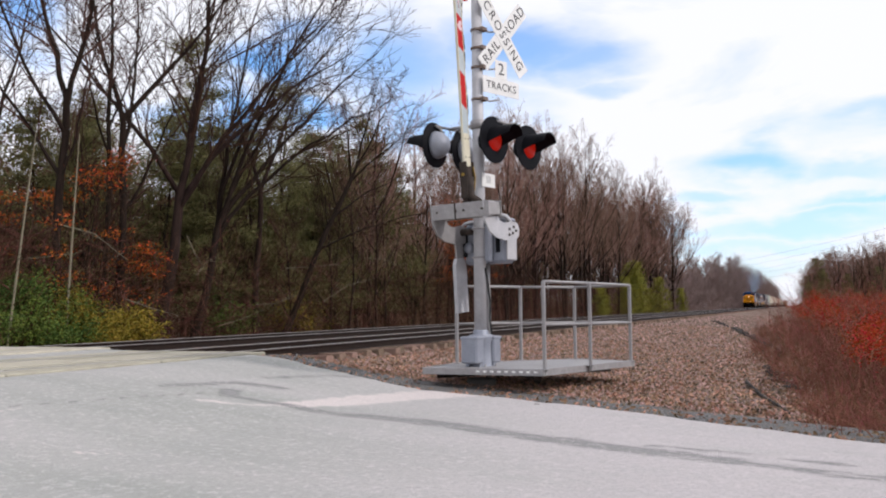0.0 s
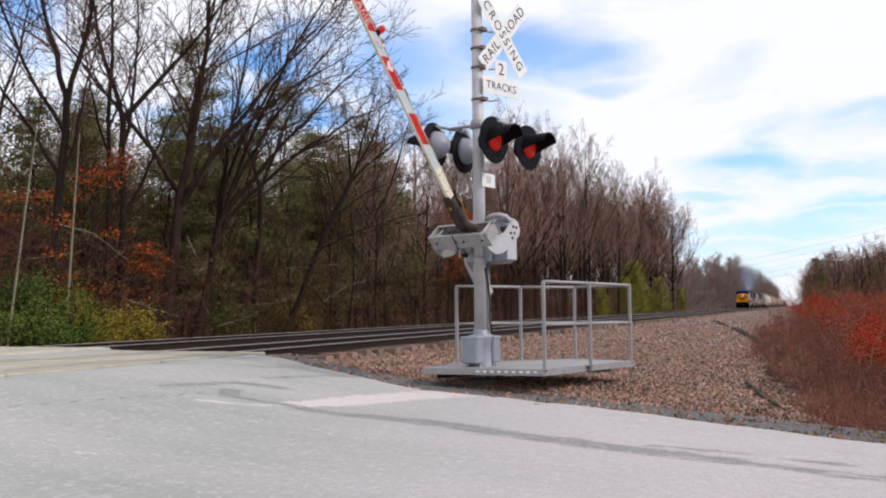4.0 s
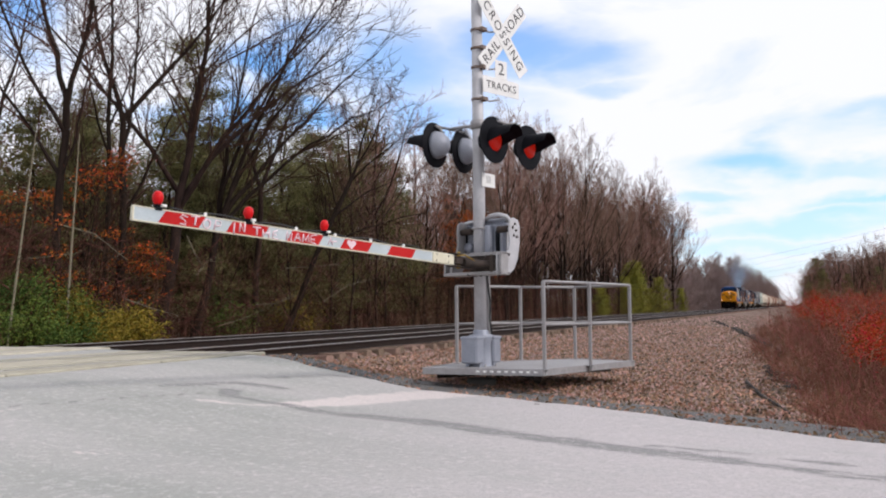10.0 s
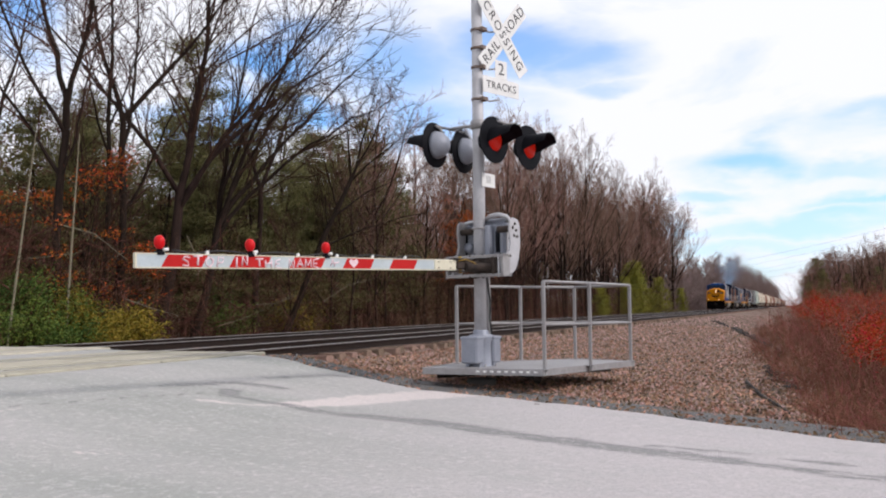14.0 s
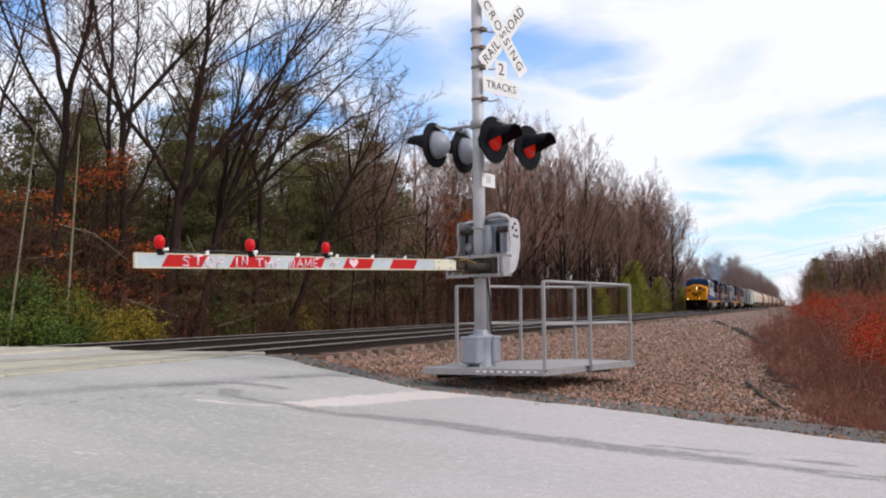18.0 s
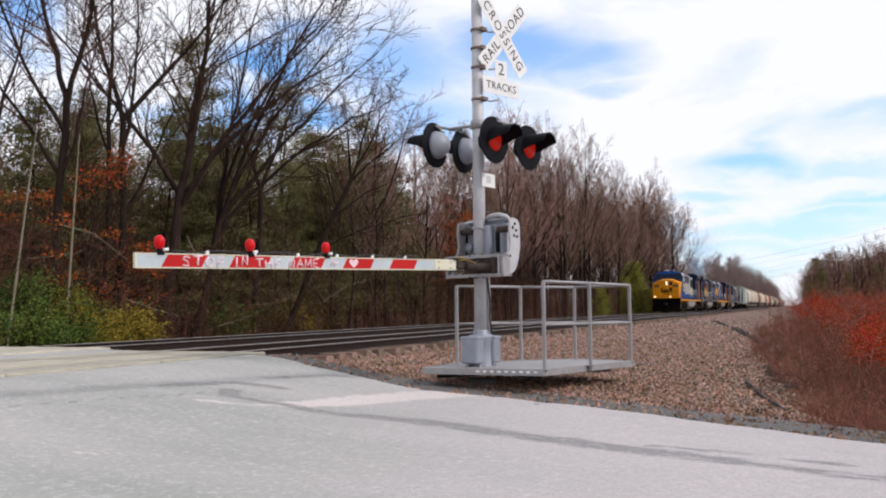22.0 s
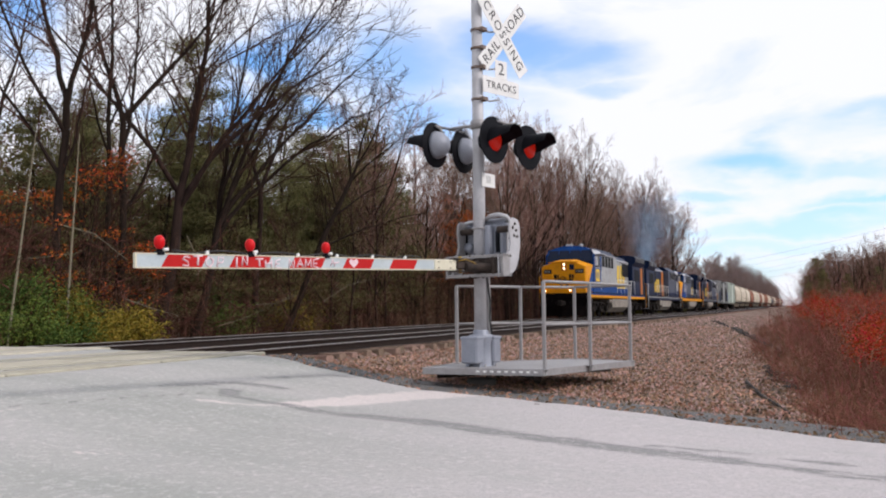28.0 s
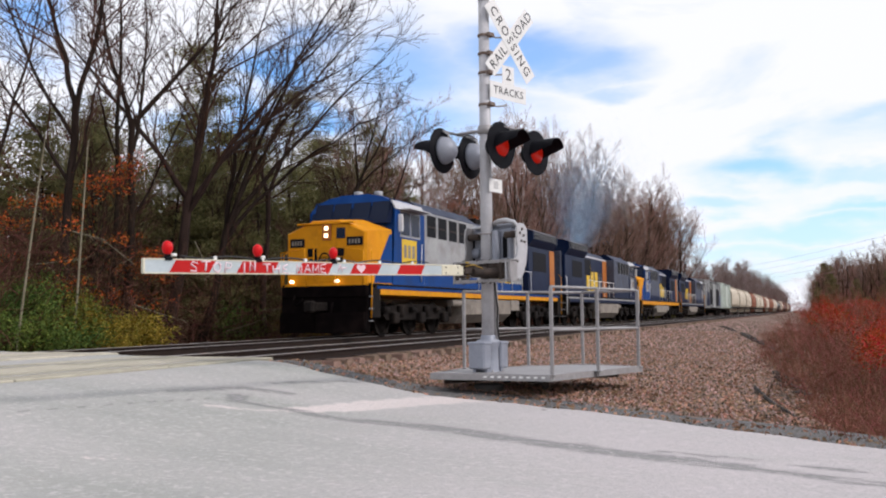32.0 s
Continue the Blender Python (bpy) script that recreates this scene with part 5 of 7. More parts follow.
# trees across the open ground, beyond the brush
for k in range(110):
    x, y = rnd.uniform(0.6, 20), rnd.uniform(134, 190)
    planted(rnd.choice(slim), x, y, rnd.uniform(0.60, 0.74) * float(np.interp(x, (0.6, 3, 10, 19), (0.66, 1.0, 1.0, 1.12))), rnd.uniform(0, 360))
for x, y, size in ((2.4, 142, 0.72), (3.3, 150, 0.58), (9.8, 156, 0.62), (1.2, 132, 0.40), (2.2, 126, 0.34), (4.2, 124, 0.30), (5.6, 126, 0.34), (7.2, 125, 0.30), (8.8, 127, 0.34), (10.5, 138, 0.58), (13, 140, 0.60), (10.4, 122, 0.30), (12, 122, 0.34), (15.5, 150, 0.66), (2.4, 150, 0.46), (6.5, 140, 0.52), (15, 126, 0.36)):
    planted(rnd.choice(fullpines), x, y, size, rnd.uniform(0, 360))
for ob in models:
    for child in list(ob.children_recursive):
        bpy.data.objects.remove(child)
    bpy.data.objects.remove(ob)


def twig_mass(name, label, material, spots, rng, length, thick, up=0.7, category="undergrowth"):
    """Countless thin sticks as one body of undergrowth."""
    s = Shape()
    for x, y, z in spots:
        d = Vector((rng.gauss(0, 1), rng.gauss(0, 1), rng.gauss(up, 0.6))).normalized()
        k = length * rng.uniform(0.5, 1.4)
        p = Vector((x, y, z))
        bow = Vector((rng.gauss(0, 0.12), rng.gauss(0, 0.12), 0)) * k
        limb(s, [p, p + d * k * 0.5 + bow, p + d * k], [thick, thick * 0.7, thick * 0.3], 3)
    return tagged(part(name, s, material), label, category, kind="stuff")


rng = random.Random(77)
spots = []
for k in range(15000):
    y = 14 + 120 * rng.random() ** 1.7
    x = -17.0 - 9 * rng.random() ** 1.5
    spots.append((x, y, ground_z(x, y) + rng.random() ** 1.5 * 3.4))
twig_mass("undergrowth", "tangled brown leafless undergrowth along the wood's edge", THICKET, spots, rng, 1.3, 0.011)
spots = []
for k in range(22000):
    y = 12 + 150 * rng.random() ** 1.5
    x = -30 - 26 * rng.random()
    spots.append((x, y, ground_z(x, y) + rng.random() ** 1.1 * 10.0))
twig_mass("deep_woods", "dense brown interior of the leafless wood", THICKET, spots, rng, 2.6, 0.035)
s = Shape()
for k in range(3000):
    y = 14 + 110 * rng.random() ** 1.4
    x = -24 - 30 * rng.random()
    spray(s, rng, Vector((x, y, ground_z(x, y) + 0.5 + 9.6 * rng.random())), 1.1, 34, 0.10)
tagged(part("deep_pines", s, NEEDLE), "dark evergreen foliage deep in the wood", "foliage", kind="stuff")

s = Shape()
for k in range(4200):
    y = 5 + 190 * rng.random()
    x = -56 - 10 * rng.random()
    spray(s, rng, Vector((x, y, ground_z(x, y) + 10.5 * rng.random() ** 1.3)), 2.2, 12, 0.55)
tagged(part("wood_interior", s, THICKET), "dim brown depths of the wood", "woods", kind="stuff")

# far woods on both sides of the line, too distant to count
s = Shape()
for k in range(520):
    left = k < 330
    y = 150 + 750 * rng.random() ** 1.5 if left else 145 + 160 * rng.random()
    x = -19 - 22 * rng.random() ** 1.5 if left else 2.4 + 33 * rng.random()
    z, h = GRADE * y - 0.7, rng.uniform(0.82, 1.05) * float(np.interp(y, (150, 225, 262, 330, 450, 900), (8, 10, 17, 19, 20, 20))) if left else rng.uniform(9.0, 11.2)
    limb(s, [Vector((x, y, z)), Vector((x + rng.gauss(0, 0.3), y, z + h * 0.5)), Vector((x + rng.gauss(0, 0.6), y, z + h))], [0.16, 0.1, 0.03], 4)
    for j in range(64):
        f = rng.uniform(0.06, 0.92)
        a = rng.uniform(0, 6.28)
        k2 = h * 0.32 * (1.12 - f) * rng.uniform(0.5, 1.2)
        p = Vector((x, y, z + h * f))
        q = p + Vector((math.cos(a) * k2, math.sin(a) * k2, k2 * 0.9))
        limb(s, [p, q], [0.07, 0.02], 3)
        for _ in range(2):
            q2 = p.lerp(q, rng.uniform(0.4, 1)) + Vector((rng.gauss(0, 0.6), rng.gauss(0, 0.6), rng.uniform(0.2, 1.0)))
            limb(s, [p.lerp(q, 0.4), q2], [0.045, 0.015], 3)
tagged(part("far_woods", s, FARTWIG), "distant leafless woods along the railway, paled for haze", "woods", kind="stuff")
spots = []
for k in range(3600):
    y = 120 + 220 * rng.random() ** 1.4
    x = -17.5 - 14 * rng.random() ** 1.4
    spots.append((x, y, GRADE * y - 0.7 + 4.5 * rng.random() ** 1.4))
twig_mass("far_undergrowth", "brown scrub along the distant wood's edge, paled for haze", FARTWIG, spots, rng, 2.0, 0.05)

# ---- bushes, brush and litter near the crossing ----
def leafy_bush(x, y, reach, height, leaf, label, seed, count=260, size=0.055):
    rng = random.Random(seed)
    wood, green = Shape(), Shape()
    for k in range(26):
        a, f = rng.uniform(0, 6.28), rng.random() ** 0.6
        tip = Vector((math.cos(a) * reach * f, math.sin(a) * reach * f, height * (1 - 0.55 * f * f) * rng.uniform(0.7, 1.05)))
        mid = tip * 0.5 + Vector((rng.gauss(0, 0.12), rng.gauss(0, 0.12), 0.15))
        limb(wood, [Vector((0, 0, -0.1)), mid, tip], [0.022, 0.014, 0.005], 4)
        for q in (0.45, 0.62, 0.78, 0.9, 1.0):
            c = mid.lerp(tip, q * 2 - 1) if q > 0.5 else mid * (q * 2)
            spray(green, rng, c, 0.42, count // 26, size)
    ob = thing("bush", label, "bush", pose(x, y, ground_z(x, y)))
    part("stalk", wood, TWIG, ob)
    part("foliage", green, leaf, ob)
    return ob


def oak_sapling(x, y, height, seed, label="sapling still holding rusty orange oak leaves", leafy=0.0):
    rng = random.Random(seed)
    wood, leaves = Shape(), Shape()
    twigs = Shape()
    grow(wood, twigs, rng, Vector((0, 0, -0.2)), Vector((0, 0, 1)), height, 0.045, 0, 3, dict(count=(9, 4, 3), angle=(35, 75), shrink=(0.42, 0.5, 0.5), low=0.35, lift=0.5))
    tops = [Vector(v) for v in twigs.v[::9]]
    for c in tops:
        if c.z > height * 0.30 and rng.random() < 0.10 * (1.5 if noise.noise((c.x * 0.9, c.z * 1.3, seed)) > 0.12 else 0.05) + leafy:
            spray(leaves, rng, c, 0.48, 60, 0.045, 0.4)
    ob = thing("oak_sapling", label, "tree", pose(x, y, ground_z(x, y)))
    wood.add(twigs.v, twigs.f, True)
    part("trunk", wood, TWIG, ob)
    part("foliage", leaves, OAKLEAF, ob)
    return ob


leafy_bush(-17.6, 15.4, 1.9, 2.3, BUSHLEAF, "dark green leafy bush beside the track", 1, 3000, 0.042)
leafy_bush(-17.2, 17.4, 1.5, 2.2, YELLOWLEAF, "yellow-green bush with thinning leaves beside the track", 2, 2000, 0.042)
leafy_bush(-17.8, 16.6, 1.6, 2.6, BUSHLEAF, "dark green leafy bush beside the track", 3, 2200, 0.042)
leafy_bush(-17.0, 18.7, 1.1, 1.6, YELLOWLEAF, "yellow-green bush with thinning leaves beside the track", 4, 900)
leafy_bush(-19.5, 31.5, 1.3, 2.6, YELLOWLEAF, "sparse yellow-green shrub under the trees", 5, 420)
leafy_bush(-19.0, 26.5, 1.2, 2.2, BUSHLEAF, "sparse green shrub under the trees", 6, 420)
for k, (x, y, h) in enumerate(((-18.3, 18.7, 5.4), (-19.5, 19.9, 5.2), (-18.3, 16.4, 3.9), (-18.4, 19.6, 3.4), (-20.2, 17.0, 4.5), (-18.3, 21.4, 2.8))):
    oak_sapling(x, y, h, 60 + k)
oak_sapling(-17.9, 46.6, 7.6, 71, leafy=0.14)
oak_sapling(-18.2, 48.6, 7.4, 72, leafy=0.14)
for k, (x0, y0, x1, y1, h) in enumerate(((-16.9, 14.7, -16.9, 15.45, 5.9), (-16.9, 16.45, -16.9, 16.8, 6.0))):
    pole = Shape()
    z = ground_z(x0, y0)
    limb(pole, [Vector((x0, y0, z - 0.1)), Vector(((x0 + x1) / 2, (y0 + y1) / 2, z + h * 0.5)), Vector((x1, y1, z + h))], [0.034, 0.028, 0.012], 7)
    tagged(part("dead_sapling", pole, PALEBARK), "pale dead sapling leaning at the wood's edge", "tree")

# pale dead limbs caught among the trunks
rng = random.Random(88)
for k, (x, y, z, turn, long_) in enumerate(((-17.6, 16.6, 2.9, 8, 1.3), (-17.7, 18.2, 3.4, -28, 2.0), (-17.8, 22.6, 3.4, -62, 1.1), (-17.9, 23.4, 3.0, 40, 1.0), (-18.0, 30.2, 3.2, 5, 2.2), (-18.0, 27.5, 1.9, 12, 1.8),
                                            (-17.8, 20.6, 1.6, -18, 1.7), (-18.2, 33.5, 2.3, 24, 2.4), (-18.0, 36.8, 3.6, -14, 2.2), (-18.0, 25.4, 1.2, 20, 1.6))):
    bough = Shape()
    a = radians(turn)
    d = Vector((0.7 * math.cos(a), 0.7 * math.cos(a), math.sin(a))).normalized()
    p = Vector((x, y, ground_z(x, y) + z))
    bend_ = Vector((0, 0, rng.uniform(-0.12, 0.16))) * long_
    limb(bough, [p - d * long_ * 0.5, p + bend_, p + d * long_ * 0.5], [0.022, 0.016, 0.007], 5)
    for _ in range(5):
        q = p + d * long_ * rng.uniform(-0.4, 0.45) + bend_ * 0.6
        limb(bough, [q, q + (d * 0.6 + Vector((rng.gauss(0, 0.4), rng.gauss(0, 0.4), rng.gauss(0, 0.5)))) * long_ * 0.28], [0.009, 0.004], 3)
    tagged(part("dead_limb", bough, PALEBARK), "pale dead limb caught among dark trunks", "branch")

# brush on the low ground beside the bank
rng = random.Random(9)
stems, leaves, grass, canes = Shape(), Shape(), Shape(), Shape()
for k in range(9000):
    y = 8.0 + 34 * rng.random() ** 1.6
    edge = 0.12 - 0.040 * (y - 9.5)
    edge += -0.65 * min(max((y - 12) / 8, 0), 1) + 0.55 * noise.noise((y * 0.9, 2.0, 5)) + 0.2 * noise.noise((y * 2.7, 2.0, 9))
    x = edge + (9 + 0.35 * y) * rng.random() ** 1.6
    if y < road_edge(x) + 0.35:
        continue
    near = min((x - edge) / 1.7, 1)
    tall = 0.85 + 0.42 * min(max((y - 10.5) / 4, 0), 1) * min(max((x - edge) / 2.5, 0), 1) + 0.75 * min(max((y - 13) / 9, 0), 1) * min(max((x - edge) / 2.2, 0), 1)
    h = (0.32 + 0.86 * near) * tall * rng.uniform(0.35, 1.25) + 0.6 * near * noise.noise((x * 0.8, y * 0.8, 3))
    p = Vector((x, y, ground_z(x, y) - 0.03))
    sway = noise.noise((x * 0.6, y * 0.6, 21)) * 0.5
    lean = Vector((rng.gauss(sway, 0.30), rng.gauss(0, 0.28), 1)) * h
    s = grass if (near < 0.6 and rng.random() < 0.7) or rng.random() < 0.22 else stems
    droop = Vector((rng.gauss(0, 0.24), rng.gauss(0, 0.24), -0.10 * rng.random())) * h
    limb(s, [p, p + lean * 0.4, p + lean * 0.75 + droop * 0.3, p + lean + droop], [0.006, 0.005, 0.004, 0.0018], 3)
    if s is stems:
        for _ in range(4):
            q = p + lean * rng.uniform(0.25, 0.9) + droop * 0.3
            limb(stems, [q, q + Vector((rng.gauss(0, 0.22), rng.gauss(0, 0.22), rng.uniform(-0.02, 0.30)))], [0.0035, 0.0014], 3)
tagged(part("brush", stems, STEM), "tangle of dry reddish-brown brush stems beside the bank", "brush", kind="stuff")
tagged(part("dead_grass", grass, DEADGRASS), "dry tawny grass and weeds at the bank's foot", "grass", kind="stuff")
heads = []
while len(heads) < 210:
    y = 12.4 + 27 * rng.random() ** 1.5
    x = 0.62 - 0.035 * (y - 13) + (2.4 + 0.2 * y) * rng.random()
    hump = noise.noise((x * 1.1, y * 0.30, 11))
    if hump > 0.02 + 0.10 * rng.random():
        heads.append((x, y, GRADE * y + 0.02 + 0.52 * hump + 0.028 * (y - 13) - 0.30 * rng.random() ** 2 + rng.gauss(0, 0.07)))
for x, y, z in heads:
    for _ in range(20):
        c = Vector((x + rng.gauss(0, 0.20), y + rng.gauss(0, 0.26), z + rng.gauss(0, 0.11)))
        spray(leaves, rng, c, 0.15, 44, 0.021)
    for _ in range(7):
        a = Vector((x + rng.gauss(0, 0.35), y + rng.gauss(0, 0.35), z - rng.uniform(0.2, 0.6)))
        b = Vector((x + rng.gauss(0, 0.30), y + rng.gauss(0, 0.30), z + rng.uniform(0.0, 0.16)))
        limb(canes, [a, a.lerp(b, 0.5) + Vector((rng.gauss(0, 0.12), rng.gauss(0, 0.12), 0.10)), b, b + Vector((rng.gauss(0, 0.22), rng.gauss(0, 0.22), -rng.uniform(0.05, 0.3)))], [0.006, 0.005, 0.004, 0.002], 3)
tagged(part("bramble_canes", canes, DEADGRASS), "arching straw-coloured canes through the brush", "brush", kind="stuff")
tagged(part("bramble_leaves", leaves, REDLEAF), "bright rusty red leaves on the brush", "brush", kind="stuff")

# stones and fallen leaves on the bank and beside the rails
rng = random.Random(19)


def stones(name, label, count, pick, size, material, category="stones", flat=1.0):
    s = Shape()
    for _ in range(count):
        x, y, z = pick()
        k = size * rng.uniform(0.5, 1.35)
        r = [k * rng.uniform(0.6, 1.2) for _ in range(6)]
        a = rng.uniform(0, 6.28)
        c, n_ = math.cos(a), math.sin(a)
        n = len(s.v)
        for vx, vy, vz in ((r[0], 0, 0), (0, r[1], 0), (-r[2], 0, 0), (0, -r[3], 0), (0.2 * k, 0.1 * k, r[4] * flat), (0, 0, -r[5] * flat)):
            s.v.append((x + vx * c - vy * n_, y + vx * n_ + vy * c, z + vz))
        s.f += [(n, n + 1, n + 4), (n + 1, n + 2, n + 4), (n + 2, n + 3, n + 4), (n + 3, n, n + 4), (n + 1, n, n + 5), (n + 2, n + 1, n + 5), (n + 3, n + 2, n + 5), (n, n + 3, n + 5)]
        s.smooth += [False] * 8
    return tagged(part(name, s, material), label, category, kind="stuff")


def bed_z(x, y):
    return float(np.interp(x, BED_X, BED_Z)) + GRADE * y + 0.014 * noise.noise((x * 1.9, y * 1.9, 0)) + 0.016


def on_bank():
    while True:
        y = 8.8 + 34 * rng.random() ** 2.2
        x = -7.9 + 8.25 * rng.random()
        if y > road_edge(x) + (0.45 if x < -6 else 0.68 + 0.12 * noise.noise((x * 2, 3, 0))):
            return x, y, bed_z(x, y) if x < -0.6 else ground_z(x, y) + 0.01


def by_rails():
    while True:
        x = rng.uniform(-15.6, -8.0)
        y = 10.5 + 45 * rng.random() ** 1.8
        if y > road_edge(x) + 0.2:
            return x, y, bed_z(x, y) - 0.005


stones("bank_stones", "loose brown ballast stones strewn over the bank", 56000, on_bank, 0.023, STONE)
stones("track_stones", "loose brown ballast stones between the ties", 9000, by_rails, 0.030, TRACKSTONE)


def far_bank():
    y = 24 + 60 * rng.random() ** 1.3
    x = -7.5 + 7.0 * rng.random()
    return x, y, bed_z(x, y)


stones("far_bank_stones", "loose brown ballast along the track shoulder", 14000, far_bank, 0.05, STONE)
s = Shape()
for _ in range(19000):
    x, y, z = on_bank()
    spray(s, rng, Vector((x, y, z + 0.028)), 0.02, 1, 0.031, 0.2)
tagged(part("fallen_leaves", s, LEAFBITS), "dry tan leaves scattered over the stones", "leaves", kind="stuff")


def on_shoulder():
    x = -7.4 + 12 * rng.random()
    y = road_edge(x) + rng.uniform(-0.15, 0.6)
    return x, y, max(ground_z(x, y), road_z(x, y) - 0.06) + 0.02


stones("shoulder_grit", "small grey grit along the road edge", 12000, on_shoulder, 0.027, GRITSTONE)

SOIL = [(-4.98, 55.4, -2.72, 40.1, 14), (-2.72, 40.1, -1.58, 31.2, 30), (-1.58, 31.2, -0.81, 24.7, 34), (-0.74, 17.2, -0.18, 14.2, 12)]
BRANCH = [(-0.75, 13.19), (-0.49, 11.86), (-0.31, 11.1), (-0.15, 10.49)]

s = Shape()
for _ in range(800):
    x, y, z = on_shoulder()
    spray(s, rng, Vector((x, y, z + 0.03)), 0.02, 1, 0.04, 0.2)
tagged(part("fallen_leaves", s, LEAFBITS), "dry leaves blown onto the gritty road edge", "leaves", kind="stuff")

# eroded soil along the bank's crest, and a fallen branch
rng = random.Random(33)
for x0, y0, x1, y1, n in SOIL:
    s = Shape()
    for k in range(n):
        f = (k + rng.random()) / n
        x, y = x0 + (x1 - x0) * f + rng.gauss(0, 0.06), y0 + (y1 - y0) * f + rng.gauss(0, 0.12)
        r = rng.uniform(0.06, 0.17)
        z = max(ground_z(x, y), bed_z(x, y) if x < -0.6 else -9)
        s.lathe([(r * 0.7, -0.06), (r, 0.0), (r * 0.8, r * 0.5), (0.0, r * 0.7)], pose(x, y, z, rng.uniform(-20, 20), rng.uniform(-20, 20), 0), 7, False)
    tagged(part("eroded_soil", s, DIRTEDGE), "dark eroded clods along the edge of the bank", "soil", kind="stuff")
branch = Shape()
pts = [Vector((x, y, max(ground_z(x, y), bed_z(x, y) if x < -0.6 else -9) + 0.05)) for x, y in BRANCH]
limb(branch, pts, [0.030, 0.027, 0.018, 0.008], 7)
tagged(part("fallen_branch", branch, DIRTEDGE), "dark fallen branch lying on the bank", "branch")

# power cables over the open ground
CABLE_A, CABLE_B = (22.3, 138.0, 15.0), (-39.8, 275.0, 13.0)
cables = thing("power_line", "thin power cables strung high across the railway", "power line", pose(0, 0, 0))
for k in range(5):
    a, c = Vector((CABLE_A[0], CABLE_A[1], CABLE_A[2] - 0.9 * k)), Vector((CABLE_B[0], CABLE_B[1], CABLE_B[2] - 1.5 * k))
    pts = [a.lerp(c, f) - Vector((0, 0, (5.0 + 0.6 * (k % 3)) * f * (1 - f))) for f in np.linspace(-0.05, 1.3, 40)]
    part("cable", Shape().tube(pts, 0.016, 4, False), CABLE, cables)

# ---- train ----
FRONT, SPEED = 250.45, 7.15
TRAIN = []


def wheel_shape(r=0.52):
    """A wheelset turned about the x axis, centred on it."""
    turned = pose(0, 0, 0, 0, 90, 0)
    s = Shape()
    for side in (-1, 1):
        profile = [(0.10, -0.07), (0.16, -0.07), (0.17, -0.03), (r - 0.09, -0.03), (r - 0.08, -0.065), (r, -0.065), (r, 0.05), (r + 0.03, 0.052), (r + 0.03, 0.075), (r - 0.08, 0.075), (r - 0.09, 0.02), (0.17, 0.02), (0.10, 0.06)]
        s.lathe(profile, turned @ pose(0, 0, -side * 0.76, 0 if side < 0 else 180, 0, 0), 20, False)
    s.tube([(-0.8, 0, 0), (0.8, 0, 0)], 0.09, 8)
    return s


WHEEL_MESH = wheel_shape().mesh("wheelset")
WHEEL_MESH.materials.append(GRIME)
SMALLWHEEL_MESH = wheel_shape(0.45).mesh("wheelset")
SMALLWHEEL_MESH.materials.append(GRIME)


def loco_truck(owner, y):
    """A three-axle truck centred at y."""
    s = Shape()
    for x in (-1.16, 1.04):
        s.prism([(-2.55, 0.62), (-2.35, 0.48), (2.35, 0.48), (2.55, 0.62), (2.55, 0.86), (1.2, 0.98), (-1.2, 0.98), (-2.55, 0.86)], x, x + 0.12, "x", pose(0, y, 0))
    ob = part("truck_frame", s.box((-1.0, y - 0.3, 0.55), (1.0, y + 0.3, 0.95), None, 0.03), GRIME, owner, "grimy three-axle truck frame")
    for k in (-1.98, 0.0, 1.98):
        part("wheelset", WHEEL_MESH, None, owner, "", pose(0, y + k, 0.52))
        for x in (-1.26, 1.26):
            part("journal_box", Shape().box((x - 0.1, y + k - 0.2, 0.36), (x + 0.1, y + k + 0.2, 0.72), None, 0.04), GRIME, ob)
            part("spring", Shape().tube([(x, y + k + 0.42, 0.55), (x, y + k + 0.42, 0.92)], 0.10, 8), GRIME, ob)
        part("brake_cylinder", Shape().tube([(1.22, y + k - 0.75, 0.80), (1.22, y + k - 0.40, 0.80)], 0.09, 8), GRIME, ob)
    return ob


def bars(owner, x, y, z, columns, wide, tall, material, label, side=1):
    """A large sign of plain upright shapes on a side wall."""
    for k in range(columns):
        a = y + k * wide * 1.12
        part("logo_shape", Shape().prism([(a, z), (a + wide * 0.8, z), (a + wide * 0.95, z + tall), (a + wide * 0.15, z + tall)], x, x + 0.006 * side, "x"), material, owner, label)


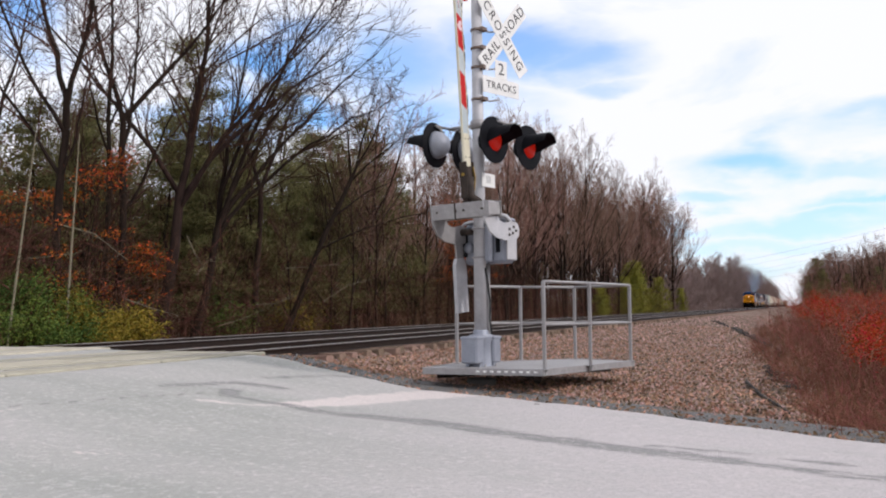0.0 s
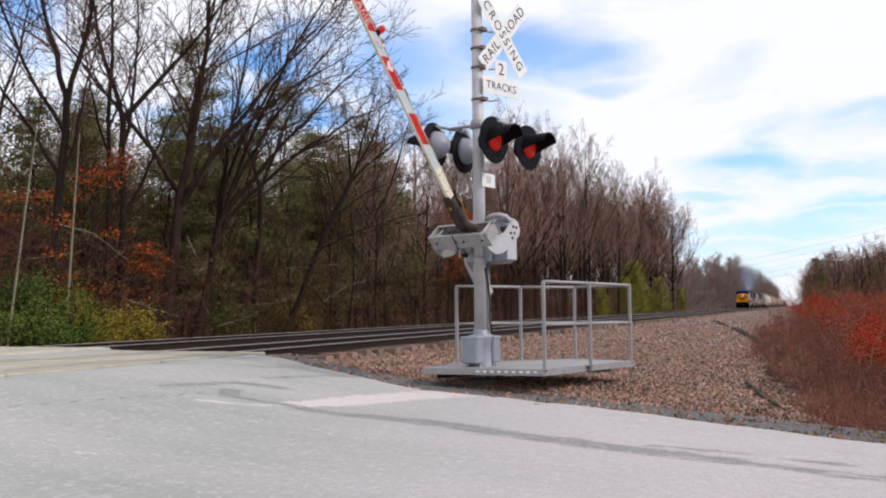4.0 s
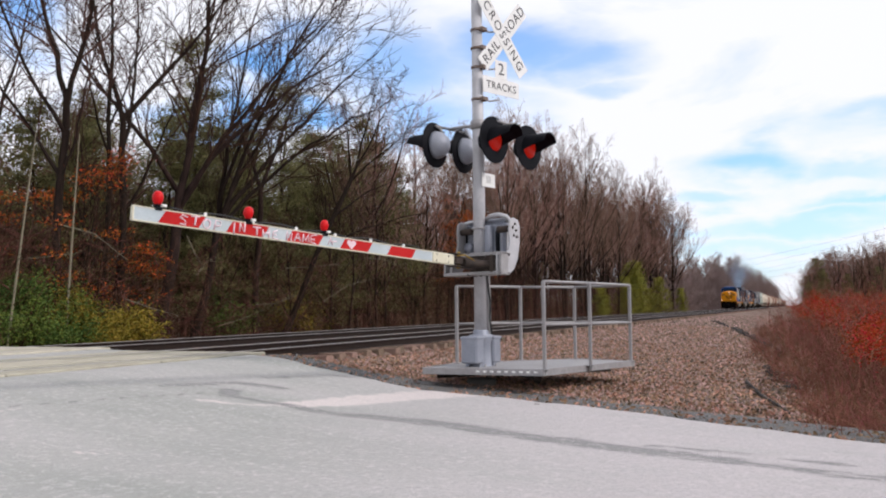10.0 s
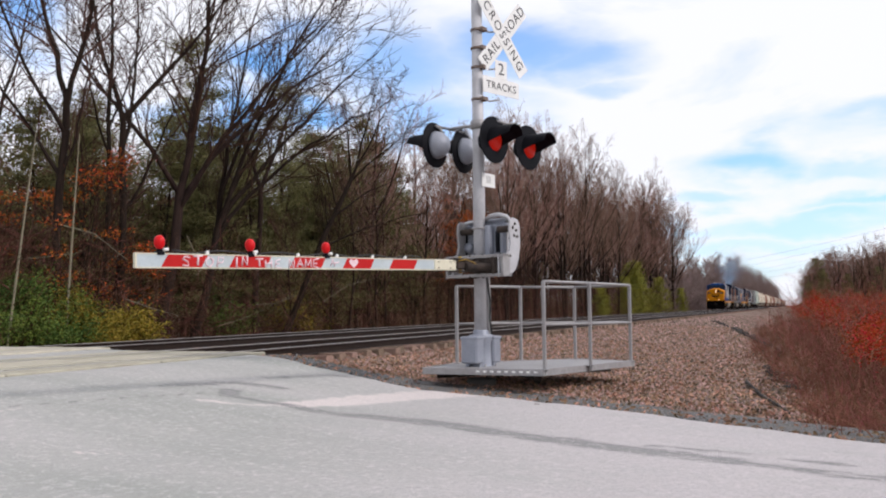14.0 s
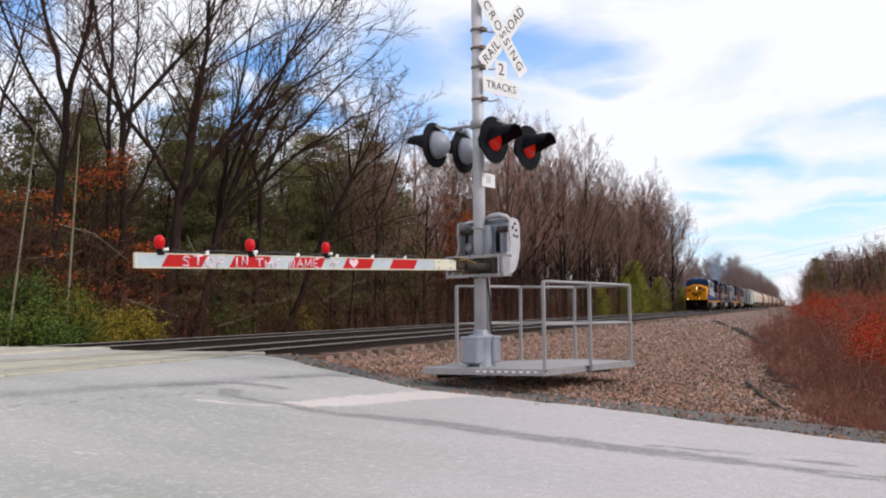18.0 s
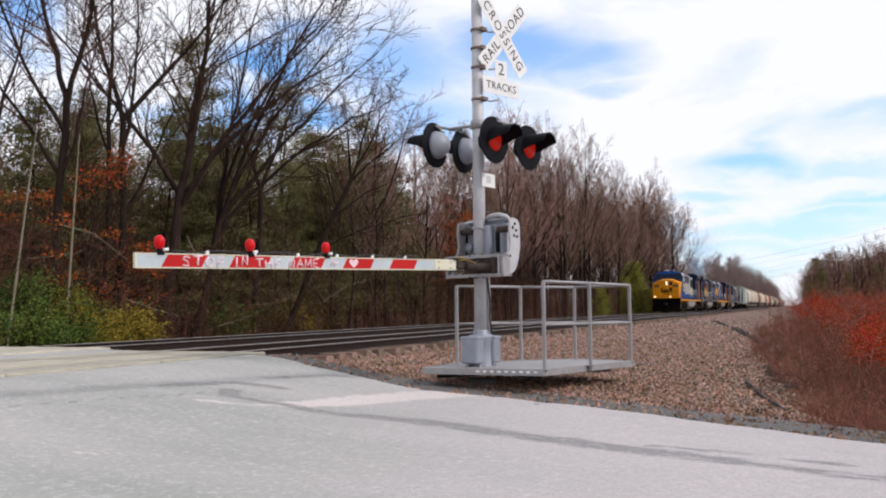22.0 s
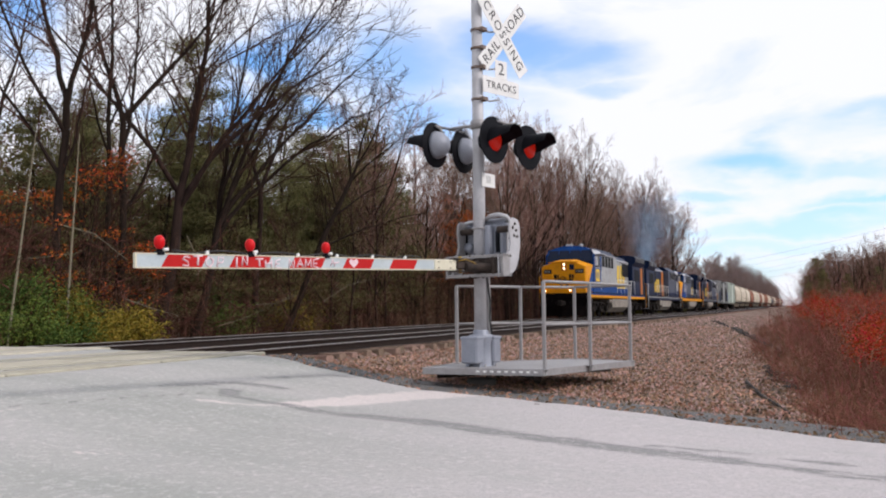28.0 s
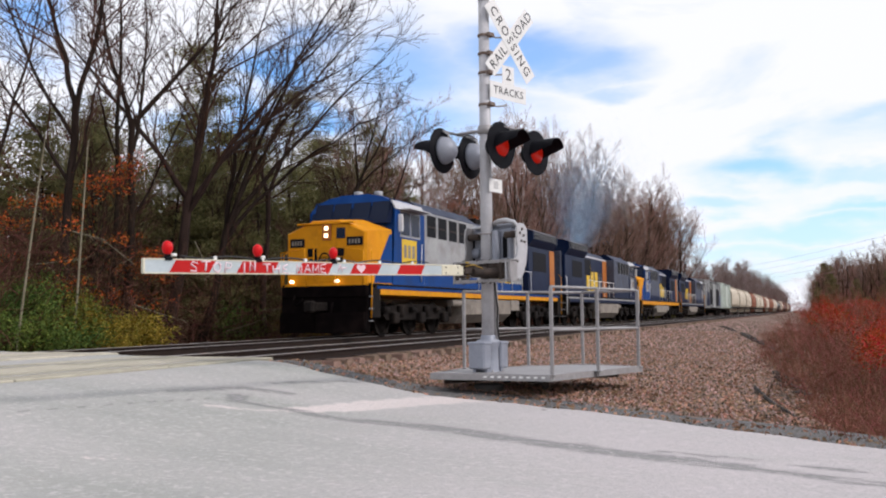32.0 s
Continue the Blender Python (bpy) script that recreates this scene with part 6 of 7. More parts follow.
def locomotive(label, nose_paint, cab_paint, hood_paint, upper_paint, stripe, emblem, lights, orange=False, turned=False):
    ob = thing("locomotive", label, "locomotive", None, "locomotives of the train")
    L = 22.0
    # frame, pilot and couplers
    part("underframe", Shape().box((-1.45, 1.0, 1.22), (1.45, L - 1.0, 1.50), None, 0.02), YELLOW if lights or stripe is YELLOW else NAVY, ob, "main frame along the walkway")
    part("sill_stripe", Shape().box((1.452, 1.0, 1.40), (1.468, L - 1.0, 1.50), None, 0.003), stripe, ob, "bright stripe along the frame edge")
    part("walkway", Shape().box((-1.50, 0.55, 1.503), (1.50, L - 0.55, 1.555), None, 0.01), GRIME, ob)
    part("pilot", Shape().prism([(0.30, 0.16), (0.62, 0.13), (0.72, 1.20), (0.45, 1.20), (0.42, 0.75)], -1.42, 1.42, "x").box((-1.42, 0.40, 1.15), (1.42, 1.1, 1.50), None, 0.03), PILOTBLACK, ob, "black pilot plate and snowplough")
    part("plough_blade", Shape().prism([(-1.40, 0.28), (0.0, -0.02), (1.40, 0.28), (1.40, 0.36), (0.0, 0.08), (-1.40, 0.36)], 0.13, 0.72, "z"), PILOTBLACK, ob)
    part("coupler", Shape().box((-0.14, -0.28, 0.76), (0.14, 0.5, 1.02), None, 0.04).box((-0.18, -0.40, 0.72), (0.12, -0.14, 1.06), None, 0.05), GRIME, ob)
    part("coupler", Shape().box((-0.14, L - 0.5, 0.76), (0.14, L + 0.25, 1.02), None, 0.04), DARKSTEEL, ob)
    for sx in (-1, 1):
        part("air_hose", Shape().tube([(sx * 0.4, 0.28, 1.0), (sx * 0.42, 0.12, 0.75), (sx * 0.46, 0.16, 0.5), (sx * 0.42, 0.2, 0.42)], 0.03, 6), PILOTBLACK, ob)
        for y0, sy in ((0.62, 1), (L - 0.62, -1)):
            steps = part("step_well", Shape().box((sx * 1.16 - 0.30, y0 + (0.02 if sy > 0 else -0.62), 0.55), (sx * 1.16 + 0.30, y0 + (0.62 if sy > 0 else -0.02), 1.45), None, 0.02), GRIME, ob)
            for z in (0.45, 0.80, 1.15):
                part("step", Shape().box((sx * 1.18 - 0.32, y0 - 0.06, z), (sx * 1.18 + 0.32, y0 + 0.06 + 0.3 * sy * 0, z + 0.04), None, 0.008), GALV, steps)
            part("grab_rail", Shape().tube([(sx * 1.47, y0, 0.55), (sx * 1.49, y0, 1.5), (sx * 1.49, y0, 2.45), (sx * 1.40, y0 + 0.12 * sy, 2.55)], 0.02, 6), WHITESIGN if nose_paint is not YELLOW else YELLOW, ob)
    # nose: full width, its top sloping to both shoulders
    front = [(-1.34, 1.50), (1.34, 1.50), (1.34, 3.08), (0.46, 3.44), (-0.46, 3.44), (-1.34, 3.08)]
    s = Shape()
    n = len(front)
    rings = [(0.56, 0.955, -0.03), (0.62, 1.0, 0.0), (1.95, 1.10, 0.12)]
    for y, k, dz in rings:
        s.v += [(x * k, y, z + (dz if z > 2 else 0)) for x, z in front]
    s.f = [tuple(range(n))] + [(r * n + i, (r + 1) * n + i, (r + 1) * n + (i + 1) % n, r * n + (i + 1) % n) for r in range(2) for i in range(n)] + [tuple(reversed(range(2 * n, 3 * n)))]
    s.smooth = [False] * len(s.f)
    nose = part("nose", s, nose_paint, ob, "wide nose hood")
    for sx in (-1, 1):
        cheek = Shape()
        for y, x in ((0.98, 1.376), (1.96, 1.474)):
            cheek.v += [(sx * x, y, 1.58), (sx * (x + 0.006), y, 1.58), (sx * (x + 0.006), y + 0.28 * (y < 1.5), 3.06), (sx * x, y + 0.28 * (y < 1.5), 3.06)]
        cheek.f = [(0, 1, 2, 3), (4, 7, 6, 5), (0, 4, 5, 1), (1, 5, 6, 2), (2, 6, 7, 3), (3, 7, 4, 0)]
        cheek.smooth = [False] * 6
        part("nose_side_panel", cheek, cab_paint, nose, "blue swept side of the nose")
    part("nose_door", Shape().box((-0.30, 0.545, 1.62), (0.34, 0.575, 2.95), None, 0.012), nose_paint, nose)
    part("handrail", Shape().tube([(-0.36, 0.50, 1.75), (-0.36, 0.47, 2.5), (-0.36, 0.50, 2.62)], 0.018, 6), nose_paint, nose)
    part("headlight_housing", Shape().box((-0.10, 0.50, 2.84), (0.20, 0.57, 3.32), None, 0.02), ORANGE if lights else BLACK, nose, "rust-brown headlight housing" if lights else "")
    for z in (2.99, 3.21):
        part("headlight", Shape().lathe([(0.060, 0.0), (0.060, 0.02), (0.04, 0.035), (0.0, 0.04)], pose(0.05, 0.502, z - 0.02, 90, 0, 0), 14), HEADLIGHT if lights else DARKGLASS, nose, "round headlight")
    part("door_window", Shape().box((0.36, 0.54, 2.88), (0.66, 0.566, 3.20), None, 0.03), DARKGLASS, nose)
    part("brake_panel", Shape().box((-0.62, 0.55, 2.36), (0.62, 0.577, 2.62), None, 0.03), BLACK, nose, "dark recess across the nose")
    part("recess", Shape().box((-0.42, 0.545, 2.05), (0.30, 0.578, 2.38), None, 0.03), BLACK, nose)
    for x0, x1 in ((-1.22, -0.72), (0.70, 1.24)):
        board = part("number_board", Shape().box((x0, 0.545, 2.66), (x1, 0.575, 2.92), None, 0.02), BLACK, nose, "dark number board")
        for k in range(4):
            a = x0 + (x1 - x0) * (0.14 + 0.19 * k)
            part("digit_bar", Shape().box((a, 0.54, 2.72), (a + 0.06, 0.546, 2.85), None, 0.0), TANK, board)
    for x in (-1.12, 0.42):
        part("ditch_light", Shape().lathe([(0.047, 0.0), (0.047, 0.10), (0.035, 0.12), (0.0, 0.125)], pose(x, 0.54, 1.64, 90, 0, 0), 14), HEADLIGHT if lights else DARKGLASS, ob, "lit ditch light" if lights else "unlit ditch light")
    for x0, x1, z0, z1 in ((-0.56, -0.34, 2.12, 2.32), (0.34, 0.58, 2.10, 2.34), (-0.20, -0.06, 1.86, 2.02), (0.12, 0.30, 1.80, 2.02)):
        part("nose_fitting", Shape().box((x0, 0.535, z0), (x1, 0.575, z1), None, 0.02), GRIME, nose)
    part("handbrake_wheel", Shape().tube([(-0.02 + 0.17 * math.cos(a), 0.525, 2.30 + 0.17 * math.sin(a)) for a in np.linspace(0, 2 * math.pi, 15)], 0.022, 5), GRIME, nose)
    part("multiple_unit_hoses", Shape().tube([(-0.95, 0.40, 1.22), (-0.90, 0.20, 1.02), (-0.72, 0.16, 0.92), (-0.60, 0.30, 1.12)], 0.035, 6), PILOTBLACK, ob)
    part("brow", Shape().box((-0.95, 0.50, 3.30), (0.95, 0.62, 3.345), pose(0, 0, 0.02), 0.012), nose_paint, nose)
    part("lower_stripe", Shape().box((-1.40, 0.53, 1.42), (1.40, 0.57, 1.56), None, 0.01), nose_paint, nose)
    for sx in (-1, 1):
        part("post_rail", Shape().tube([(sx * 1.36, 0.32, 1.5), (sx * 1.38, 0.30, 2.5), (sx * 0.55, 0.27, 2.6), (sx * 0.5, 0.30, 1.5)], 0.02, 6), nose_paint, ob)
    # cab
    prof = [(-1.50, 1.55), (1.50, 1.55), (1.50, 3.86), (1.36, 4.12), (0.92, 4.33), (0.42, 4.42), (-0.42, 4.42), (-0.92, 4.33), (-1.36, 4.12), (-1.50, 3.86)]
    s = Shape()
    n = len(prof)
    for y, dz in ((1.96, 0), (4.35, 0)):
        for x, z in prof:
            lean = 0.0
            s.v.append((x, y + (0.42 * (z - 3.4) if (z > 3.4 and y < 3) else 0.0), z))
    s.f = [tuple(range(n)), tuple(reversed(range(n, 2 * n)))] + [(i, n + i, n + (i + 1) % n, (i + 1) % n) for i in range(n)]
    s.smooth = [False] * len(s.f)
    cab = part("cab", s, cab_paint, ob, "crew cab")
    for x0, x1 in ((-1.30, -0.70), (-0.64, -0.04), (0.04, 0.64), (0.70, 1.30)):
        pane = Shape()
        pane.prism([(1.93 + 0.06, 3.52), (1.97 + 0.28, 4.14), (2.03 + 0.28, 4.14), (2.03 + 0.06, 3.52)], x0, x1, "x")
        part("windscreen", pane, DARKGLASS, cab)
    part("windscreen_band", Shape().prism([(1.955, 3.44), (2.0 + 0.33, 4.22), (2.06 + 0.33, 4.22), (2.06, 3.44)], -1.40, 1.40, "x"), NAVY, cab)
    for y0, y1 in ((2.55, 3.2), (3.32, 3.95)):
        w = part("side_window", Shape().box((1.492, y0, 3.10), (1.508, y1, 3.80), None, 0.03), DARKGLASS, cab)
        part("window_frame", Shape().box((1.494, y0 - 0.05, 3.04), (1.502, y1 + 0.05, 3.86), None, 0.003), GREY, w)
    part("sunshade", Shape().box((1.49, 2.45, 3.86), (1.92, 3.95, 3.90), pose(0, 0, 0, 0, 0, 0), 0.01), MASTPAINT, cab, "pale sunshade over the cab window")
    part("mirror", Shape().box((1.52, 2.32, 3.18), (1.68, 2.37, 3.72), None, 0.015), WHITESIGN, cab)
    # Sunlight on the cab's roof edge, put in as a strip of pale paint.
    part("roof_edge", Shape().prism([(1.36, 4.13), (1.50, 3.87), (1.53, 3.88), (1.39, 4.16)], 2.15, 4.35, "y"), MASTPAINT, cab, "pale strip painted as sunlight on the roof edge")
    for k, (x, y, h) in enumerate(((0.55, 2.9, 0.12), (-0.4, 3.4, 0.16), (0.0, 2.6, 0.10))):
        part("horn" if k == 1 else "aerial", Shape().lathe([(0.14, 4.34), (0.14, 4.43 + h), (0.0, 4.46 + h)], pose(x, y, 0), 12), hood_paint, cab)
    part("emblem_plate", Shape().box((1.502, 2.60, 2.22), (1.512, 3.70, 2.98), None, 0.01), SIGNYELLOW if lights else emblem, cab, "yellow emblem panel")
    for k in range(3):
        part("emblem_shape", Shape().box((1.512, 2.74 + 0.30 * k, 2.40), (1.518, 2.94 + 0.30 * k, 2.80), None, 0.003), TANK, cab)
    part("cab_ladder_rail", Shape().tube([(1.53, 4.0, 1.7), (1.56, 4.0, 2.9)], 0.018, 6), WHITESIGN, cab)
    # cabinet behind the cab: full width with grilled openings high up
    aux = part("auxiliary_cabinet", Shape().box((-1.48, 4.353, 1.555), (1.48, 9.3, 4.02), None, 0.03).prism([(-1.44, 4.02), (1.44, 4.02), (0.95, 4.38), (-0.95, 4.38)], 4.36, 9.25, "y"), hood_paint, ob)
    for k in range(4):
        y = 4.55 + 0.95 * k
        op = part("grille_opening", Shape().box((1.478, y, 3.20), (1.488, y + 0.78, 3.92), None, 0.0), BLACK, aux)
        part("grille_bar", Shape().box((1.488, y + 0.02, 3.52), (1.50, y + 0.76, 3.56), None, 0.0), DARKSTEEL, op)
        part("opening_frame", Shape().box((1.486, y - 0.06, 3.14), (1.50, y, 3.98), None, 0.004), GREY, aux)
    part("roof_cap", Shape().prism([(-1.485, 4.0), (1.485, 4.0), (1.45, 4.04), (0.955, 4.39), (-0.955, 4.39), (-1.45, 4.04)], 4.36, 9.27, "y"), NAVY, aux, "dark roof of the cabinet")
    part("lower_band", Shape().box((1.482, 4.4, 1.56), (1.49, 9.28, 1.98), None, 0.002), BLUE if lights else NAVY, aux, "blue band above the walkway")
    # engine hood: narrower, with doors, and the radiator section at the rear
    hood = part("engine_hood", Shape().box((-0.95, 9.303, 1.555), (0.95, 16.5, 3.95), None, 0.04).prism([(-0.95, 3.95), (0.95, 3.95), (0.60, 4.30), (-0.60, 4.30)], 9.32, 16.48, "y"), upper_paint, ob)
    for k in range(9):
        y = 9.5 + 0.77 * k
        door = part("hood_door", Shape().box((0.952, y, 1.75), (0.972, y + 0.70, 3.72), None, 0.006), upper_paint, hood)
        part("latch", Shape().box((0.972, y + 0.05, 2.6), (0.985, y + 0.09, 2.75), None, 0.0), DARKSTEEL, door)
        if k in (1, 2, 5):
            for j in range(5):
                part("louvre", Shape().box((0.972, y + 0.08, 2.9 + 0.14 * j), (0.984, y + 0.62, 2.97 + 0.14 * j), None, 0.0), BLACK, door)
    part("roof_cap", Shape().prism([(-0.975, 3.86), (0.975, 3.86), (0.96, 3.97), (0.605, 4.31), (-0.605, 4.31), (-0.96, 3.97)], 9.33, 16.47, "y"), NAVY, hood, "dark roof of the hood")
    part("lower_band", Shape().box((0.973, 9.4, 1.56), (0.984, 16.4, 1.95), None, 0.002), BLUE if lights else NAVY, hood, "blue band above the walkway")
    # Roofline highlight along the hood, painted as a pale strip.
    part("roof_edge", Shape().prism([(0.93, 3.98), (0.975, 3.90), (0.99, 3.92), (0.95, 4.01)], 9.36, 16.44, "y"), MASTPAINT, hood, "pale strip painted as a roofline highlight")
    part("intake_screen", Shape().box((0.973, 13.9, 2.85), (0.992, 16.3, 3.80), None, 0.004), BLACK, hood, "black intake screen")
    if not lights:
        part("upper_band", Shape().box((0.986, 9.4, 3.12), (0.996, 13.8, 3.84), None, 0.003), NAVY, hood, "dark band along the upper side")
    part("exhaust_stack", Shape().box((-0.35, 12.2, 4.25), (0.35, 13.3, 4.62), None, 0.04), GRIME, hood)
    part("roof_fan", Shape().lathe([(0.55, 4.28), (0.58, 4.44), (0.50, 4.46), (0.0, 4.42)], pose(0, 14.9, 0), 20), GRIME, hood)
    if orange:
        part("orange_panel", Shape().box((0.987, 9.4, 1.6), (0.999, 10.6, 3.9), None, 0.003), ORANGE, hood, "rust-orange hood panel")
    bars(hood, 0.976, 11.9, 1.95, 3, 0.95, 1.65, SIGNYELLOW, "tall yellow sign shape")
    rad = part("radiator_section", Shape().box((-1.28, 16.503, 1.555), (1.28, 20.9, 3.75), None, 0.04).prism([(-1.28, 3.75), (1.28, 3.75), (1.50, 4.05), (1.50, 4.42), (1.1, 4.55), (-1.1, 4.55), (-1.50, 4.42), (-1.50, 4.05)], 16.6, 20.8, "y"), NAVY, ob, "dark radiator section")
    part("radiator_grille", Shape().box((1.502, 16.8, 4.08), (1.512, 20.6, 4.40), None, 0.0), BLACK, rad)
    for k in range(12):
        part("grille_bar", Shape().box((1.512, 16.85 + 0.31 * k, 4.08), (1.522, 16.90 + 0.31 * k, 4.40), None, 0.0), GREY, rad)
    # The same painted highlight along the radiator roof.
    part("roof_edge", Shape().prism([(1.10, 4.552), (1.46, 4.432), (1.47, 4.452), (1.11, 4.575)], 16.7, 20.7, "y"), MASTPAINT, rad, "pale strip painted as a roofline highlight")
    part("side_vent", Shape().box((1.282, 17.2, 2.6), (1.292, 19.4, 3.5), None, 0.01), BLACK, rad)
    part("rear_wall", Shape().box((-1.1, 20.903, 1.56), (1.1, 21.1, 3.9), None, 0.03), stripe if nose_paint is YELLOW else upper_paint, ob)
    # walkway rails
    for sx in (-1, 1):
        pts = [(sx * 1.46, 9.4, 2.5), (sx * 1.46, 16.4, 2.5)]
        part("walkway_rail", Shape().tube(pts, 0.018, 6), WHITESIGN, ob, "pale walkway handrail")
        for k in range(6):
            y = 9.5 + 1.36 * k
            part("rail_post", Shape().tube([(sx * 1.46, y, 1.55), (sx * 1.46, y, 2.5)], 0.016, 5), WHITESIGN, ob)
    part("fuel_tank", Shape().prism([(-1.42, 1.18), (1.42, 1.18), (1.42, 0.62), (1.05, 0.30), (-1.05, 0.30), (-1.42, 0.62)], 7.9, 13.4, "y"), TANK, ob, "dusty beige fuel tank")
    part("air_tank", Shape().tube([(1.3, 7.0, 1.02), (1.3, 9.4, 1.02)], 0.13, 10), TANK, ob)
    part("battery_box", Shape().box((1.0, 13.5, 0.75), (1.42, 14.6, 1.2), None, 0.02), TANK, ob)
    loco_truck(ob, 4.55)
    loco_truck(ob, 17.45)
    if not orange:
        part("orange_panel", Shape().box((1.286, 20.0, 1.6), (1.296, 20.85, 3.7), None, 0.003), ORANGE, rad, "rust-orange end panel")
    if turned:
        # runs with its cab to the rear
        over = Matrix.Translation((0, L, 0)) @ Matrix.Diagonal((1, -1, 1, 1))
        for o in ob.children_recursive:
            if o.data is WHEEL_MESH:
                o.location.y = L - o.location.y
            else:
                o.data.transform(over)
                o.data.flip_normals()
    return ob


def freight_truck(owner, y):
    s = Shape()
    for x in (-1.08, 0.98):
        s.prism([(-1.1, 0.40), (-0.4, 0.28), (0.4, 0.28), (1.1, 0.40), (1.1, 0.62), (0.4, 0.80), (-0.4, 0.80), (-1.1, 0.62)], x, x + 0.1, "x", pose(0, y, 0))
    ob = part("truck_frame", s.box((-1.0, y - 0.2, 0.45), (1.0, y + 0.2, 0.85), None, 0.02), GRIME, owner)
    for k in (-0.88, 0.88):
        part("wheelset", SMALLWHEEL_MESH, None, owner, "", pose(0, y + k, 0.45))
    return ob


def car_frame(ob, L):
    part("centre_sill", Shape().box((-0.35, 0.2, 0.75), (0.35, L - 0.2, 1.1), None, 0.02), GRIME, ob)
    for y in (-0.25, L - 0.4):
        part("coupler", Shape().box((-0.14, y, 0.76), (0.14, y + 0.65, 1.02), None, 0.04), DARKSTEEL, ob)
    freight_truck(ob, 2.1)
    freight_truck(ob, L - 2.1)


def boxcar(label, L, height, paint, ribs, door, graffiti):
    ob = thing("boxcar", label, "boxcar", None, "freight cars of the train")
    body = part("body", Shape().box((-1.45, 0.45, 1.05), (1.45, L - 0.45, height), None, 0.05).prism([(-1.47, height), (1.47, height), (0, height + 0.16)], 0.42, L - 0.42, "y"), paint, ob)
    for k in range(ribs):
        y = 0.6 + (L - 1.2) * k / (ribs - 1)
        part("rib", Shape().box((1.452, y - 0.05, 1.1), (1.50, y + 0.05, height - 0.05), None, 0.008), paint, body)
    part("door", Shape().box((1.51, L * 0.42, 1.15), (1.58, L * 0.58, height - 0.25), None, 0.02), door, body)
    for z in (1.12, height - 0.2):
        part("door_track", Shape().box((1.51, L * 0.30, z - 0.05), (1.60, L * 0.72, z + 0.03), None, 0.008), GRIME, body)
    for k in range(6):
        part("end_corrugation", Shape().tube([(-1.35, 0.44, 1.4 + 0.42 * k), (1.35, 0.44, 1.4 + 0.42 * k)], 0.06, 6), paint, body)
    for k in range(8):
        part("ladder_rung", Shape().tube([(1.53, 0.55, 1.2 + 0.38 * k), (1.53, 1.0, 1.2 + 0.38 * k)], 0.015, 5), GALV, body)
    if graffiti:
        for a, b, c, d, mt in ((2.0, 5.2, 1.3, 3.2, NAVY), (5.6, 8.4, 1.5, 3.6, BLACK), (L - 7.5, L - 3.0, 1.3, 3.7, BLACK), (L - 2.6, L - 1.2, 1.4, 3.0, BLUE)):
            part("painted_panel", Shape().prism([(a, c), (b - 0.4, c + 0.1), (b, d - 0.3), (a + 0.5, d)], 1.502, 1.507, "x"), mt, body, "dark sprayed shape")
    car_frame(ob, L)
    return ob


def covered_hopper(label, L, paint):
    ob = thing("covered_hopper", label, "hopper car", None, "freight cars of the train")
    out = [(-1.25, 1.35), (1.25, 1.35), (1.55, 1.75), (1.60, 2.7), (1.52, 3.7), (1.20, 4.35), (0.6, 4.58), (-0.6, 4.58), (-1.20, 4.35), (-1.52, 3.7), (-1.60, 2.7), (-1.55, 1.75)]
    s = Shape().prism(out, 1.2, L - 1.2, "y")
    body = part("body", s, paint, ob)
    for k in range(7):
        y = 1.9 + (L - 3.8) * k / 6
        part("rib", Shape().prism([(x * 1.012, z * 1.004) for x, z in out[2:6]] + [(x * 0.99, z) for x, z in reversed(out[2:6])], y - 0.06, y + 0.06, "y"), paint, body)
    for k in range(3):
        y = 3.0 + (L - 6.0) * k / 2
        part("hopper_bay", Shape().prism([(y - 1.7, 1.36), (y + 1.7, 1.36), (y + 0.35, 0.45), (y - 0.35, 0.45)], -1.15, 1.15, "x"), paint, ob, "sloping discharge bay")
    part("side_sill", Shape().box((1.40, 0.35, 1.10), (1.58, L - 0.35, 1.36), None, 0.02), GRIME, ob)
    for y in (0.45, L - 0.55):
        part("end_platform", Shape().box((-1.4, y - 0.2, 1.05), (1.4, y + 0.3, 1.15), None, 0.01), GRIME, ob)
        part("end_post", Shape().tube([(1.3, y, 1.1), (1.3, y, 3.9)], 0.03, 5), GRIME, ob)
    part("roof_walk", Shape().box((-0.45, 1.3, 4.62), (0.45, L - 1.3, 4.68), None, 0.01), GALV, ob)
    for k in range(6):
        part("hatch", Shape().lathe([(0.35, 4.56), (0.35, 4.66), (0.0, 4.72)], pose(0.75, 2.4 + (L - 4.8) * k / 5, 0), 10), paint, body)
    car_frame(ob, L)
    return ob


def tank_car(label, L, paint):
    ob = thing("tank_car", label, "tank car", None, "freight cars of the train")
    turned = pose(0, 0, 2.55, -90, 0, 0)
    body = part("tank", Shape().lathe([(0.0, 0.7), (0.9, 0.82), (1.35, 1.1), (1.48, 1.6), (1.48, L - 1.6), (1.35, L - 1.1), (0.9, L - 0.82), (0.0, L - 0.7)], turned, 24, True, False), paint, ob)
    part("dome", Shape().lathe([(0.5, 3.9), (0.5, 4.35), (0.3, 4.42), (0, 4.42)], pose(0, L / 2, 0), 16), paint, body)
    part("saddle_sill", Shape().box((-1.2, 0.4, 0.95), (1.2, L - 0.4, 1.15), None, 0.02), GRIME, ob)
    car_frame(ob, L)
    return ob


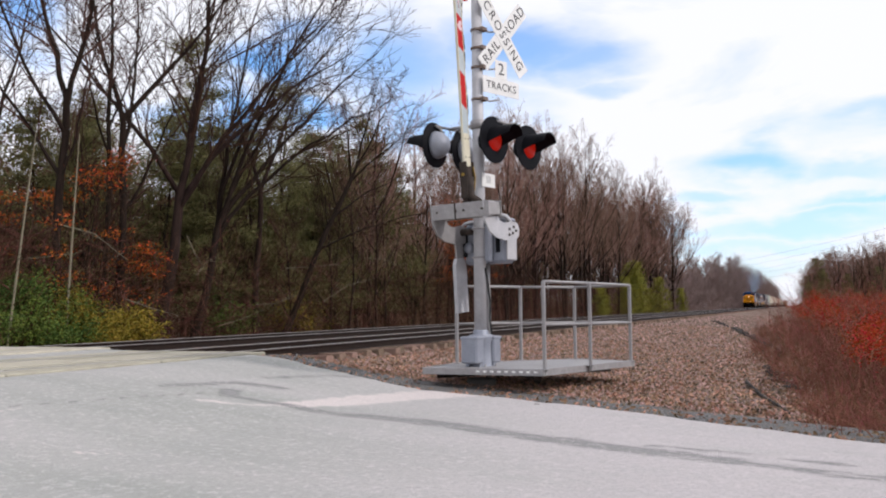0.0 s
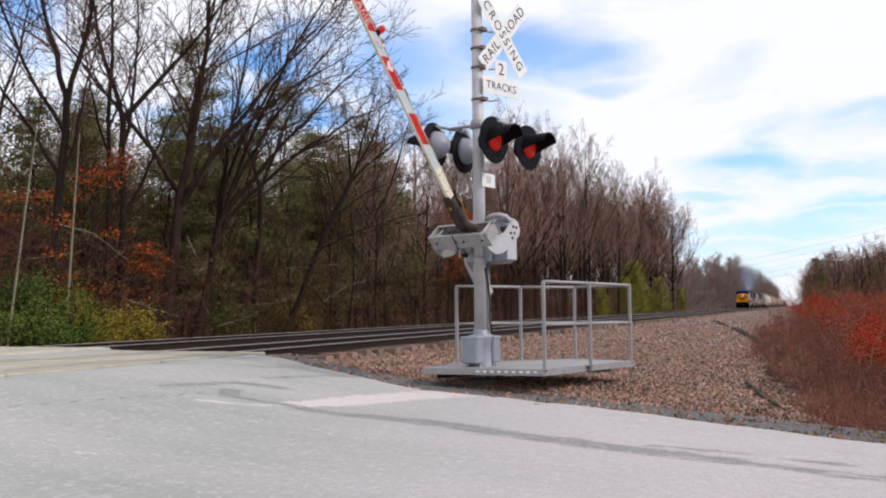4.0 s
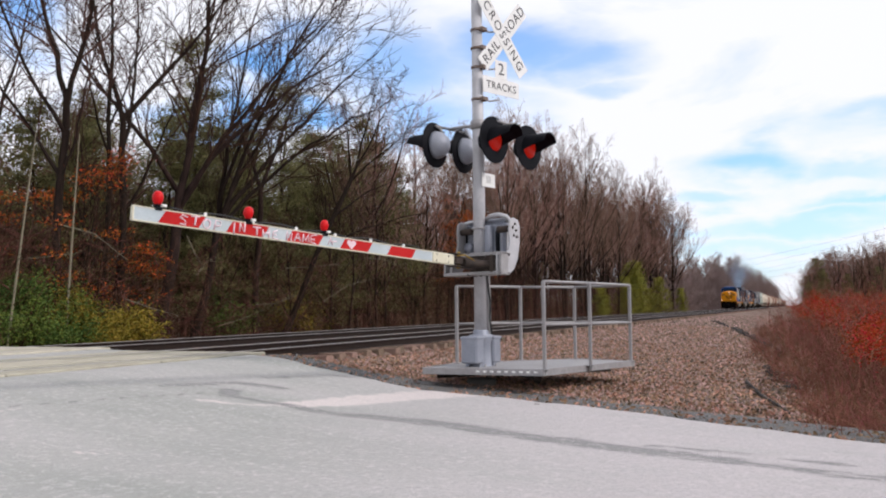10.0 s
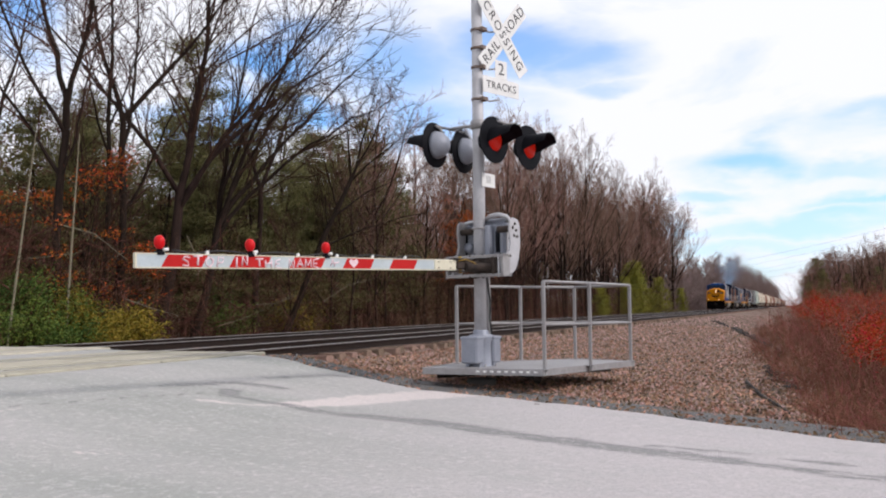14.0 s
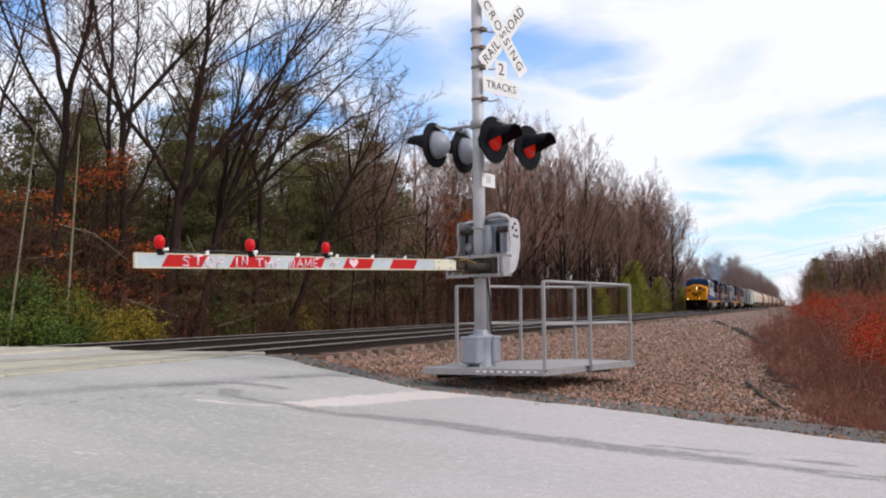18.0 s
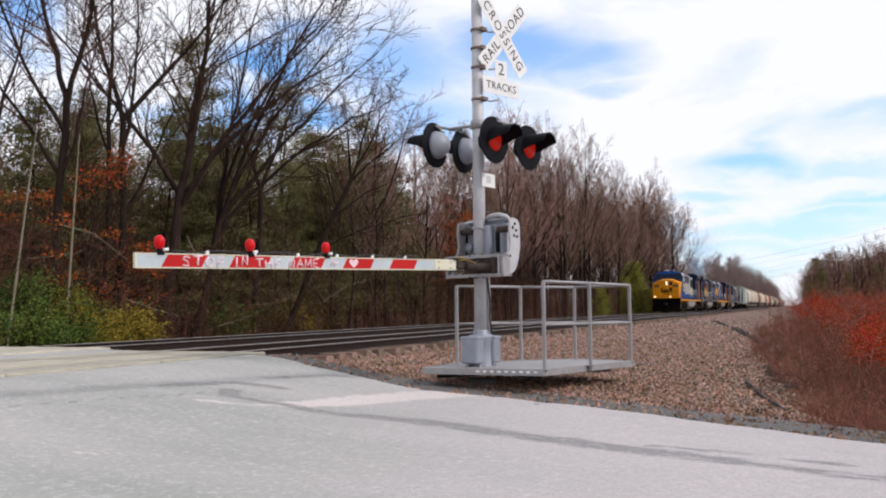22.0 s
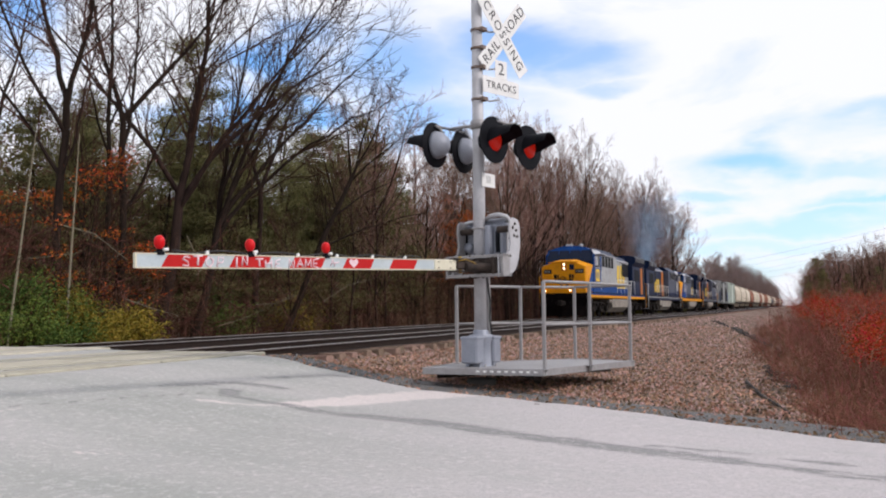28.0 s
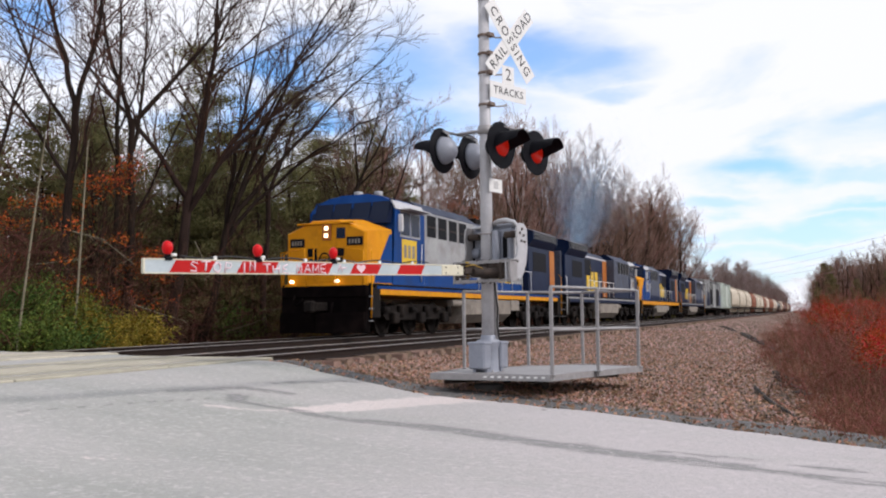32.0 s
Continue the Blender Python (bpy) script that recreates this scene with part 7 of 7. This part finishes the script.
UNITS = [
    locomotive("leading diesel locomotive with yellow nose, blue cab and grey hood", YELLOW, BLUE, GREY, GREY, BLUE, YELLOW, True),
    locomotive("second diesel locomotive, navy and slate grey with an orange panel", NAVY, NAVY, SLATE, SLATE, GREY, GREY, False, True, True),
    locomotive("third diesel locomotive with yellow nose and slate-blue body", YELLOW, BLUE, SLATE, SLATE, YELLOW, GREY, False),
    locomotive("fourth diesel locomotive in navy blue with yellow signs", YELLOW, NAVY, SLATE, NAVY, GREY, GREY, False, True, True),
]
back = 0.0
for unit in UNITS:
    TRAIN.append((unit, back))
    back += 21.9
graffiti_car = boxcar("grey boxcar covered in dark sprayed graffiti", 20.6, 4.55, GREYCAR, 22, GREYCAR, True)
pale_car = boxcar("pale green ribbed boxcar behind the locomotives", 16.2, 4.75, PALECAR, 18, PALECAR, False)
TRAIN += [(graffiti_car, back), (pale_car, back + 21.2)]
back += 38.0
cream = covered_hopper("cream covered hopper with streaks of rust", 17.6, CREAMCAR)
brown = covered_hopper("oxide-red covered hopper", 17.6, BROWNCAR)
brown["label"] = "oxide-red covered hopper car in the train"
black = tank_car("black tank car far back in the train", 15.5, DARKCAR)
first = {}
for k in "cccbccbcbbcctttccbtttbccttbb":
    source = {"c": cream, "b": brown, "t": black}[k]
    car = source if k not in first else copy_thing(source, Matrix.Identity(4))
    first[k] = True
    TRAIN.append((car, back))
    back += 15.9 if k == "t" else 18.0

# ---- exhaust haze, in puffs of fine drifting flecks that travel with the second unit ----
HAZE = surface("blue_exhaust_haze", (0.40, 0.60, 0.82), (0.50, 0.68, 0.86), 0.8, 0.95, bump=0, gloss=0.0)
smoke = thing("exhaust_haze", "thin bluish exhaust haze above the second locomotive", "smoke")
rng = random.Random(3)
for k in range(6):
    f = k / 5
    c = Vector((rng.gauss(0, 0.2 * f), 1.3 + 2.9 * f + rng.gauss(0, 0.3 * f), 4.9 + 4.4 * f))
    s = Shape()
    for _ in range(3):
        spray(s, rng, c + Vector((rng.gauss(0, 0.4), rng.gauss(0, 0.5), rng.gauss(0, 0.4))) * f, 0.7 + 2.1 * f, int(1700 + 5200 * f), 0.017, 1.0)
    part("puff", s, HAZE, smoke)
TRAIN.append((smoke, 21.9 + 21.9 - 12.7 - 1.5))

# ---- pieces of the tracks ----
def tie_mesh(seed):
    r = random.Random(seed)
    s = Shape().box((-1.32, -0.115, -0.34), (1.32, 0.115, -0.15), None, 0.012)
    s.v = [(x + r.uniform(-0.02, 0.02) * (abs(x) > 1.2), y + r.uniform(-0.008, 0.008), z + r.uniform(-0.008, 0.008)) for x, y, z in s.v]
    me = s.mesh("tie")
    me.materials.append(TIE)
    return me


tie_meshes = [tie_mesh(i) for i in range(6)]
plate_mesh = Shape().box((-0.19, -0.09, -0.155), (0.19, 0.09, -0.142), None, 0.004).mesh("tie_plate")
plate_mesh.materials.append(RAIL)
rnd = random.Random(5)
for owner, centre in ((near_track, NEAR_TRACK), (far_track, FAR_TRACK)):
    first = road_edge(centre) + 0.25
    count = 150 if owner is near_track else 110
    for k in range(count):
        tie = part("tie", rnd.choice(tie_meshes), None, owner, "", pose(rnd.uniform(-0.07, 0.07), first + k * 0.53 + rnd.uniform(-0.03, 0.03), rnd.uniform(-0.01, 0.006), 0, 0, rnd.uniform(-1.5, 1.5)))
        if k < 40 and owner is near_track:
            for side in (-0.753, 0.753):
                part("tie_plate", plate_mesh, None, tie, "", pose(side, 0, 0))
    rest = Shape()
    for k in range(count, count + 700):
        y = first + k * 0.53
        rest.box((-1.3, y - 0.115, -0.34), (1.3, y + 0.115, -0.175))
    tagged(part("distant_ties", rest, TIE, owner), kind="stuff")

# Timber panels that carry the road over the rails.
panel_mesh = {}
for centre, owner in ((NEAR_TRACK, near_track), (FAR_TRACK, far_track)):
    for lo, hi in ((-1.32, -0.84), (-0.665, -0.23), (-0.215, 0.215), (0.23, 0.665), (0.84, 1.32)):
        end = road_edge(centre) - 0.15
        y = end
        while y > end - 19:
            key = (lo, hi)
            if key not in panel_mesh:
                panel_mesh[key] = Shape().box((lo, -2.38, -0.17), (hi, 0, -0.006), None, 0.012).mesh("crossing_plank")
                panel_mesh[key].materials.append(PANEL)
            part("crossing_plank", panel_mesh[key], None, owner, "", pose(0, y, rnd.uniform(0.0, 0.008)))
            y -= 2.4


# ---- what moves ----
def motions():
    for vehicle, back in TRAIN:
        def at(t, back=back):
            y = FRONT - SPEED * t + back
            return sloped(FAR_TRACK, y)
        walk(vehicle, [(0, at(0)), (16, at(16)), (32, at(32))])
    # driving wheels of the two leading units
    for unit in UNITS[:2]:
        for part_ in unit.children:
            if part_.data is WHEEL_MESH:
                home = part_.location.copy()
                walk(part_, [(k / 10, pose(*home, math.degrees(SPEED * k / 10 / 0.52) % 360)) for k in range(321)])
    rows = ((0, 85.6), (0.95, 85.6), (1.25, 83.3), (2, 70.71), (3, 61.09), (3.5, 55.73), (4.5, 46.8), (5.5, 38.28), (6, 34.46), (6.5, 29.78), (7, 25.58), (7.5, 21.19),
            (8, 17.04), (8.5, 13.06), (9, 9.58), (9.5, 6.02), (10, 2.7), (10.5, -0.45), (10.8, -1.61), (11.0, -1.85), (11.4, -1.7), (32, -1.7))
    walk(gate, [(t, ARM_HOME @ Matrix.Rotation(radians(-a), 4, "X")) for t, a in rows])


motions()
